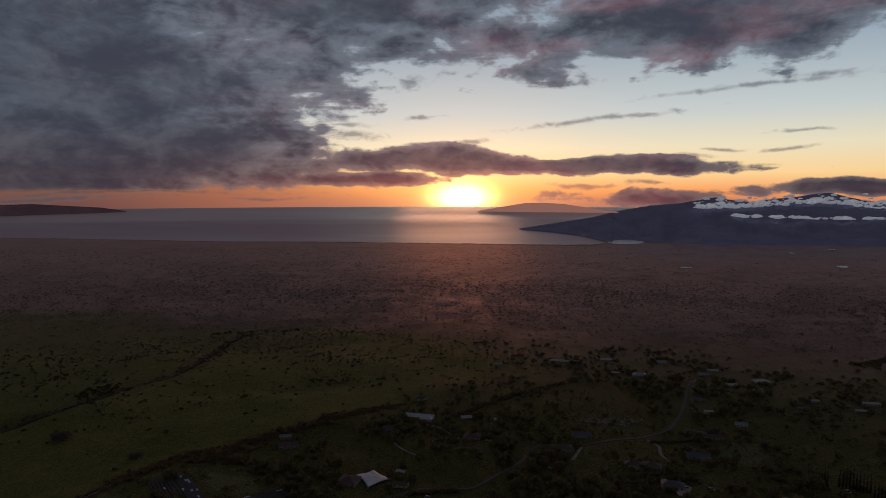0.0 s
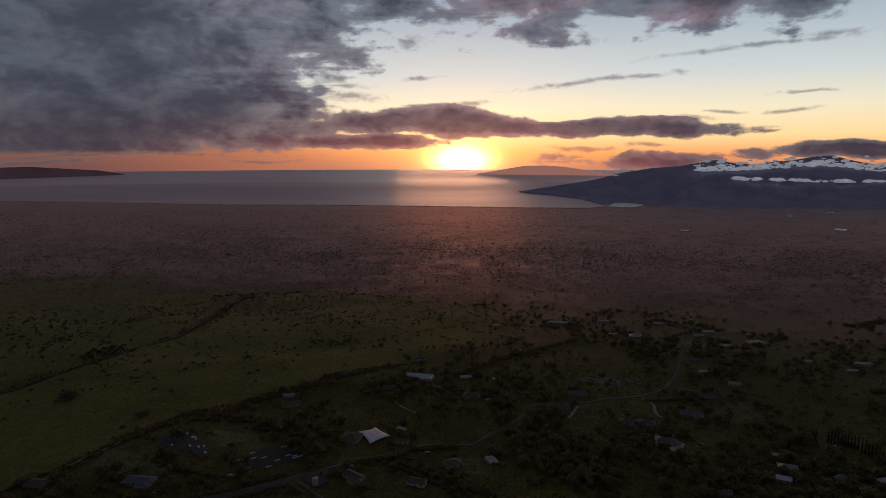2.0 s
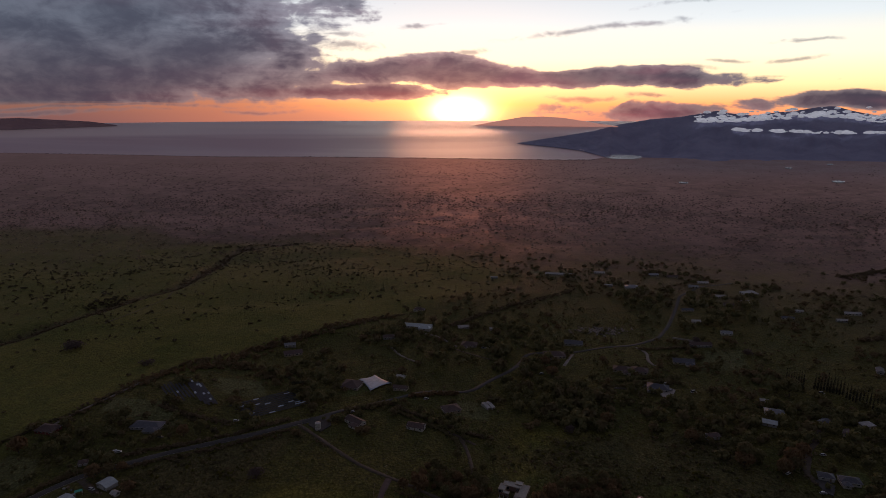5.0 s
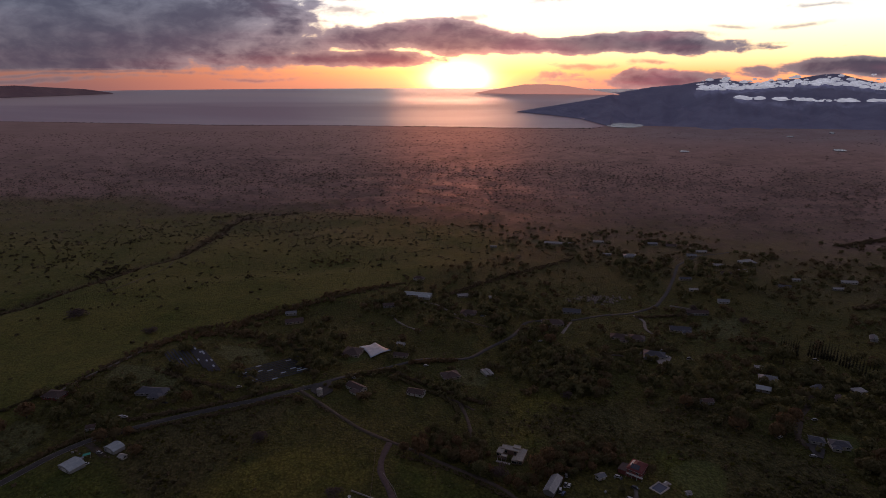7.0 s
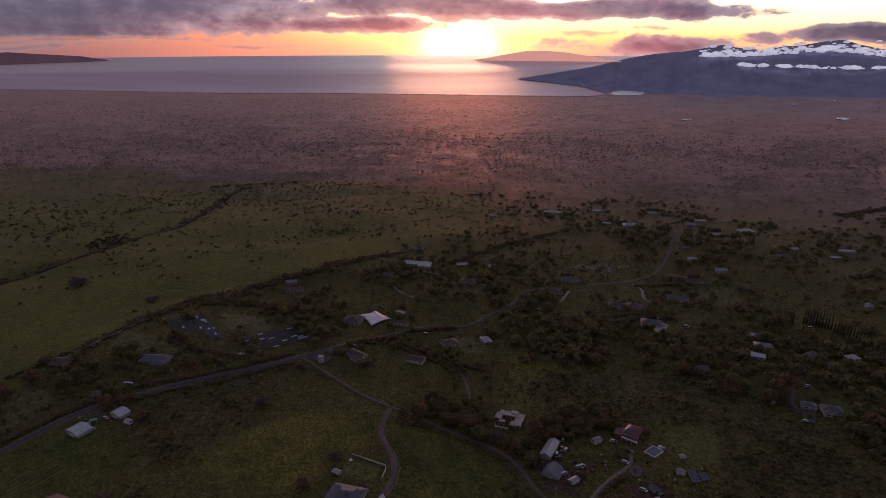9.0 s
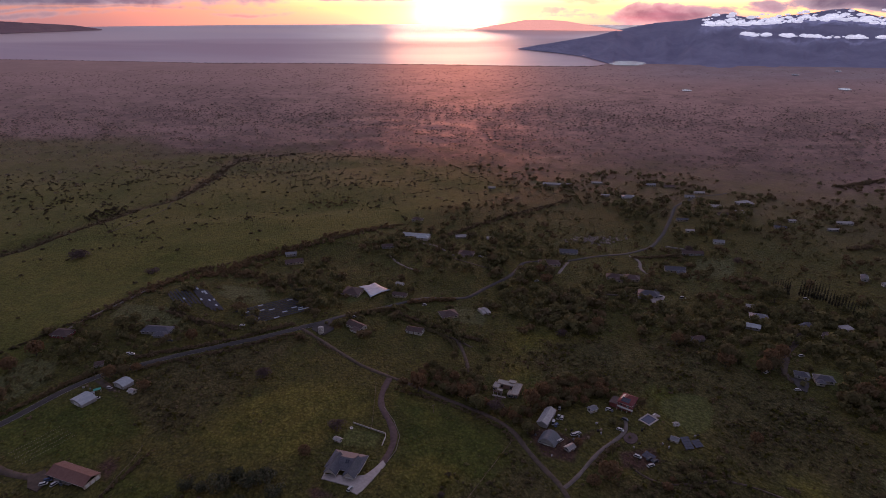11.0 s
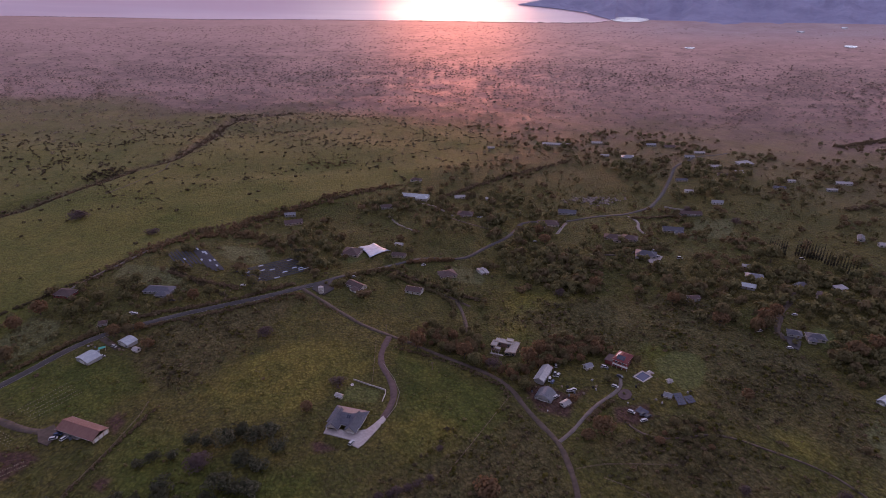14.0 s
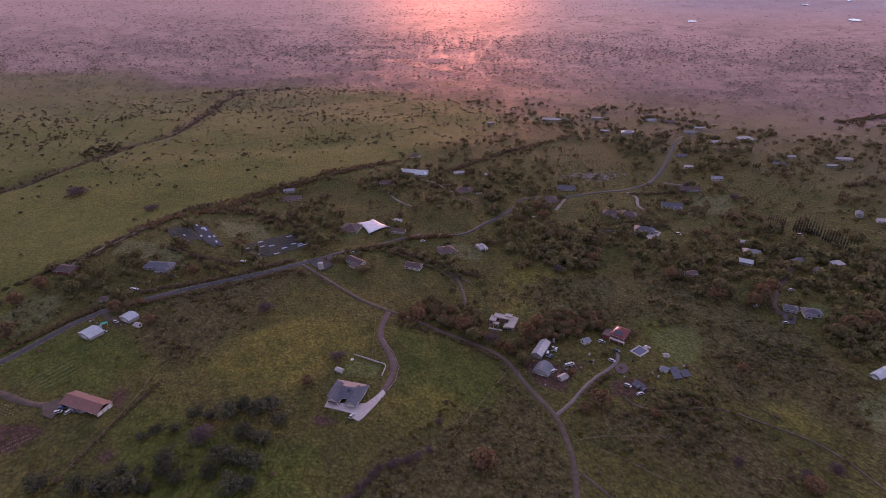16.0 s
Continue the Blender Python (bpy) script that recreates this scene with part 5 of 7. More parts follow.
house(27.4, 694.3, 6.3, 0.5, 10, "gable", ROOF_WHITE, WALL_WHITE, "small white house with pale roof", h=2.4)
house(62.9, 684.8, 4.1, 0.6, 0, "gable", ROOF_WHITE, WALL_WHITE, "white shed in the scrub", h=2.2, name="shed", cat="shed")
house(-36.6, 505.0, 6.4, 0.5, -15, "gable", ROOF_BROWN, WALL_TAN, "brown-roofed house along the road")
house(146.3, 625.1, 9.6, 0.5, -12, "gable", ROOF_GREY, WALL_WHITE, "house with blue-grey roof above the road")
house(117.9, 585.8, 10.9, 0.55, -4, "hip", ROOF_BROWN, WALL_TAN, "large brown-roofed house behind trees", wing=-1)
house(176.5, 545.5, 8.0, 0.6, -14, "hip", ROOF_BROWN, WALL_TAN, "brown-roofed house on a levelled lot", wing=1)
house(193.6, 544.6, 7.4, 0.7, -20, "hip", ROOF_BROWN, WALL_TAN, "second brown-roofed house on the levelled lot")
house(196.7, 502.9, 9.1, 0.6, -20, "hip", ROOF_GREY, WALL_WHITE, "grey-roofed house with pale parking court", wing=-1)
house(247.0, 571.7, 10.1, 0.5, -12, "gable", ROOF_GREY, WALL_TAN, "grey-roofed house behind a hedge", wing=1)
house(285.7, 623.4, 11.5, 0.35, -6, "gable", ROOF_BROWN, WALL_GREY, "long dark house beside a wall")
house(331.8, 660.5, 6.0, 0.6, -12, "gable", ROOF_ZINC, WALL_WHITE, "white house with zinc roof at the wood's edge")
house(202.5, 404.1, 4.5, 0.6, 10, "gable", ROOF_BROWN, WALL_GREY, "small dark cottage under trees")
house(257.2, 429.2, 6.6, 0.5, -26, "gable", ROOF_PALE, WALL_GREY, "house with pale metal roof among dense trees")
house(272.8, 447.9, 6.9, 0.6, -20, "hip", ROOF_ZINC, WALL_WHITE, "house with bluish metal roof among trees")
house(278.1, 471.8, 4.1, 0.5, -20, "gable", ROOF_WHITE, WALL_WHITE, "small shed with white roof", name="shed", cat="shed")
house(253.6, 349.2, 4.4, 0.7, -20, "hip", ROOF_GREY, WALL_GREY, "grey house beside a dark forecourt")
house(266.0, 344.1, 6.0, 0.6, -16, "hip", ROOF_GREY, WALL_WHITE, "pale house with grey hipped roofs and round lawn", wing=-1)
house(302.8, 430.4, 4.3, 0.7, 30, "gable", ROOF_GREY, WALL_WHITE, "small white cottage in trees")
house(333.7, 425.9, 4.7, 0.7, 10, "hip", ROOF_WHITE, WALL_WHITE, "white cottage shining between dark trees")
house(308.9, 411.8, 3.7, 0.6, 50, "gable", ROOF_BROWN, WALL_TAN, "small brown shed in trees", name="shed", cat="shed")
house(423.1, 537.2, 5.7, 0.5, 60, "gable", ROOF_GREY, WALL_GREY, "grey farm building in the scrub")
house(434.1, 518.0, 5.5, 0.5, -12, "gable", ROOF_WHITE, WALL_WHITE, "white-roofed farm building in scrub")
house(420.6, 796.7, 5.5, 0.6, -8, "gable", ROOF_WHITE, WALL_WHITE, "white house far down the slope")
house(402.6, 832.3, 7.3, 0.45, -6, "gable", ROOF_WHITE, WALL_WHITE, "long white house far down the slope")
house(456.4, 859.5, 10.9, 0.45, 12, "hip", ROOF_WHITE, WALL_WHITE, "large white house with broad pale roof", wing=1)
house(292.4, 890.4, 9.5, 0.6, -6, "hip", ROOF_ZINC, WALL_WHITE, "pale house with zinc roof on a knoll")
house(392.3, 903.3, 7.0, 0.5, -10, "gable", ROOF_ZINC, WALL_WHITE, "pale house far down the slope")
house(356.6, 978.9, 7.5, 0.5, 0, "gable", ROOF_ZINC, WALL_WHITE, "small pale house in scrub")
house(385.5, 971.9, 8.4, 0.45, -8, "gable", ROOF_BROWN, WALL_TAN, "brown house in scrub")
house(419.9, 932.5, 8.1, 0.3, -6, "gable", ROOF_WHITE, WALL_WHITE, "narrow white farm shed", name="shed", cat="shed")
house(392.0, 785.2, 6.2, 0.5, -8, "gable", ROOF_BROWN, WALL_TAN, "brown farmhouse in trees")
house(326.4, 760.9, 7.5, 0.4, -4, "gable", ROOF_GREY, WALL_TAN, "grey-roofed house behind trees")
house(315.7, 706.9, 5.0, 0.5, -10, "gable", ROOF_WHITE, WALL_WHITE, "small white house beside the bend")
house(536.7, 747.4, 10.4, 0.3, -8, "gable", ROOF_WHITE, WALL_WHITE, "long white farm shed in scrub", name="shed", cat="shed")
house(501.0, 713.2, 6.4, 0.35, -8, "gable", ROOF_WHITE, WALL_GREY, "low pale farm shed", name="shed", cat="shed")
house(470.8, 754.0, 4.5, 0.5, -6, "gable", ROOF_WHITE, WALL_WHITE, "white hut in far scrub", name="hut", cat="hut")
house(437.5, 721.6, 7.2, 0.4, -12, "gable", ROOF_GREY, WALL_TAN, "grey-roofed farmhouse in scrub")
house(-28.5, 769.4, 6.8, 0.6, -20, "hip", ROOF_BROWN, WALL_WHITE, "house hidden on the wooded rise")
house(200.5, 984.5, 23.6, 0.16, -11, "gable", ROOF_WHITE, WALL_TAN, "very long low white-roofed stable at a pale arena", h=2.6, name="stable", cat="stable")
house(270.6, 997.1, 8.6, 0.25, -5, "gable", ROOF_WHITE, WALL_WHITE, "low white shed by the arena", name="shed", cat="shed")
house(89.1, 970.8, 5.6, 0.3, -4, "gable", ROOF_WHITE, WALL_GREY, "low pale shed on the pasture edge", name="shed", cat="shed")
house(260.5, 904.4, 6.1, 0.35, -6, "gable", ROOF_WHITE, WALL_GREY, "low pale shed near a knoll", name="shed", cat="shed")
for dx in (0, 5.2):
    x, y, r = 37.6, 466.4, 5.5
    gable_shed(x + dx * 0.75, y + dx * 0.2, 2.7, 11, 26, ROOF_WHITE, WALL_WHITE, "narrow white greenhouse standing in a pair", h=1.9, rise=1.0, name="greenhouse")
x, y, r = 267.8, 271.4, 10.2
arched_shed(x, y, 6.0, 15, -62, ROOF_PALE, "long plastic-covered greenhouse tunnel on the slope", 1.6, 2.2, name="greenhouse")


# ------------------------------------------------------------ plants
def leaf_material(name, a, b, c, glow=0.48, lift=0.3, sheer=0.0):
    """Leaves in three tones, a little light passing through; lift turns their normals towards the open sky, as in a crown of many small leaves."""
    mat, n, sh = material(name, a, 0.75, 0.15)
    geo = n.nodes.new("ShaderNodeNewGeometry")
    isl = geo.outputs["Random Per Island"]
    up = n.nodes.new("ShaderNodeVectorMath")
    up.operation = "NORMALIZE"
    n.links.new(n.plus(geo.outputs["Normal"], (0.0, 0.064 * lift, lift)), up.inputs[0])
    n.links.new(up.outputs[0], sh.inputs["Normal"])
    r = n.nodes.new("ShaderNodeObjectInfo").outputs["Random"]
    col = n.mix(isl, a, b)
    col = n.mix(n.step(r, 0.35, 1.0), col, c)
    n.put(sh.inputs["Base Color"], col)
    tr = n.nodes.new("ShaderNodeBsdfTranslucent")
    n.put(tr.inputs[0], col)
    n.links.new(up.outputs[0], tr.inputs["Normal"])
    mx = n.nodes.new("ShaderNodeMixShader")
    mx.inputs[0].default_value = glow
    n.links.new(sh.outputs[0], mx.inputs[1])
    n.links.new(tr.outputs[0], mx.inputs[2])
    out = mx.outputs[0]
    if sheer:
        # far trees are made see-through, so that they fade as in haze
        gap = n.nodes.new("ShaderNodeBsdfTransparent")
        my = n.nodes.new("ShaderNodeMixShader")
        my.inputs[0].default_value = sheer
        n.links.new(out, my.inputs[1])
        n.links.new(gap.outputs[0], my.inputs[2])
        out = my.outputs[0]
    n.links.new(out, mat.node_tree.nodes["Material Output"].inputs[0])
    return mat


BARK = worn("grey_brown_bark", (0.07, 0.055, 0.045), (0.12, 0.095, 0.08), 0.95, 3.0)
LEAF_OLIVE = leaf_material("olive_leaves", (0.112, 0.110, 0.052), (0.198, 0.176, 0.080), (0.160, 0.134, 0.070), 0.5)
LEAF_RUST = leaf_material("rusty_leaves", (0.150, 0.096, 0.056), (0.228, 0.146, 0.078), (0.150, 0.122, 0.066), 0.5)
LEAF_DARK = leaf_material("dark_grey_leaves", (0.038, 0.046, 0.024), (0.135, 0.140, 0.095), (0.058, 0.064, 0.038))
LEAF_PURPLE = leaf_material("purple_grey_twigs", (0.098, 0.074, 0.078), (0.140, 0.106, 0.106), (0.118, 0.090, 0.090))
LEAF_SCRUB = leaf_material("dry_scrub_leaves", (0.127, 0.101, 0.062), (0.208, 0.156, 0.099), (0.163, 0.125, 0.081), 0.5)
LEAF_DUSK = leaf_material("dusky_bush_leaves", (0.070, 0.062, 0.036), (0.112, 0.092, 0.052), (0.088, 0.074, 0.044), 0.4)
LEAF_PALM = leaf_material("palm_fronds", (0.030, 0.036, 0.018), (0.055, 0.055, 0.028), (0.04, 0.04, 0.02))
LEAF_CYPRESS = leaf_material("dark_cypress_needles", (0.022, 0.024, 0.017), (0.045, 0.045, 0.030), (0.03, 0.03, 0.02), 0.2)
# the next two foliage colours are paler, with distance haze painted in
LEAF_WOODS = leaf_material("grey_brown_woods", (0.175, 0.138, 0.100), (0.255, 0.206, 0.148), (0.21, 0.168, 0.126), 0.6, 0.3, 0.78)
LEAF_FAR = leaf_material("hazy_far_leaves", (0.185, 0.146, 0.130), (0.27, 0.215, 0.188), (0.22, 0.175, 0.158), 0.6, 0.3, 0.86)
GRASS_BLADE = leaf_material("dry_grass_blades", (0.070, 0.076, 0.018), (0.135, 0.120, 0.030), (0.095, 0.088, 0.026), 0.5)
rng = np.random.default_rng(7)


def leaves(n, size, blobs, up=0.25, aspect=0.7, droop=0.0):
    """Quads spread over the outsides of a few rounded masses (x, y, z, rx, rz)."""
    b = np.array(blobs, float)
    wgt = b[:, 3] ** 2
    k = rng.choice(len(b), n, p=wgt / wgt.sum())
    d = rng.normal(size=(n, 3))
    d[:, 2] = d[:, 2] * 0.9 + up
    d /= np.linalg.norm(d, axis=1)[:, None]
    rad = 0.72 + 0.36 * rng.random(n)
    c = b[k, :3] + d * np.stack([b[k, 3], b[k, 3], b[k, 4]], -1) * rad[:, None]
    nor = d + 0.5 * rng.normal(size=(n, 3))
    nor /= np.linalg.norm(nor, axis=1)[:, None]
    ref = rng.normal(size=(n, 3))
    u = np.cross(nor, ref)
    u /= np.linalg.norm(u, axis=1)[:, None]
    v = np.cross(nor, u)
    s = size * (0.6 + 0.8 * rng.random(n))[:, None]
    bend = nor * s * 0.25
    q = np.stack([c - u * s - v * s * aspect, c + u * s * 0.8 - v * s * aspect - bend, c + u * s + v * s * aspect, c - u * s * 0.8 + v * s * aspect - bend], 1)
    return q.reshape(-1, 3), np.arange(n * 4).reshape(-1, 4)


def crown_blobs(n, spread, z, r, flat=0.8, dome=0.0):
    out = [(0.0, 0.0, z, dome, dome * flat)] if dome else []
    for i in range(n):
        a, rr = rng.random() * 6.283, spread * math.sqrt(rng.random())
        k = r * (0.65 + 0.6 * rng.random())
        out.append((rr * math.cos(a), rr * math.sin(a), z + (rng.random() - 0.4) * r * 0.9, k, k * flat))
    return out


def trunk_mesh(h, r, limbs, spread):
    bm = tube(r, -0.5, h * 0.55, 7, r1=r * 0.7)
    for i in range(limbs):
        a = i * 6.283 / limbs + rng.random()
        base, tip = Vector((0, 0, h * (0.35 + 0.2 * rng.random()))), Vector((math.cos(a) * spread, math.sin(a) * spread, h * (0.75 + 0.25 * rng.random())))
        d = (tip - base).normalized()
        s = d.cross(Vector((0, 0, 1))).normalized()
        t = d.cross(s)
        lo = [bm.verts.new(base + (s * math.cos(k * 1.5708) + t * math.sin(k * 1.5708)) * r * 0.55) for k in range(4)]
        hi = [bm.verts.new(tip + (s * math.cos(k * 1.5708) + t * math.sin(k * 1.5708)) * r * 0.15) for k in range(4)]
        for k in range(4):
            bm.faces.new((lo[k], lo[(k + 1) % 4], hi[(k + 1) % 4], hi[k]))
        bm.faces.new(hi)
    return bm


def template(name, label, category, mat, n, size, blobs, h, r, limbs, spread, up=0.25, aspect=0.7):
    """A plant of unit crown radius; returns its Empty, still at the origin."""
    t = new(name)
    tagged(t, label, category)
    part("trunk", trunk_mesh(h, r, limbs, spread), BARK, t, "grey-brown trunk with limbs")
    v, f = leaves(n, size, blobs, up, aspect)
    c = new("crown", mesh_of("crown", v, f, mat))
    c.parent = t
    return t


KINDS = {}
for key, count in (("olive", 3), ("rust", 3), ("dark", 2), ("bare", 2), ("small", 2)):
    KINDS[key] = []
    for i in range(count):
        if key == "olive":
            t = template("tree", "spreading dark olive tree with dense rounded crown", "tree", LEAF_OLIVE, 640, 0.096, crown_blobs(7, 0.5, 1.2, 0.38, 0.8, 0.86), 1.3, 0.07, 5, 0.55)
        elif key == "rust":
            t = template("tree", "rounded tree with rusty brown evening-lit leaves", "tree", LEAF_RUST, 640, 0.094, crown_blobs(8, 0.5, 1.1, 0.38, 0.8, 0.85), 1.2, 0.07, 5, 0.55)
        elif key == "dark":
            t = template("shrub", "dark grey-green bushy shrub with stiff upright leaves", "shrub", LEAF_DARK, 420, 0.11, crown_blobs(9, 0.7, 0.75, 0.42, 1.0), 0.8, 0.05, 5, 0.5, 0.5, 0.4)
        elif key == "bare":
            t = template("bush", "leafless purple-grey bush with fine twigs", "bush", LEAF_PURPLE, 700, 0.085, crown_blobs(9, 0.6, 0.75, 0.5), 0.9, 0.04, 7, 0.6, 0.3, 0.28)
        else:
            t = template("tree", "small rounded dark tree on open grass", "tree", LEAF_OLIVE, 160, 0.15, crown_blobs(4, 0.35, 1.05, 0.6), 1.1, 0.07, 4, 0.4)
        KINDS[key].append(t)
PLACED = []


def plant(key, x, y, r, tall=1.0):
    t = KINDS[key][int(rng.integers(len(KINDS[key])))]
    m = Matrix.LocRotScale((x, y, gz(x, y) - 0.1 * r), Euler((0, 0, rng.random() * 6.283)), Vector((r, r, r * tall * (0.85 + 0.3 * rng.random()))))
    PLACED.append((x, y, r))
    if t not in USED:
        USED.add(t)
        t.matrix_basis = m
        return t
    return copy_thing(t, m @ Matrix.Diagonal((1 / t.scale.x, 1 / t.scale.y, 1 / t.scale.z, 1)))


USED = set()


def grow(key, x, y, r, tall=1.0):
    plant(key, x, y, r, tall)


# single trees and shrubs that stand out
grow("bare", -123.3, 219.4, 8.5, 0.8)
grow("bare", -62.2, 292.9, 5.3, 0.9)
grow("bare", -124.4, 355.8, 7.0, 0.9)
grow("bare", 193.2, 192.4, 4.9, 0.9)
grow("bare", 177.9, 189.7, 4.4, 0.9)
grow("bare", 147.8, 198.7, 3.6, 0.9)
grow("rust", 22.8, 197.8, 7.5, 0.8)
grow("rust", 91.3, 245.4, 7.6, 0.9)
grow("rust", 81.8, 241.5, 4.4, 0.8)
grow("rust", -76.4, 265.3, 4.3, 1.0)
grow("rust", -14.3, 336.4, 6.7, 1.1)
grow("rust", -24.8, 341.7, 4.4, 1.0)
grow("rust", 17.6, 324.3, 6.5, 1.1)
grow("rust", 8.1, 332.4, 5.5, 1.0)
grow("olive", 23.9, 313.7, 6.0, 1.0)
grow("bare", 36.5, 311.9, 6.0, 1.0)
grow("rust", 58.7, 315.6, 6.4, 1.2)
grow("rust", 67.7, 325.8, 5.8, 1.2)
grow("olive", 128.0, 213.1, 4.1, 0.9)
grow("olive", 139.6, 222.4, 3.9, 0.7)
grow("olive", 136.3, 243.6, 4.4, 0.8)
grow("rust", 177.0, 183.3, 5.9, 0.7)
grow("rust", 226.8, 228.1, 3.0, 0.7)
grow("olive", 11.3, 381.2, 3.5, 1.1)
grow("olive", 28.4, 364.1, 2.9, 1.1)
grow("olive", 35.9, 374.7, 3.4, 1.1)
grow("olive", 22.5, 362.8, 2.1, 1.1)
grow("small", 26.9, 339.3, 3.6, 1.1)
grow("olive", 209.4, 368.9, 6.8, 1.2)
grow("rust", 238.6, 363.2, 7.1, 1.2)
grow("rust", 227.3, 352.5, 5.3, 1.2)
grow("rust", 252.4, 373.8, 6.0, 1.2)
grow("rust", 184.5, 398.8, 5.8, 1.1)
grow("rust", 131.5, 432.2, 6.2, 1.0)
grow("bare", 97.8, 417.2, 5.6, 1.0)
grow("bare", -396.5, 616.4, 13.8, 0.5)
grow("bare", -300.0, 575.1, 7.7, 0.7)
grow("rust", -304.1, 388.5, 7.4, 0.9)
grow("rust", -310.3, 367.1, 7.1, 0.9)
grow("rust", -288.0, 321.7, 7.6, 0.9)
grow("rust", -200.0, 337.8, 5.5, 0.7)
grow("olive", 98.5, 266.4, 2.0, 2.2)
grow("small", 113.1, 281.7, 1.4, 0.6)
grow("olive", 111.1, 292.5, 2.1, 0.9)
grow("rust", 130.1, 314.4, 3.4, 1.0)
grow("rust", 80.6, 274.3, 3.1, 0.9)
grow("olive", 106.7, 296.4, 2.9, 0.7)
for key, x, y, r in (("rust", -230.7, 352.7, 6.0), ("rust", -223.4, 357.4, 5.5), ("rust", -216.4, 362.1, 4.2), ("rust", -194.2, 409.4, 5.4),
                     ("olive", -184.2, 416.2, 5.9), ("olive", -278.4, 384.9, 6.6), ("olive", -275.3, 395.7, 6.1), ("olive", -269.9, 410.0, 5.7),
                     ("olive", -258.8, 429.5, 6.9), ("olive", -251.9, 438.3, 5.9), ("olive", 307.8, 487.5, 9.5), ("olive", 301.4, 496.1, 7.2),
                     ("rust", 206.2, 363.2, 7.3), ("olive", 218.3, 369.8, 6.1), ("rust", 238.5, 358.6, 7.5), ("rust", 229.3, 355.1, 6.0),
                     ("rust", 280.4, 321.6, 8.3), ("rust", 298.8, 329.2, 7.6), ("olive", 264.6, 312.5, 6.3), ("olive", -154.2, 432.3, 5.4),
                     ("rust", 39.0, 331.5, 2.0), ("olive", 45.1, 330.9, 1.6), ("olive", 276.8, 370.9, 4.0), ("rust", 184.4, 274.5, 4.3),
                     ("bare", 322.5, 590.9, 5.4), ("bare", 284.4, 628.4, 6.3), ("olive", 141.0, 519.2, 4.5), ("rust", 163.4, 567.5, 4.3),
                     ("rust", 102.9, 558.2, 6.5), ("rust", 105.6, 531.4, 6.8), ("olive", 91.8, 540.7, 5.2)):
    grow(key, x, y, r, 0.95)
for q in ((-133.6, 204.6, 4.5), (-133.7, 194.6, 4.1), (-125.7, 191.6, 3.5), (-115.5, 236.4, 4.6), (-109.9, 243.6, 4.4), (-99.2, 238.7, 4.7), (-92.7, 243.4, 4.4), (-99.4, 222.8, 4.7), (-91.2, 219.4, 4.1), (-85.5, 232.6, 3.7),
          (-106.3, 202.4, 5.0), (-99.9, 204.3, 4.2), (-108.8, 193.2, 3.8), (-91.5, 199.4, 4.4), (-98.0, 184.4, 4.8), (-89.1, 185.7, 3.5), (-155.3, 185.9, 5.3), (-146.9, 187.8, 4.8), (-139.0, 184.9, 3.7), (-155.1, 196.6, 3.0),
          (-170.6, 184.9, 4.2), (-189.3, 189.6, 4.8), (-133.3, 239.0, 3.4), (-125.0, 237.4, 3.4), (-153.6, 221.5, 2.7), (-147.3, 224.3, 3.0), (-139.3, 226.6, 2.7), (-145.3, 196.3, 2.2)):
    grow("dark", q[0], q[1], q[2] * 1.45, 0.85)
for q in ((-37.3, 184.5, 3.2), (-34.3, 188.7, 3.2), (-31.5, 193.7, 3.0), (-28.6, 197.3, 3.3), (-23.7, 198.7, 3.0), (-19.7, 200.9, 3.3), (-15.0, 202.4, 3.4), (-10.0, 206.2, 3.1), (-40.1, 179.1, 3.1), (-0.0, 231.7, 2.7), (-4.4, 209.3, 2.9)):
    grow("bare", *q, 0.6)


GROVES = {}


def spread(poly, n, mix, lo, hi, gap=0.75, tall=1.0, limit=395):
    """Trees strewn over a piece of the plan, clear of one another, of roofs and of roads."""
    xs, ys = [p[0] for p in poly], [p[1] for p in poly]
    keys = [k for k, wt in mix for _ in range(wt)]
    made = tries = 0
    while made < n and tries < n * 30:
        tries += 1
        x, y = rng.uniform(min(xs), max(xs)), rng.uniform(min(ys), max(ys))
        if not inside(np.array(x), np.array(y), poly):
            continue
        r = lo + (hi - lo) * rng.random() ** 1.6
        if not clear_of(x, y, r) or any((x - a) ** 2 + (y - b) ** 2 < (gap * (r + c)) ** 2 for a, b, c in PLACED):
            continue
        key = keys[int(rng.integers(len(keys)))]
        if math.hypot(x, y) < limit:
            plant(key, x, y, r, tall)
        else:
            PLACED.append((x, y, r))
            GROVES.setdefault(key, []).append((x, y, gz(x, y) - 0.1 * r, r, r * tall))
        made += 1


ROOFS = [(o.matrix_basis.translation.x, o.matrix_basis.translation.y, 4.0 + 0.5 * max((abs(v[0]) for c in o.children if c.name.startswith(("wall", "roof", "cover", "membrane", "water", "solar")) for v in c.bound_box), default=2.0))
         for o in bpy.data.objects if o.parent is None and o.type == "EMPTY" and o.get("category") not in (None, "tree", "shrub", "bush")]
WAYS = [(MAIN, 5.0), (MAIN_B, 4.5), (LANE, 3.0), (DRIVE, 3.5), (YARD, 3.5)]


def clear_of(x, y, r):
    if any((x - a) ** 2 + (y - b) ** 2 < (c + 0.5 * r) ** 2 for a, b, c in ROOFS):
        return False
    if any(bool(inside(np.array(x), np.array(y), q)) for q in LAWNS):
        return False
    return all(float(along(np.array(x), np.array(y), line)) > wd + 0.45 * r for line, wd in WAYS)


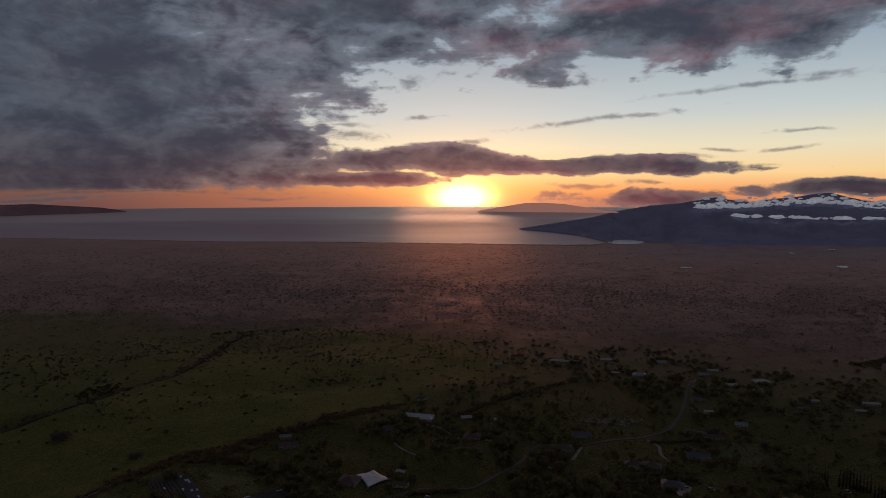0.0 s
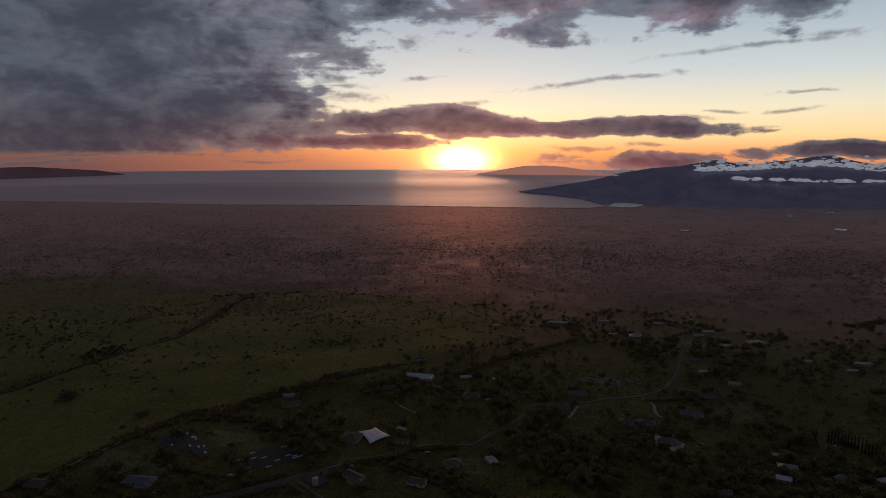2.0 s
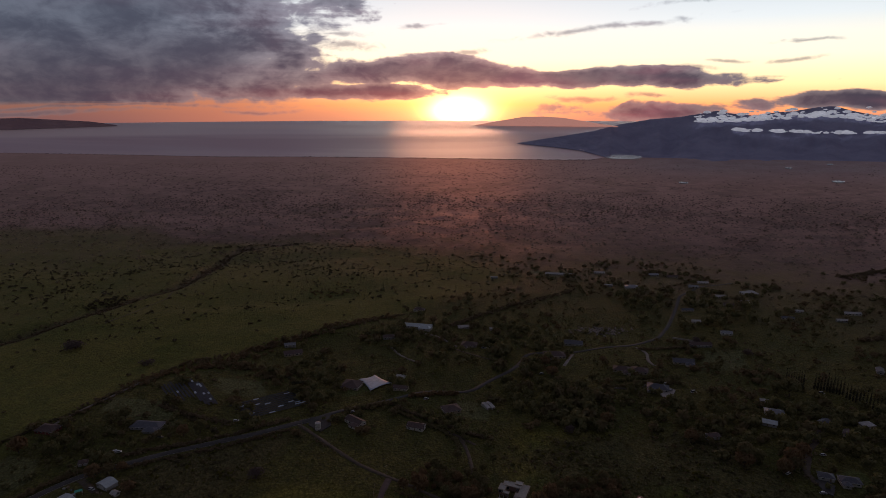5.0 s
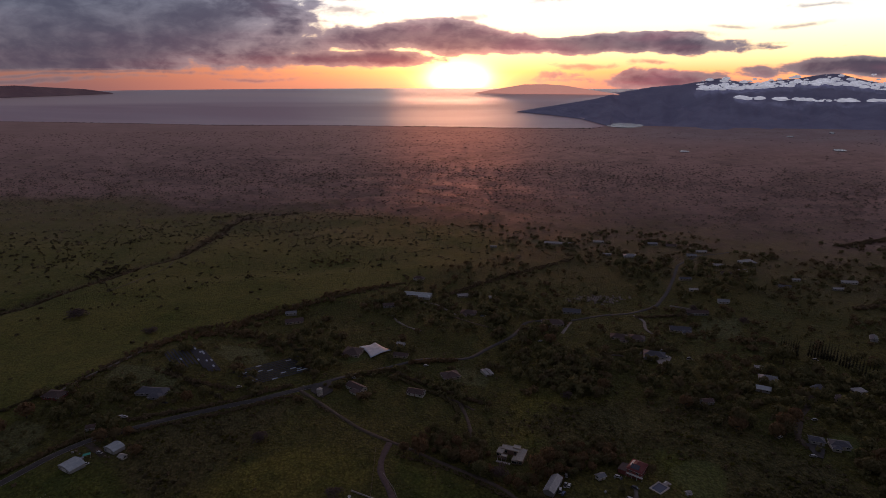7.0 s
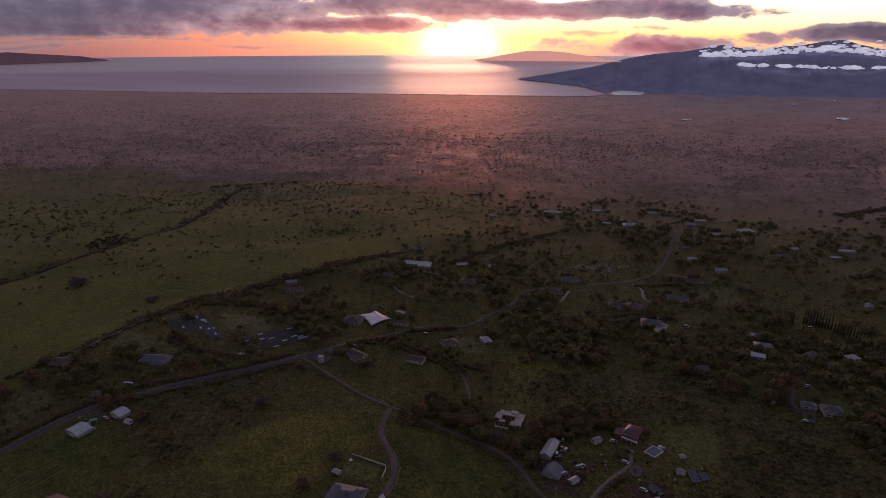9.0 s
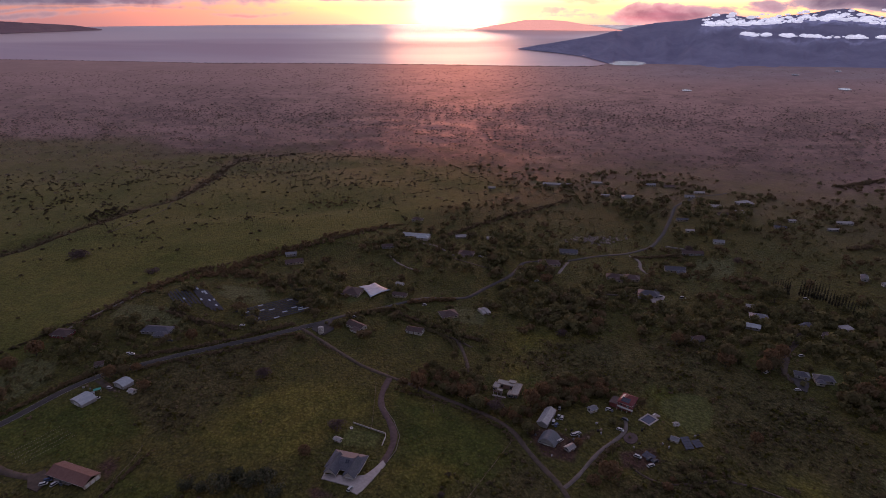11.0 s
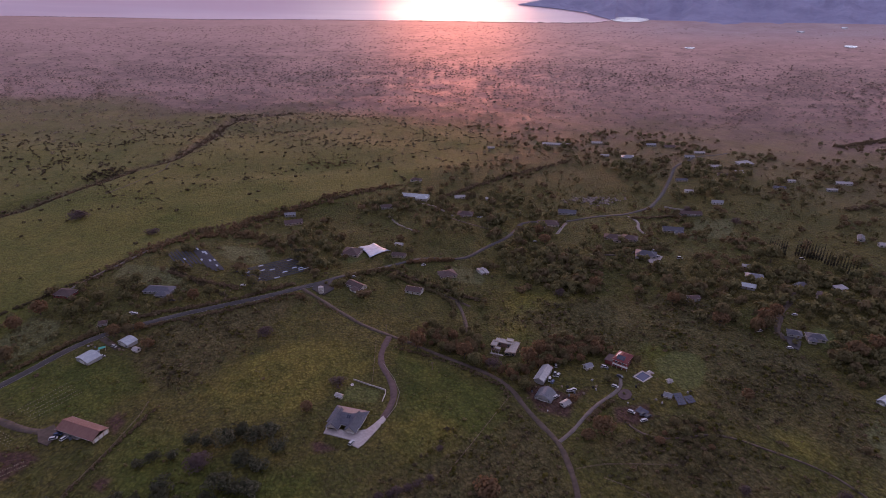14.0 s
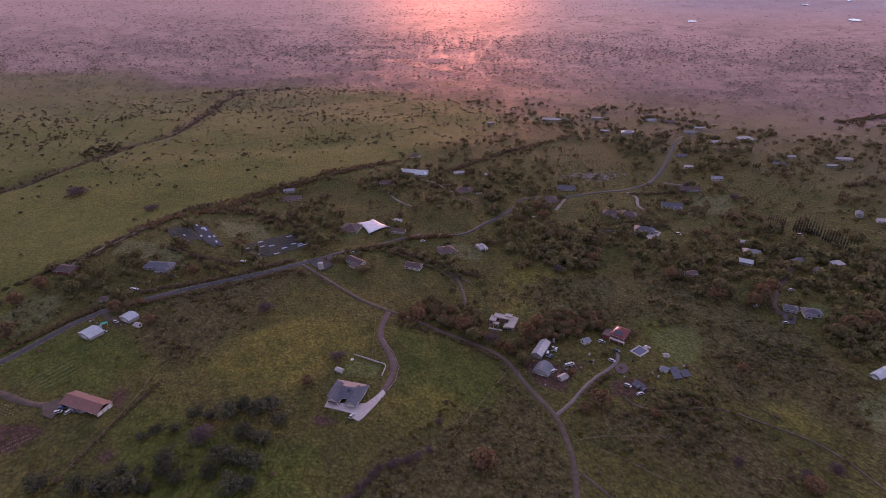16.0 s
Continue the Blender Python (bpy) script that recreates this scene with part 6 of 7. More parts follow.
WOODS = [("olive", 5), ("rust", 2), ("small", 2)]
spread([(-22.2, 355.2), (-5.9, 374.2), (30.6, 347.1), (32.3, 316.3), (50.2, 307.5), (66.2, 315.4), (75.3, 349.0), (115.7, 348.1), (118.7, 325.6), (85.0, 315.1), (65.8, 289.5), (54.3, 283.2), (38.7, 303.6), (9.9, 326.0)], 190, [("rust", 3), ("olive", 3)], 1.9, 4.4, 0.40, 1.1)
spread([(-166.8, 545.6), (-132.6, 606.6), (-93.1, 554.4), (-87.1, 465.7), (-118.9, 475.6)], 57, WOODS, 2.8, 5.5, 0.51)
spread([(57.7, 509.6), (101.7, 514.6), (153.1, 501.1), (132.6, 417.2), (103.9, 412.8), (63.1, 459.7)], 105, WOODS, 3.0, 6.5, 0.51)
spread([(40.7, 710.0), (128.2, 679.7), (133.5, 597.7), (102.9, 522.2), (66.4, 490.3), (39.9, 575.9)], 57, WOODS, 3.0, 6.5, 0.51)
spread([(199.3, 462.9), (262.2, 457.4), (321.4, 473.5), (373.4, 458.7), (381.1, 425.6), (327.9, 342.3), (273.0, 312.7), (269.0, 330.5), (280.7, 366.4), (274.4, 394.6), (237.0, 373.2), (208.2, 386.9), (178.6, 389.4)], 165, WOODS, 2.2, 6.2, 0.50, 1.05)
spread([(255.1, 849.7), (368.9, 887.4), (453.9, 829.2), (399.2, 699.8), (286.1, 678.8), (246.4, 707.4)], 78, WOODS, 4.0, 8.0, 0.51)
spread([(-87.6, 652.4), (-37.5, 714.9), (18.5, 672.1), (82.0, 633.6), (62.0, 557.0), (-31.6, 576.0)], 68, WOODS, 3.0, 6.0, 0.51)
spread([(-329.2, 351.9), (-336.5, 388.6), (-317.7, 432.9), (-239.0, 413.8), (-227.5, 372.8), (-245.6, 362.1), (-265.3, 338.6), (-281.8, 314.8)], 40, [("rust", 1), ("olive", 3), ("small", 2)], 1.8, 4.4, 0.72, 0.8)
spread([(128.4, 485.7), (174.2, 499.6), (244.4, 487.6), (213.9, 423.7), (163.3, 426.8)], 40, WOODS, 2.6, 5.5, 0.59)
spread([(133.9, 259.8), (160.0, 258.9), (152.5, 225.8), (122.3, 226.1), (109.8, 245.3)], 20, WOODS, 1.8, 3.6, 0.68, 0.7)
spread([(260.4, 330.6), (290.5, 341.3), (311.2, 318.7), (283.9, 279.6), (256.4, 286.2)], 44, WOODS, 2.4, 4.6, 0.51)
spread([(-287.5, 419.8), (-214.1, 445.2), (-186.8, 407.7), (-228.9, 390.5), (-269.5, 401.7)], 27, [("olive", 2), ("rust", 1)], 1.6, 3.4, 0.68)
spread([(310.9, 463.3), (339.7, 452.1), (377.1, 433.9), (364.6, 415.1), (291.9, 437.0)], 30, WOODS, 2.6, 5.0, 0.59)
spread([(-87.1, 465.7), (-37.9, 481.1), (35.8, 423.3), (38.1, 392.5), (-6.5, 433.2), (-61.5, 460.7)], 44, WOODS, 2.0, 4.0, 0.59)


# gardens: trees close round the houses
for hx, hy, hr in [q for q in ROOFS if 430 < math.hypot(q[0], q[1]) < 1050]:
    for _ in range(6):
        a, d, r = rng.random() * 6.283, hr + 2.5 + 9.0 * rng.random(), 1.8 + 3.2 * rng.random() ** 1.5
        x, y = hx + d * math.cos(a), hy + d * math.sin(a)
        # keep the side of the house towards the camera mostly clear
        if y < hy - 0.4 * hr and rng.random() < 0.75 or not clear_of(x, y, r):
            continue
        PLACED.append((x, y, r))
        GROVES.setdefault(("olive", "rust", "small")[int(rng.integers(3))], []).append((x, y, gz(x, y) - 0.1 * r, r, r))


# rows of tall trees
def columnar(i):
    t = new("cypress")
    tagged(t, "tall narrow dark cypress standing in a row", "tree", "cypress row")
    part("trunk", tube(0.05, -0.6, 1.0, 6), BARK, t)
    v, f = leaves(210, 0.075, [(0, 0, 0.5 + k * 0.52, 0.22 - 0.032 * k, 0.40) for k in range(6)], 0.2, 0.6)
    c = new("crown", mesh_of("crown", v, f, LEAF_CYPRESS))
    c.parent = t
    return t


cyp = columnar(0)
placed = 0
for a, b, n, hh in (((317.0, 510.4), (327.0, 500.1), 8, 5.0), ((339.2, 502.7), (354.6, 486.8), 10, 5.0), ((353.2, 479.9), (362.6, 447.8), 12, 4.2)):
    for i in range(n):
        f = i / (n - 1)
        x, y = a[0] + (b[0] - a[0]) * f, a[1] + (b[1] - a[1]) * f
        s = hh * (0.9 + 0.25 * rng.random())
        m = Matrix.LocRotScale((x, y, gz(x, y) - 0.2), Euler((0, 0, rng.random() * 6)), Vector((s, s, s)))
        if not placed:
            cyp.matrix_basis = m
        else:
            copy_thing(cyp, m @ Matrix.Diagonal((1 / cyp.scale.x, 1 / cyp.scale.y, 1 / cyp.scale.z, 1)))
        placed += 1


def palm(x, y, h):
    t = thing("palm_tree", x, y, rng.random() * 360, "tall palm with drooping crown above dense shrubs", "palm", "palms")
    part("trunk", tube(0.22, -0.6, h, 7, r1=0.14), BARK, t)
    bm = bmesh.new()
    for i in range(16):
        a = i * 0.3927 * 2.4
        e = 0.7 - 0.08 * i
        pr = None
        for k in range(6):
            s = k / 5
            d = 2.6 * s
            c = Vector((math.cos(a) * d, math.sin(a) * d, h + math.sin(e) * d - 0.9 * s * s * 1.4))
            wd = 0.42 * math.sin(math.pi * min(1, s * 0.85 + 0.12))
            p = Vector((-math.sin(a), math.cos(a), 0)) * wd
            cur = (bm.verts.new(c + p - Vector((0, 0, wd * 0.5))), bm.verts.new(c), bm.verts.new(c - p - Vector((0, 0, wd * 0.5))))
            if pr:
                bm.faces.new((pr[0], pr[1], cur[1], cur[0]))
                bm.faces.new((pr[1], pr[2], cur[2], cur[1]))
            pr = cur
    part("fronds", bm, LEAF_PALM, t)


for q, h in (((-136.7, 501.6), 11), ((-132.4, 498.9), 7), ((-129.8, 499.0), 7), ((-127.2, 499.3), 7), ((-124.9, 501.0), 7), ((-71.2, 708.8), 9)):
    palm(q[0], q[1], h)


# ------------------------------------------------------------ scrub, hedges, far woods and grass: too many to count
def stamp(name, spots, temps, mat, label, category):
    """Many copies of a few leaf masses, set at (x, y, z, radius, height), as one mesh."""
    vs, fs, off = [], [], 0
    pick = rng.integers(len(temps), size=len(spots))
    for k, (v, f) in enumerate(temps):
        s = spots[pick == k]
        if not len(s):
            continue
        a = rng.random(len(s)) * 6.283
        ca, sa = np.cos(a)[:, None], np.sin(a)[:, None]
        x = (v[None, :, 0] * ca - v[None, :, 1] * sa) * s[:, 3:4] + s[:, 0:1]
        y = (v[None, :, 0] * sa + v[None, :, 1] * ca) * s[:, 3:4] + s[:, 1:2]
        z = v[None, :, 2] * s[:, 4:5] + s[:, 2:3]
        vs.append(np.stack([x, y, z], -1).reshape(-1, 3))
        fs.append((f[None] + (np.arange(len(s)) * len(v))[:, None, None]).reshape(-1, 4) + off)
        off += len(s) * len(v)
    ob = new(name, mesh_of(name, np.concatenate(vs), np.concatenate(fs), mat))
    return tagged(ob, label, category, kind="stuff")


BUSH = [leaves(27, 0.28, crown_blobs(4, 0.5, 0.55, 0.5), 0.35) for _ in range(4)]
CLUMP = [leaves(16, 0.30, crown_blobs(3, 0.45, 0.4, 0.5), 0.5) for _ in range(4)]
TUSSOCK = [leaves(8, 0.34, [(0, 0, 0.3, 0.7, 0.55)], 0.6, 0.5) for _ in range(4)]
TUFT = [leaves(5, 0.36, [(0, 0, 0.35, 0.5, 0.5)], 0.6, 0.35) for _ in range(4)]


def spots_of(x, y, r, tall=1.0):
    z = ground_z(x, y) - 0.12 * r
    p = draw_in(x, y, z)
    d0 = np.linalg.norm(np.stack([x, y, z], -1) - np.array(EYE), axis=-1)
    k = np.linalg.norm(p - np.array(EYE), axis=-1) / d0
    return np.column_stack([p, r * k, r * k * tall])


def fan(n, r0, r1, a0=-46.0, a1=46.0, power=1.0):
    """Random places in a sector of the plan, evenly over its area when power is 1."""
    u = rng.random(n)
    r = np.sqrt(r0 ** 2 + (r1 ** 2 - r0 ** 2) * u ** power)
    a = np.radians(rng.uniform(a0, a1, n))
    return r * np.sin(a), r * np.cos(a)


def keep_off(x, y, wide=1.0, lawns=True):
    ok = np.ones(len(x), bool)
    for line, wd in WAYS:
        ok &= along(x, y, line) > wd * 0.8 + wide
    for a, b, c in ROOFS:
        ok &= (x - a) ** 2 + (y - b) ** 2 > (c * 0.9 + wide) ** 2
    for q in LAWNS + PAVED if lawns else PAVED:
        ok &= ~inside(x, y, q)
    return ok


GROVE = {"olive": LEAF_OLIVE, "rust": LEAF_RUST, "small": LEAF_OLIVE, "bare": LEAF_PURPLE}
CANOPY = [leaves(84, 0.22, crown_blobs(6, 0.46, 1.0, 0.38, 0.8, 0.9)) for _ in range(4)]
for key, list_of in GROVES.items():
    stamp("grove", np.array(list_of), CANOPY, GROVE[key], "close grove of rounded trees round the lower houses", "woods")

# sparse dark bushes on the pasture, gathered in loose groups
x, y = fan(15000, 380, 1350, -46, 12)
f = wobble(x, y, 0.012, 3.0) + 0.6 * wobble(x, y, 0.05, 1.0)
ok = inside(x, y, PASTURE) & (rng.random(len(x)) < np.clip(0.03 + 0.20 * (f - 0.05) + np.clip((np.hypot(x, y) - 620) / 2000, 0, 0.25), 0.015, 0.5))
x, y = x[ok], y[ok]
stamp("scrub", spots_of(x, y, 1.1 + 2.2 * rng.random(len(x)) ** 2, 0.8), BUSH, LEAF_DUSK, "scattered dark bushes dotting the open pasture", "bushes")

# rough shrubs of the meadows and gardens
x, y = fan(26000, 170, 1000)
f = wobble(x, y, 0.018, 5.0) + 0.5 * wobble(x, y, 0.07, 2.0)
hill = np.exp(-(((x + 60) / 110) ** 2 + ((y - 300) / 90) ** 2)) + np.exp(-(((x - 10) / 50) ** 2 + ((y - 245) / 55) ** 2))
ok = ~inside(x, y, PASTURE) & (rng.random(len(x)) < np.clip(0.22 + 0.4 * f - 0.5 * hill + 0.6 * sum(inside(x, y, q) for q in BRUSH), 0.02, 0.9)) & keep_off(x, y)
x, y = x[ok], y[ok]
half = rng.random(len(x)) < 0.5
stamp("shrubs", spots_of(x[half], y[half], 0.5 + 1.5 * rng.random(half.sum()) ** 2, 0.8), BUSH, LEAF_SCRUB, "brown rough shrubs over meadows and gardens", "bushes")
stamp("shrubs", spots_of(x[~half], y[~half], 0.5 + 1.6 * rng.random((~half).sum()) ** 2, 0.8), BUSH, LEAF_OLIVE, "olive rough shrubs over meadows and gardens", "bushes")

# low rank growth of the brush near the houses, in tight hummocks
x, y = fan(42000, 170, 520)
f = wobble(x, y, 0.05, 4.0) + 0.7 * wobble(x, y, 0.13, 8.0)
ok = (rng.random(len(x)) < np.clip(0.25 + 0.7 * f, 0.03, 0.9) * np.clip(sum(soft_inside(x, y, q, 30.0) for q in BRUSH), 0, 1)) & keep_off(x, y, 0.5)
x, y = x[ok], y[ok]
kind = rng.integers(3, size=len(x))
for k, mat, lab in ((0, LEAF_DUSK, "dusky"), (1, LEAF_OLIVE, "olive"), (2, GRASS_BLADE, "yellow-green")):
    q = kind == k
    stamp("undergrowth", spots_of(x[q], y[q], 0.7 + 1.8 * rng.random(q.sum()) ** 2, 0.8), CLUMP, mat, lab + " hummocks of weeds and low bushes on the brushy slope", "bushes")

# thicker trees among the village, too many to tell apart
x, y = fan(5600, 420, 1180, -22, 46)
f = wobble(x, y, 0.011, 8.0) + 0.5 * wobble(x, y, 0.04, 6.0)
ok = ~inside(x, y, PASTURE) & (rng.random(len(x)) < np.clip(0.30 + 0.75 * f, 0.03, 0.9)) & keep_off(x, y, 2.5)
x, y = x[ok], y[ok]
half = rng.random(len(x)) < 0.5
stamp("thicket", spots_of(x[half], y[half], 1.6 + 4.2 * rng.random(half.sum()) ** 2, 0.75), CANOPY, LEAF_RUST, "reddish brown thickets between the houses", "bushes")
stamp("thicket", spots_of(x[~half], y[~half], 1.6 + 4.2 * rng.random((~half).sum()) ** 2, 0.75), CANOPY, LEAF_OLIVE, "dark olive thickets between the houses", "bushes")


def hedge(line, wide, r, n, mat, label):
    p = np.array(line, float)
    seg = np.linalg.norm(np.diff(p, axis=0), axis=1)
    s = np.sort(rng.random(n)) * seg.sum()
    c = np.concatenate([[0], np.cumsum(seg)])
    x, y = np.interp(s, c, p[:, 0]) + rng.normal(size=n) * wide, np.interp(s, c, p[:, 1]) + rng.normal(size=n) * wide
    ok = keep_off(x, y, 0.3, False)
    x, y = x[ok], y[ok]
    stamp("hedge", spots_of(x, y, r * (0.6 + 0.7 * rng.random(len(x))), 1.0), BUSH, mat, label, "hedge")


hedge(GULCH, 5.0, 2.2, 520, LEAF_SCRUB, "dark scrub filling the gully across the pasture")
hedge([(-306.2, 420.4), (-297.0, 448.0), (-276.8, 512.5), (-262.5, 573.3), (-218.4, 603.6), (-166.2, 649.9), (-118.3, 684.0), (-39.6, 761.3)], 4.0, 1.8, 400, LEAF_SCRUB, "ragged hedge along the pasture's edge")
hedge([(-262.5, 573.3), (-234.5, 578.1), (-182.1, 560.0), (-148.8, 517.2)], 6.0, 2.4, 190, LEAF_RUST, "ragged reddish hedge round the nursery")
hedge([(-221.4, 363.8), (-189.0, 377.3), (-156.2, 395.2), (-117.6, 421.0)], 1.2, 1.2, 260, LEAF_SCRUB, "dark hedge along the road")
hedge([(-281.9, 303.3), (-269.8, 326.2), (-251.1, 356.6), (-230.6, 374.8)], 1.6, 1.6, 160, LEAF_RUST, "brown hedge along the road")
hedge([(-225.6, 383.0), (-195.3, 394.3), (-156.1, 410.8), (-121.7, 440.4)], 1.5, 1.6, 220, LEAF_SCRUB, "tall dark hedge behind the road")
hedge([(-42.6, 474.7), (-26.4, 455.3), (-6.5, 441.0), (12.5, 426.7), (32.8, 413.2)], 0.5, 1.7, 300, LEAF_SCRUB, "clipped diagonal hedge below the houses")
hedge([(-35.4, 456.3), (-16.1, 436.9), (0.7, 425.0), (11.1, 408.8), (13.0, 396.6)], 0.5, 1.5, 240, LEAF_OLIVE, "second hedge running down the slope")
hedge([(-85.5, 454.7), (-66.7, 463.1), (-44.5, 473.3)], 1.5, 2.2, 140, LEAF_RUST, "reddish hedge in front of the houses at the fork")
hedge([(-30.4, 488.3), (-7.0, 491.3), (16.7, 492.0)], 1.3, 2.2, 130, LEAF_RUST, "reddish hedge along the winding road")
hedge([(12.2, 699.9), (57.1, 743.6), (99.8, 795.8), (153.5, 836.9), (193.3, 873.8)], 3.0, 2.4, 220, LEAF_SCRUB, "dark tree line along a dip in the slope")
hedge([(-335.3, 386.9), (-322.7, 409.5), (-310.2, 432.3), (-291.2, 465.8), (-283.8, 504.3)], 0.8, 1.2, 160, LEAF_DUSK, "dark hedge along the edge of the pasture")
hedge([(-238.7, 471.4), (-206.7, 444.7), (-186.5, 427.5), (-170.9, 414.8)], 1.0, 1.4, 110, LEAF_DUSK, "dark hedge beside the nursery lawn")
hedge([(-182.5, 190.9), (-179.4, 211.6), (-174.7, 234.7), (-169.8, 255.0), (-164.7, 275.9)], 0.7, 1.1, 70, LEAF_SCRUB, "rough weeds along the post fence")
hedge([(156.5, 504.0), (183.5, 513.4), (208.0, 521.0), (225.5, 515.7)], 1.2, 1.9, 130, LEAF_OLIVE, "thick clipped hedge below the grey-roofed house")
hedge([(-97.2, 409.7), (-66.0, 378.9), (-38.8, 359.3)], 0.9, 0.9, 150, LEAF_SCRUB, "low hedge beside the dirt lane")
hedge([(-29.3, 338.3), (-1.6, 324.7), (20.6, 308.0), (37.6, 291.7), (43.1, 277.0)], 0.9, 0.9, 170, LEAF_SCRUB, "low rough hedge under the lane")
hedge([(-235.2, 462.3), (-210.4, 448.2), (-182.0, 435.5), (-165.2, 426.5)], 1.4, 1.5, 130, LEAF_SCRUB, "dark hedge below the nursery")
hedge([(210.5, 607.5), (258.3, 618.0), (298.0, 622.3)], 1.5, 2.0, 90, LEAF_SCRUB, "dark hedge beside a long house")
hedge([(165.5, 518.1), (187.7, 528.1), (228.5, 532.0)], 1.5, 2.0, 110, LEAF_OLIVE, "dark hedge round a levelled lot")
hedge([(83.3, 255.6), (96.9, 270.8), (105.1, 276.2)], 1.2, 1.5, 60, LEAF_SCRUB, "hedge beside the concrete drive")
hedge([(471.7, 633.6), (533.5, 656.2)], 3, 2.6, 60, LEAF_SCRUB, "dark scrub strip")
hedge([(666.2, 962.7), (724.1, 993.8), (790.8, 1020.8)], 5, 3.5, 90, LEAF_SCRUB, "dark wooded gully")

hedge([(-285.1, 501.4), (-266.9, 541.0), (-230.4, 566.3), (-203.4, 617.0), (-166.1, 649.9), (-119.9, 695.2), (-60.8, 742.9)], 5.0, 2.4, 330, LEAF_RUST, "thick reddish scrub between the pasture and the gardens")
hedge([(-480.3, 775.0), (-469.9, 806.3), (-459.3, 841.3)], 6.0, 2.4, 60, LEAF_DUSK, "dark thicket where the gully widens")
hedge([(-573.4, 864.1), (-571.3, 897.1), (-556.9, 917.7)], 8.0, 1.9, 26, LEAF_DUSK, "dark bushes strung across the pasture")
hedge([(-538.0, 990.3), (-519.0, 1001.2), (-498.5, 1008.9)], 8.0, 1.9, 24, LEAF_DUSK, "dark bushes along a fold of the pasture")
hedge([(-475.8, 1243.8), (-437.4, 1268.0), (-369.0, 1320.3), (-304.4, 1305.8)], 5.0, 3.0, 60, LEAF_DUSK, "dark scrub at the head of the gully")
hedge([(-198.9, 885.0), (-164.0, 879.6), (-130.9, 888.3)], 9.0, 2.2, 40, LEAF_RUST, "brown scrub in a hollow of the pasture")

# the dry woods further down, thinning on the plain
WOOD_LOW = [leaves(14, 0.36, crown_blobs(3, 0.5, 0.6, 0.5), 0.9) for _ in range(5)]
x, y = fan(30000, 880, 2900)
far = np.hypot(x, y)
edge = 1150 + 150 * wobble(x, y, 0.006, 2.0) + np.clip(-x - 200, 0, 900) * 0.30
f = wobble(x, y, 0.006, 1.0) + 0.5 * wobble(x, y, 0.02, 4.0)
ok = (far > edge + 260 * rng.normal(size=len(x))) & (rng.random(len(x)) < np.clip(0.55 + 0.35 * f, 0.15, 0.95) * np.clip((2950 - far) / 800, 0, 1))
x, y = x[ok], y[ok]
third = rng.integers(3, size=len(x))
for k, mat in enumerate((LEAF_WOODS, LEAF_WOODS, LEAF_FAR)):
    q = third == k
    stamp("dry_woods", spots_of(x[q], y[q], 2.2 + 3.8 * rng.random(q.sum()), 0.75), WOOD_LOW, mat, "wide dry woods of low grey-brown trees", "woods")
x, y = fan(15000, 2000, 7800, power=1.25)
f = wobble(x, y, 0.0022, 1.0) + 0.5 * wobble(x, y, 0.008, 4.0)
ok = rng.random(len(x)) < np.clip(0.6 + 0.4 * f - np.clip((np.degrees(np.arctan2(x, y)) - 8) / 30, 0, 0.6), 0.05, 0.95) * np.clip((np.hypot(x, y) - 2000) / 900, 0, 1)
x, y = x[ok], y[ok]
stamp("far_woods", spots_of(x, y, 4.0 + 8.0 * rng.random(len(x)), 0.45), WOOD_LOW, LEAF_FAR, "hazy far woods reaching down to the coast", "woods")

# trees along the shore, a broken dark fringe
a = np.concatenate([rng.uniform(-46, 14.8, 1800)])
rr = shore_r(a) * (0.955 + 0.04 * rng.random(len(a)))
x, y = rr * np.sin(np.radians(a)), rr * np.cos(np.radians(a))
stamp("shore_trees", spots_of(x, y, 7.0 + 12.0 * rng.random(len(a)) ** 3, 0.7), WOOD_LOW, LEAF_WOODS, "dark fringe of trees along the shore", "woods")

# grass in tufts on the near slopes
x, y = fan(50000, 175, 560, -46, 46, 1.0)
f = wobble(x, y, 0.05, 2.0) + 0.6 * wobble(x, y, 0.18, 3.0)
ok = (rng.random(len(x)) < np.clip(0.55 + 0.5 * f, 0.1, 1.0)) & keep_off(x, y, 0.0)
x, y = x[ok], y[ok]
stamp("grass", spots_of(x, y, 0.40 + 0.5 * rng.random(len(x)), 0.8), TUFT, GRASS_BLADE, "rough tufted grass drying to yellow", "grass")

# rough tussocks over the unmown meadows, in drifts
x, y = fan(60000, 165, 760, -46, 46)
f = wobble(x, y, 0.06, 2.0) + 0.6 * wobble(x, y, 0.16, 6.0)
ok = ~inside(x, y, PASTURE) & (rng.random(len(x)) < np.clip(0.15 + 0.55 * f, 0.0, 0.75)) & keep_off(x, y, 0.6)
x, y = x[ok], y[ok]
half = rng.random(len(x)) < 0.65
stamp("tussocks", spots_of(x[half], y[half], 0.5 + 1.0 * rng.random(half.sum()) ** 2, 0.75), TUSSOCK, GRASS_BLADE, "olive grass tussocks in drifts over the rough meadows", "grass")
stamp("tussocks", spots_of(x[~half], y[~half], 0.5 + 1.0 * rng.random((~half).sum()) ** 2, 0.75), TUSSOCK, LEAF_OLIVE, "dark weedy tussocks in drifts over the rough meadows", "grass")


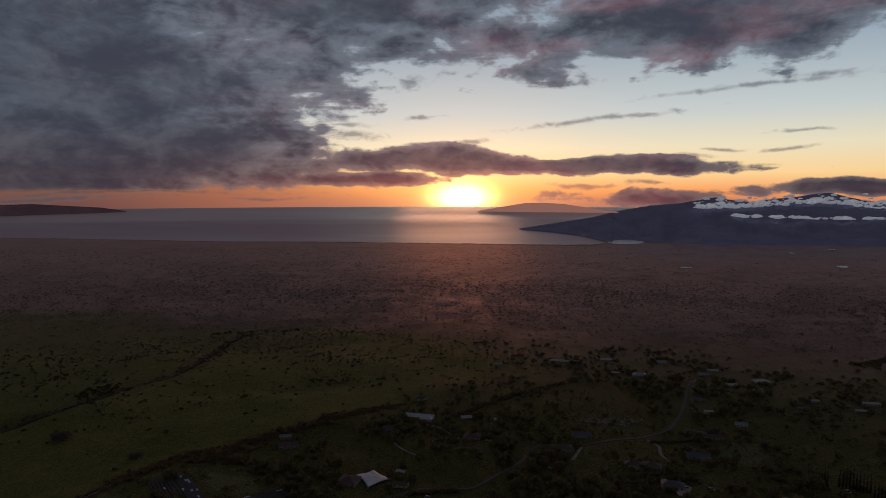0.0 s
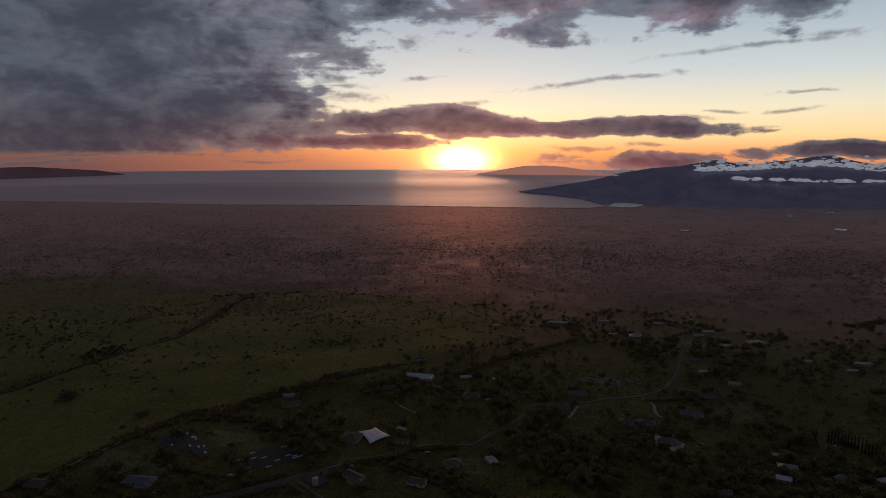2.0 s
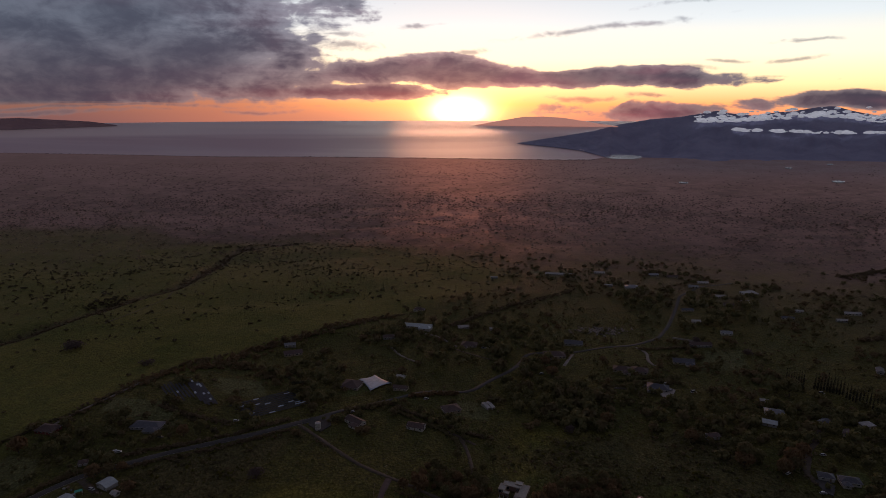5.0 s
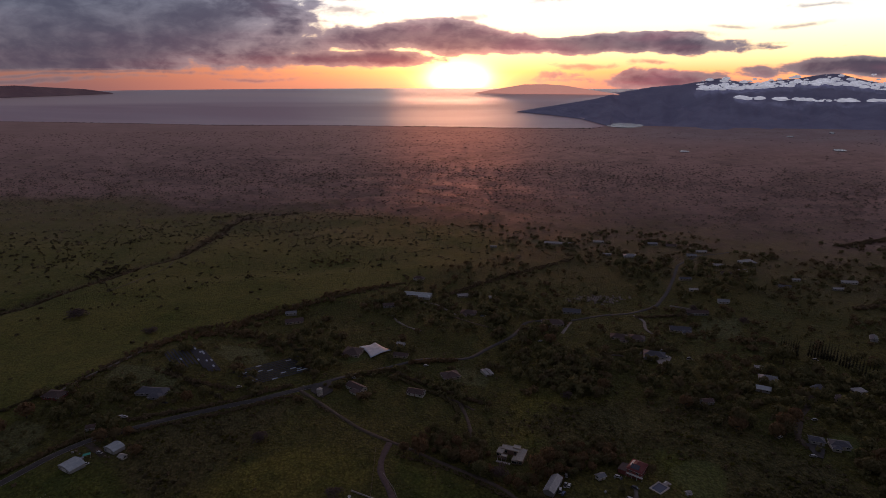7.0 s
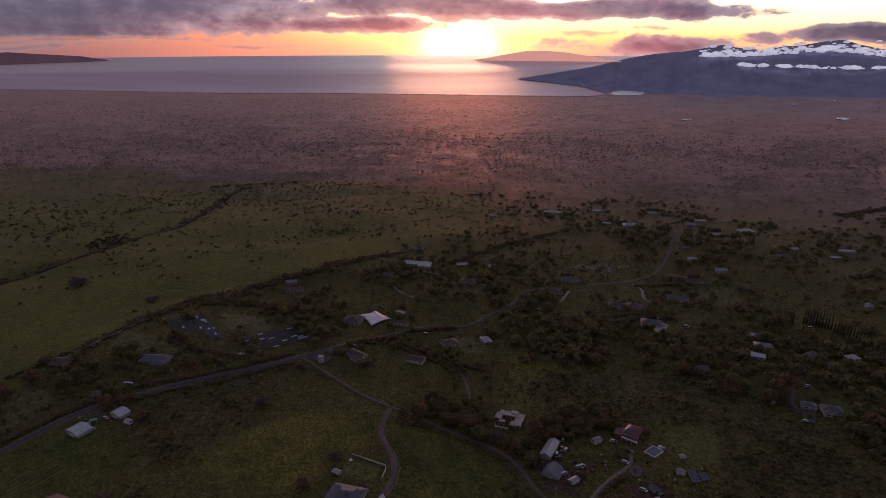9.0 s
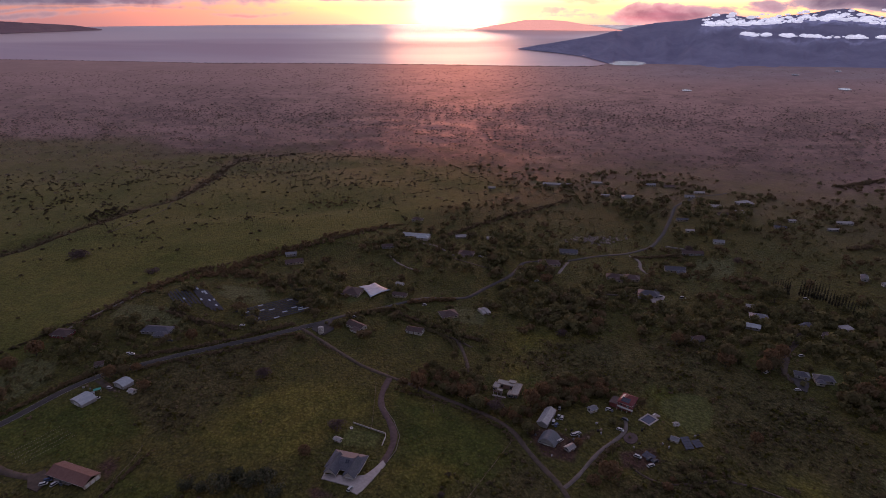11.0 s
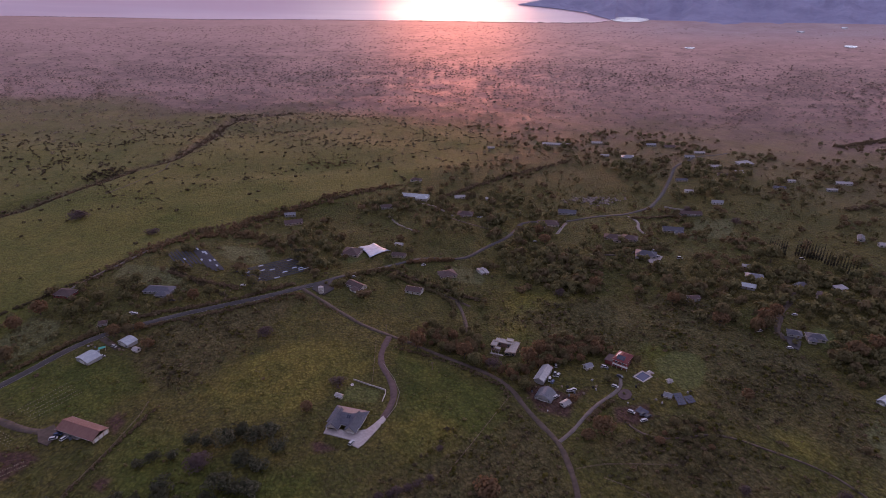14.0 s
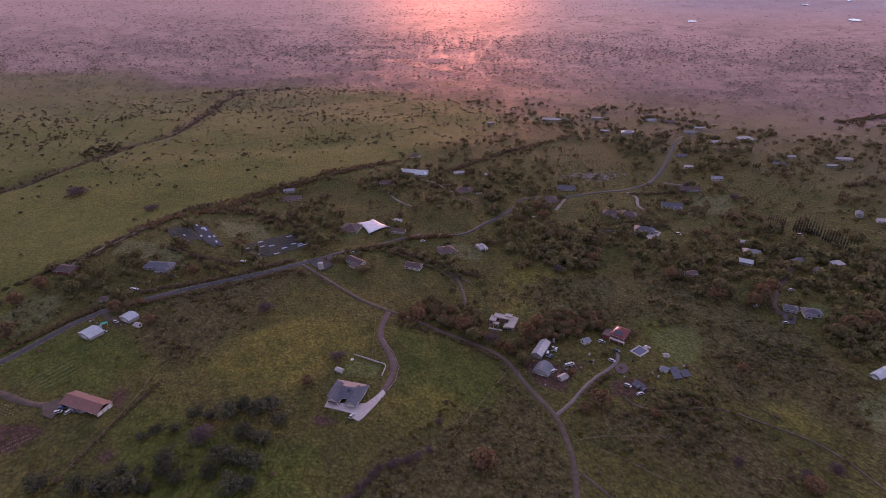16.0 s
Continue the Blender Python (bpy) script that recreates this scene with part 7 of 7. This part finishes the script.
# ------------------------------------------------------------ cars, fences, poles and clutter
def car_model(paint, label, long=4.5, high=1.5, pickup=False):
    t = new("car")
    tagged(t, label, "car", "parked cars")
    w = 0.88
    bm = box(-long / 2, long / 2, -w, w, 0.35, 0.85, 0.08)
    part("body", bm, paint, t)
    x0, x1 = (-0.3, 1.3) if pickup else (-long / 2 + 0.35, 1.0)
    bm = bmesh.new()
    solid(bm, [(x0 - 0.2, -w + 0.03, 0.84), (x1 + 0.55, -w + 0.03, 0.84), (x1 + 0.55, w - 0.03, 0.84), (x0 - 0.2, w - 0.03, 0.84), (x0 + 0.2, -w + 0.2, high), (x1, -w + 0.2, high), (x1, w - 0.2, high), (x0 + 0.2, w - 0.2, high)],
          [(0, 1, 5, 4), (1, 2, 6, 5), (2, 3, 7, 6), (3, 0, 4, 7), (3, 2, 1, 0), (4, 5, 6, 7)])
    cabin = part("cabin", bm, GLASS, t, "dark tinted windows")
    part("roof_panel", box(x0 + 0.18, x1 + 0.02, -w + 0.18, w - 0.18, high + 0.002, high + 0.05, 0.015), paint, cabin)
    if pickup:
        part("cargo_bed", box(-long / 2 + 0.1, -0.55, -w + 0.1, w - 0.1, 0.852, 0.90), DARK, t, "dark open cargo bed")
    for px in (-long * 0.31, long * 0.31):
        for py in (-w + 0.08, w - 0.08):
            bm = tube(0.34, -0.11, 0.11, 12)
            bmesh.ops.transform(bm, matrix=Matrix.Translation((px, py, 0.34)) @ Matrix.Rotation(math.pi / 2, 4, "X"), verts=bm.verts[:])
            wh = part("wheel", bm, TYRE, t)
            bm = tube(0.19, -0.125, 0.125, 10)
            bmesh.ops.transform(bm, matrix=Matrix.Translation((px, py, 0.34)) @ Matrix.Rotation(math.pi / 2, 4, "X"), verts=bm.verts[:])
            part("rim", bm, CAR_SILVER, wh)
    for py in (-0.6, 0.6):
        part("headlight", box(long / 2 - 0.04, long / 2 + 0.015, py - 0.15, py + 0.15, 0.60, 0.74), TRIM, t)
    return t


CARS = {"white": car_model(CAR_WHITE, "white car parked on the ground"), "dark": car_model(CAR_DARK, "dark car parked on the ground"), "blue": car_model(CAR_BLUE, "blue car parked on the ground"),
        "silver": car_model(CAR_SILVER, "silver car parked on the ground"), "pickup": car_model(CAR_WHITE, "white pickup truck with open bed", 5.2, 1.7, True), "van": car_model(CAR_WHITE, "white high-roofed van parked on grass", 5.4, 2.3)}
SET_OUT = set()


def park(kind, at, yaw):
    x, y = at
    dx, dy = 0.5, 0.5
    n = Vector((-(gz(x + dx, y) - gz(x - dx, y)), -(gz(x, y + dy) - gz(x, y - dy)), 1.0)).normalized()
    tilt = Vector((0, 0, 1)).rotation_difference(n).to_matrix().to_4x4()
    m = Matrix.Translation((x, y, gz(x, y) + 0.12)) @ tilt @ pose(0, 0, 0, 0, 0, yaw)
    t = CARS[kind]
    if kind in SET_OUT:
        copy_thing(t, m)
    else:
        SET_OUT.add(kind)
        t.matrix_basis = m


for kind, at, yaw in (("silver", (-47.0, 236.8), 62), ("white", (-211.3, 244.2), 20), ("blue", (-210.7, 247.5), 20), ("white", (-205.3, 244.0), 60), ("white", (-224.4, 339.6), -20), ("white", (-226.1, 326.3), 30),
                      ("pickup", (74.5, 302.7), 70), ("van", (70.3, 297.0), 75), ("blue", (71.7, 294.5), 60), ("white", (76.6, 302.0), 65), ("silver", (77.0, 312.5), 80), ("white", (80.6, 284.8), 10), ("white", (82.9, 286.0), 20),
                      ("silver", (68.8, 277.6), 40), ("white", (71.1, 278.8), 40), ("white", (109.4, 288.9), -35), ("dark", (115.4, 299.3), -40), ("silver", (112.2, 263.8), -40), ("dark", (118.2, 261.5), 30), ("dark", (120.8, 259.3), 30), ("white", (117.1, 255.8), 20),
                      ("white", (108.4, 310.7), -30), ("white", (-231.8, 387.2), 15), ("silver", (-234.5, 388.3), 20), ("silver", (207.1, 498.7), 20), ("white", (208.7, 514.9), 0)):
    park(kind, at, yaw)
for kind, at, yaw in (("white", (-73.3, 455.1), 20), ("white", (54.6, 613.4), 10), ("white", (45.6, 609.8), 15), ("dark", (-211.2, 407.8), 15), ("white", (270.8, 379.7), 10), ("white", (231.4, 354.2), 30), ("van", (225.7, 494.0), 0), ("white", (114.9, 597.2), 8), ("silver", (96.8, 536.6), 20),
                      ("white", (-13.1, 481.8), 15), ("white", (-162.3, 432.8), 15), ("white", (49.2, 607.5), 20), ("silver", (241.2, 331.7), 0), ("van", (338.6, 491.0), 0)):
    park(kind, at, yaw)


def fence(line, step, label, high=1.2, mat=None, rails=2):
    p = np.array(line, float)
    seg = np.linalg.norm(np.diff(p, axis=0), axis=1)
    c = np.concatenate([[0], np.cumsum(seg)])
    n = max(2, int(c[-1] / step))
    s = np.linspace(0, c[-1], n + 1)
    x, y = np.interp(s, c, p[:, 0]), np.interp(s, c, p[:, 1])
    t = thing("fence", x[0], y[0], 0, label, "fence")
    z0 = gz(x[0], y[0])
    loc = [Vector((a - x[0], b - y[0], gz(a, b) - z0)) for a, b in zip(x, y)]
    m = mat or WOOD
    for q in loc:
        part("post", box(q.x - 0.08, q.x + 0.08, q.y - 0.08, q.y + 0.08, q.z - 0.5, q.z + high), m, t)
    for k in range(rails):
        hz = high * (0.9 - 0.42 * k)
        for a, b in zip(loc, loc[1:]):
            d = (b - a).cross(Vector((0, 0, 1))).normalized() * 0.04
            up = Vector((0, 0, hz))
            part("rail", slab(bmesh.new(), [a + up - d, a + up + d, b + up + d, b + up - d], 0.12), m, t)
    return t


fence([(-182.8, 192.3), (-179.9, 212.4), (-175.4, 236.1), (-172.5, 262.5), (-173.0, 276.0)], 3.5, "weathered post fence running down the grass slope")
fence([(43.4, 279.4), (30.5, 257.6), (16.9, 234.6), (4.2, 213.4)], 4.0, "thin post fence across the near field")
fence([(70.2, 217.2), (84.5, 220.4), (102.3, 220.2), (122.8, 219.1)], 4.0, "pale post fence along a rough field")
fence([(82.8, 210.8), (92.1, 204.7), (103.0, 194.5), (113.9, 186.4)], 4.0, "pale rail fence crossing the rough grass")
fence([(-43.8, 345.6), (-42.4, 317.1), (-41.4, 290.7)], 3.0, "wire fence beside the gravel driveway", 1.1)
fence([(264.1, 323.4), (293.6, 333.5), (308.3, 325.9)], 4.0, "post fence below a house")


def low_wall(line, label, wide=0.5, high=0.8, mat=None):
    p = np.array(line, float)
    x0, y0 = p[0]
    t = thing("garden_wall", x0, y0, 0, label, "wall")
    z0 = gz(x0, y0)
    for (ax, ay), (bx, by) in zip(line, line[1:]):
        n = max(1, int(math.hypot(bx - ax, by - ay) / 3.0))
        for i in range(n):
            f0, f1 = i / n, (i + 0.97) / n
            a = Vector((ax + (bx - ax) * f0 - x0, ay + (by - ay) * f0 - y0, 0))
            b = Vector((ax + (bx - ax) * f1 - x0, ay + (by - ay) * f1 - y0, 0))
            d = (b - a).cross(Vector((0, 0, 1))).normalized() * wide / 2
            za, zb = gz(a.x + x0, a.y + y0) - z0 + high, gz(b.x + x0, b.y + y0) - z0 + high
            part("wall_block", slab(bmesh.new(), [a - d + Vector((0, 0, za)), a + d + Vector((0, 0, za)), b + d + Vector((0, 0, zb)), b - d + Vector((0, 0, zb))][::-1], high + 0.6), mat or STONE, t)


low_wall([(-53.6, 298.3), (-44.4, 293.2), (-32.6, 286.9), (-32.3, 283.2), (-33.7, 274.9)], "low pale wall round the lawn behind the near house", 0.4, 0.9, WALL_WHITE)
kerb = np.array(DRIVE[2:]) + np.array([[2.3, 0.3]])
low_wall([tuple(v) for v in kerb], "row of pale kerb stones beside the gravel driveway", 0.3, 0.2, STONE)
low_wall([(-306.2, 420.4), (-297.0, 448.0), (-287.0, 477.9), (-277.2, 516.0)], "dry stone wall along the pasture edge", 0.9, 1.1)
low_wall([(265.2, 649.9), (281.9, 639.3), (297.5, 624.3)], "straight pale wall beside a drive", 0.6, 1.6, CONCRETE)
low_wall([(188.2, 510.9), (179.6, 499.9), (145.6, 503.4)], "retaining wall below a levelled lot", 0.6, 1.2)


def pole(at, h, label="tall wooden utility pole with crossarm beside the road"):
    x, y = at
    t = thing("utility_pole", x, y, 35, label, "pole", "utility poles")
    part("mast", tube(0.17, -1.0, h, 8, r1=0.11), WOOD, t)
    part("crossarm", box(-1.1, 1.1, 0.1, 0.22, h - 0.9, h - 0.75), WOOD, t)
    for u in (-1.0, -0.5, 0.5, 1.0):
        part("insulator", tube(0.05, h - 0.75, h - 0.55, 6, u, 0.16), TRIM, t)


for at, h in (((-108.1, 421.8), 10), ((88.5, 592.6), 12), ((-37.1, 357.7), 8), ((-242.6, 356.0), 9), ((-168.6, 407.2), 9), ((-176.2, 612.7), 9), ((-3.8, 309.8), 6), ((60.5, 181.8), 3)):
    pole(at, h)


# a satellite dish on the lawn, crates, junk and garden rows
def dish(at):
    x, y = at
    t = thing("satellite_dish", x, y, 30, "pale satellite dish on a short post on the lawn", "dish")
    part("post", tube(0.1, -0.5, 1.4, 8), WOOD, t)
    bm = bmesh.new()
    rings = []
    for k in range(5):
        r, z = 1.1 * k / 4, 1.4 + 0.35 * (k / 4) ** 2
        rings.append([bm.verts.new((r * math.cos(i * 0.524), r * math.sin(i * 0.524) * 0.9, z + 0.25 * r * math.sin(i * 0.524))) for i in range(12)] if k else [bm.verts.new((0, 0, 1.4))])
    for i in range(12):
        j = (i + 1) % 12
        bm.faces.new((rings[0][0], rings[1][i], rings[1][j]))
        for k in range(1, 4):
            bm.faces.new((rings[k][i], rings[k + 1][i], rings[k + 1][j], rings[k][j]))
    part("reflector", bm, TRIM, t)
    part("feed", tube(0.06, 1.4, 2.3, 6), WOOD, t)


dish((-53.4, 290.6))


def crate(at, sx, sy, h, mat, label):
    x, y = at
    t = thing("crate", x, y, float(rng.random() * 90), label, "crate")
    part("box", box(-sx / 2, sx / 2, -sy / 2, sy / 2, -0.3, h, 0.05), mat, t)
    part("lid", box(-sx / 2 - 0.05, sx / 2 + 0.05, -sy / 2 - 0.05, sy / 2 + 0.05, h + 0.002, h + 0.1), mat, t)


for at in ((57.3, 284.5), (60.5, 289.4), (68.0, 289.5), (72.0, 294.5), (72.4, 280.6), (73.2, 275.3), (76.4, 277.7), (79.4, 280.6), (83.2, 283.6), (63.6, 265.0), (80.1, 289.6), (71.6, 307.2), (76.8, 311.1), (53.5, 277.2), (97.0, 296.6), (97.8, 289.3), (106.6, 310.7), (110.0, 309.3), (113.2, 266.0), (118.1, 267.9), (117.3, 256.3), (112.7, 272.6), (117.0, 275.7), (130.5, 275.1), (135.2, 278.9), (140.4, 259.5), (153.9, 282.4),
           (96.0, 289.3), (97.1, 286.3), (88.5, 282.4), (53.7, 291.9), (76.5, 289.6), (122.4, 288.4), (132.8, 271.6), (151.7, 281.3), (-218.6, 335.6), (-215.5, 334.7), (-243.2, 341.4), (-241.5, 342.9), (-237.4, 339.5), (-203.5, 245.4), (-201.8, 243.9)):
    crate(at, 0.7 + 1.0 * rng.random(), 0.6 + 0.7 * rng.random(), 0.5 + 0.6 * rng.random(), (WALL_GREY, WOOD, ROOF_STEEL, DARK)[int(rng.integers(4))], "weathered crate lying in a cluttered yard")

# young plants in rows on the left-hand plots
MARK = worn("pale_plant_guard", (0.24, 0.23, 0.15), (0.30, 0.28, 0.20), 0.8, 3.0)


def rows_of(a, b, c, nu, nv, label):
    """Plant guards in a grid spanned from a to b and from a to c."""
    sp = []
    for i in range(nu):
        for j in range(nv):
            u, v = i / max(1, nu - 1), j / max(1, nv - 1)
            sp.append((a[0] + (b[0] - a[0]) * u + (c[0] - a[0]) * v + rng.normal() * 0.15, a[1] + (b[1] - a[1]) * u + (c[1] - a[1]) * v + rng.normal() * 0.15))
    sp = np.array(sp)
    spots = np.column_stack([sp, ground_z(sp[:, 0], sp[:, 1]) - 0.1, np.full(len(sp), 0.15), np.full(len(sp), 0.55)])
    k = np.array([(-1, -1, 0), (1, -1, 0), (1, 1, 0), (-1, 1, 0), (-0.8, -0.8, 1), (0.8, -0.8, 1), (0.8, 0.8, 1), (-0.8, 0.8, 1)], float)
    f = np.array([(0, 1, 5, 4), (1, 2, 6, 5), (2, 3, 7, 6), (3, 0, 4, 7), (4, 5, 6, 7)])
    stamp("plant_guards", spots, [(k, f)], MARK, label, "plants")


rows_of((-233.7, 262.0), (-218.5, 286.6), (-247.5, 271.0), 22, 5, "pale guards of young plants in straight rows")
rows_of((-225.5, 216.4), (-216.5, 226.3), (-222.7, 213.9), 14, 2, "pale guards of young plants along bare soil")
rows_of((-247.3, 252.5), (-235.2, 245.9), (-244.0, 245.0), 6, 4, "pale guards of young plants beside a track")


def orchard(a, b, c, nu, nv, r):
    for i in range(nu):
        for j in range(nv):
            u, v = i / max(1, nu - 1), j / max(1, nv - 1)
            x, y = a[0] + (b[0] - a[0]) * u + (c[0] - a[0]) * v, a[1] + (b[1] - a[1]) * u + (c[1] - a[1]) * v
            plant("small", x + rng.normal() * 0.4, y + rng.normal() * 0.4, r * (0.8 + 0.4 * rng.random()), 1.0)


orchard((-283.7, 343.1), (-258.8, 379.9), (-307.8, 363.0), 6, 3, 1.5)
orchard((144.7, 536.4), (158.2, 522.0), (155.0, 556.9), 4, 3, 1.6)


# rubble mounds in a cleared patch
STONES = [(lambda v: (v, np.array([(0, 1, 5, 4), (1, 2, 6, 5), (2, 3, 7, 6), (3, 0, 4, 7), (4, 5, 6, 7)])))(np.array([(-1, -1, 0), (1, -0.8, 0), (0.9, 1, 0), (-0.8, 0.9, 0), (-0.5, -0.6, 0.9), (0.6, -0.5, 1.0), (0.5, 0.6, 0.8), (-0.6, 0.5, 1.1)]) + 0.15 * rng.normal(size=(8, 3))) for _ in range(3)]
x0, y0 = (190.0, 679.5)
x, y = x0 + 16 * rng.normal(size=140), y0 + 7 * rng.normal(size=140)
stamp("rubble", np.column_stack([x, y, ground_z(x, y) - 0.2, 0.7 + 1.2 * rng.random(140), 0.7 + 1.0 * rng.random(140)]), STONES, STONE, "pale boulders heaped on a cleared patch", "rocks")


# ------------------------------------------------------------ ponds near the shore and cloud on the mountain
def pond(name, a0, a1, e_near, e_far, label):
    """A sheet of still water on the far plain, between two bearings, seen between two angles below the level."""
    n = 28
    vs = []
    for i in range(n):
        t = 2 * math.pi * i / n
        a = (a0 + a1) / 2 + (a1 - a0) / 2 * math.cos(t) * (1 + 0.06 * math.sin(3 * t))
        e = (e_near + e_far) / 2 + (e_far - e_near) / 2 * math.sin(t)
        k = math.tan(radians(-e)) - 0.064 * math.cos(radians(a))
        r = 220 / max(k, 0.008) * 0.985
        x, y = r * math.sin(radians(a)), r * math.cos(radians(a))
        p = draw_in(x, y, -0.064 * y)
        vs.append((p[0], p[1], p[2] + 1.2))
    bm = bmesh.new()
    top = [bm.verts.new(v) for v in vs]
    low = [bm.verts.new((v[0], v[1], v[2] - 4)) for v in vs]
    bm.faces.new(top)
    for i in range(n):
        j = (i + 1) % n
        bm.faces.new((top[i], low[i], low[j], top[j]))
    bmesh.ops.recalc_face_normals(bm, faces=bm.faces[:])
    me = bpy.data.meshes.new(name)
    bm.to_mesh(me)
    bm.free()
    me.materials.append(POND)
    return tagged(new(name, me), label, "pond", kind="structure")


def pond_material():
    mat, n, sh = material("still_pond_water", (0.10, 0.09, 0.10), 0.25, 0.9)
    n.links.new(n.xyz(0.0, -0.03, 1.0), sh.inputs["Normal"])
    return mat


POND = pond_material()
for a0, a1, en, ef, lab in (14.92, 18.13, -4.84, -4.46, "bright pond behind the beach, divided from the sea by a spit"), (21.36, 22.18, -6.76, -6.62, "small bright reservoir on the plain"), (32.76, 33.64, -6.04, -5.89, "small bright reservoir further across the plain"), (29.35, 29.91, -5.15, -5.06, "tiny reservoir far across the plain"), (32.22, 32.67, -4.73, -4.64, "tiny far reservoir catching the sky"):
    pond("pond", a0, a1, en, ef, lab)


def cloud_material():
    mat, n, sh = material("white_cloud", (0.85, 0.85, 0.86), 1.0, 0.0)
    tr = n.nodes.new("ShaderNodeBsdfTranslucent")
    tr.inputs[0].default_value = (0.9, 0.88, 0.88, 1)
    mx = n.nodes.new("ShaderNodeMixShader")
    mx.inputs[0].default_value = 0.8
    out = mat.node_tree.nodes["Material Output"]
    n.links.new(sh.outputs[0], mx.inputs[1])
    n.links.new(tr.outputs[0], mx.inputs[2])
    n.links.new(mx.outputs[0], out.inputs[0])
    # glow added to the cloud, in place of light from the open sky
    sh.inputs["Emission Color"].default_value = (0.80, 0.86, 0.98, 1)
    sh.inputs["Emission Strength"].default_value = 0.11
    mx.inputs[0].default_value = 0.35
    return mat


CLOUD = cloud_material()


def puffs(line, n, size, tall, label, seed):
    """A bank of cloud in front of the mountain: rounded heads over a flat base, along bearings and angles."""
    g = np.random.default_rng(seed)
    p = np.array(line, float)
    bm0 = bmesh.new()
    bmesh.ops.create_icosphere(bm0, subdivisions=2, radius=1.0)
    base = np.array([v.co[:] for v in bm0.verts])
    tris = np.array([[v.index for v in f.verts] for f in bm0.faces])
    bm0.free()
    vs, fs = [], []
    for i in range(n):
        a = g.uniform(p[0, 0], p[-1, 0])
        e = np.interp(a, p[:, 0], p[:, 1]) + abs(g.normal()) * tall * 0.35
        r = 2640 + 260 * (e + 4.95) - 70 - 25 * g.random()
        k = size * (0.3 + 1.2 * g.random() ** 2) * r / 1085
        c = np.array([EYE[0] + r * math.sin(radians(a)), EYE[1] + r * math.cos(radians(a)), 220 + r * math.tan(radians(e))])
        b = base * (1 + 0.05 * g.normal(size=(len(base), 1))) * np.array([k * 1.9, k * 1.2, k * 0.85])
        b[:, 2] = np.where(b[:, 2] < 0, b[:, 2] * 0.5, b[:, 2])
        vs.append(b + c)
        fs.append(tris + i * len(base))
    ob = new("cloud", mesh_of("cloud", np.concatenate(vs), np.concatenate(fs), CLOUD, smooth=True))
    return tagged(ob, label, "cloud", kind="stuff")


puffs([(22.22, -1.58), (25.40, -1.49), (29.53, -1.16), (32.62, -1.04), (35.82, -1.51), (38.89, -1.61)], 420, 2.6, 0.8, "ragged white cloud bank lying across the mountain's upper slopes", 1)
puffs([(25.43, -2.25), (27.96, -2.25), (31.16, -2.31), (35.86, -2.23), (39.56, -2.17)], 90, 3.2, 0.2, "row of small white puffy clouds below the main bank", 2)
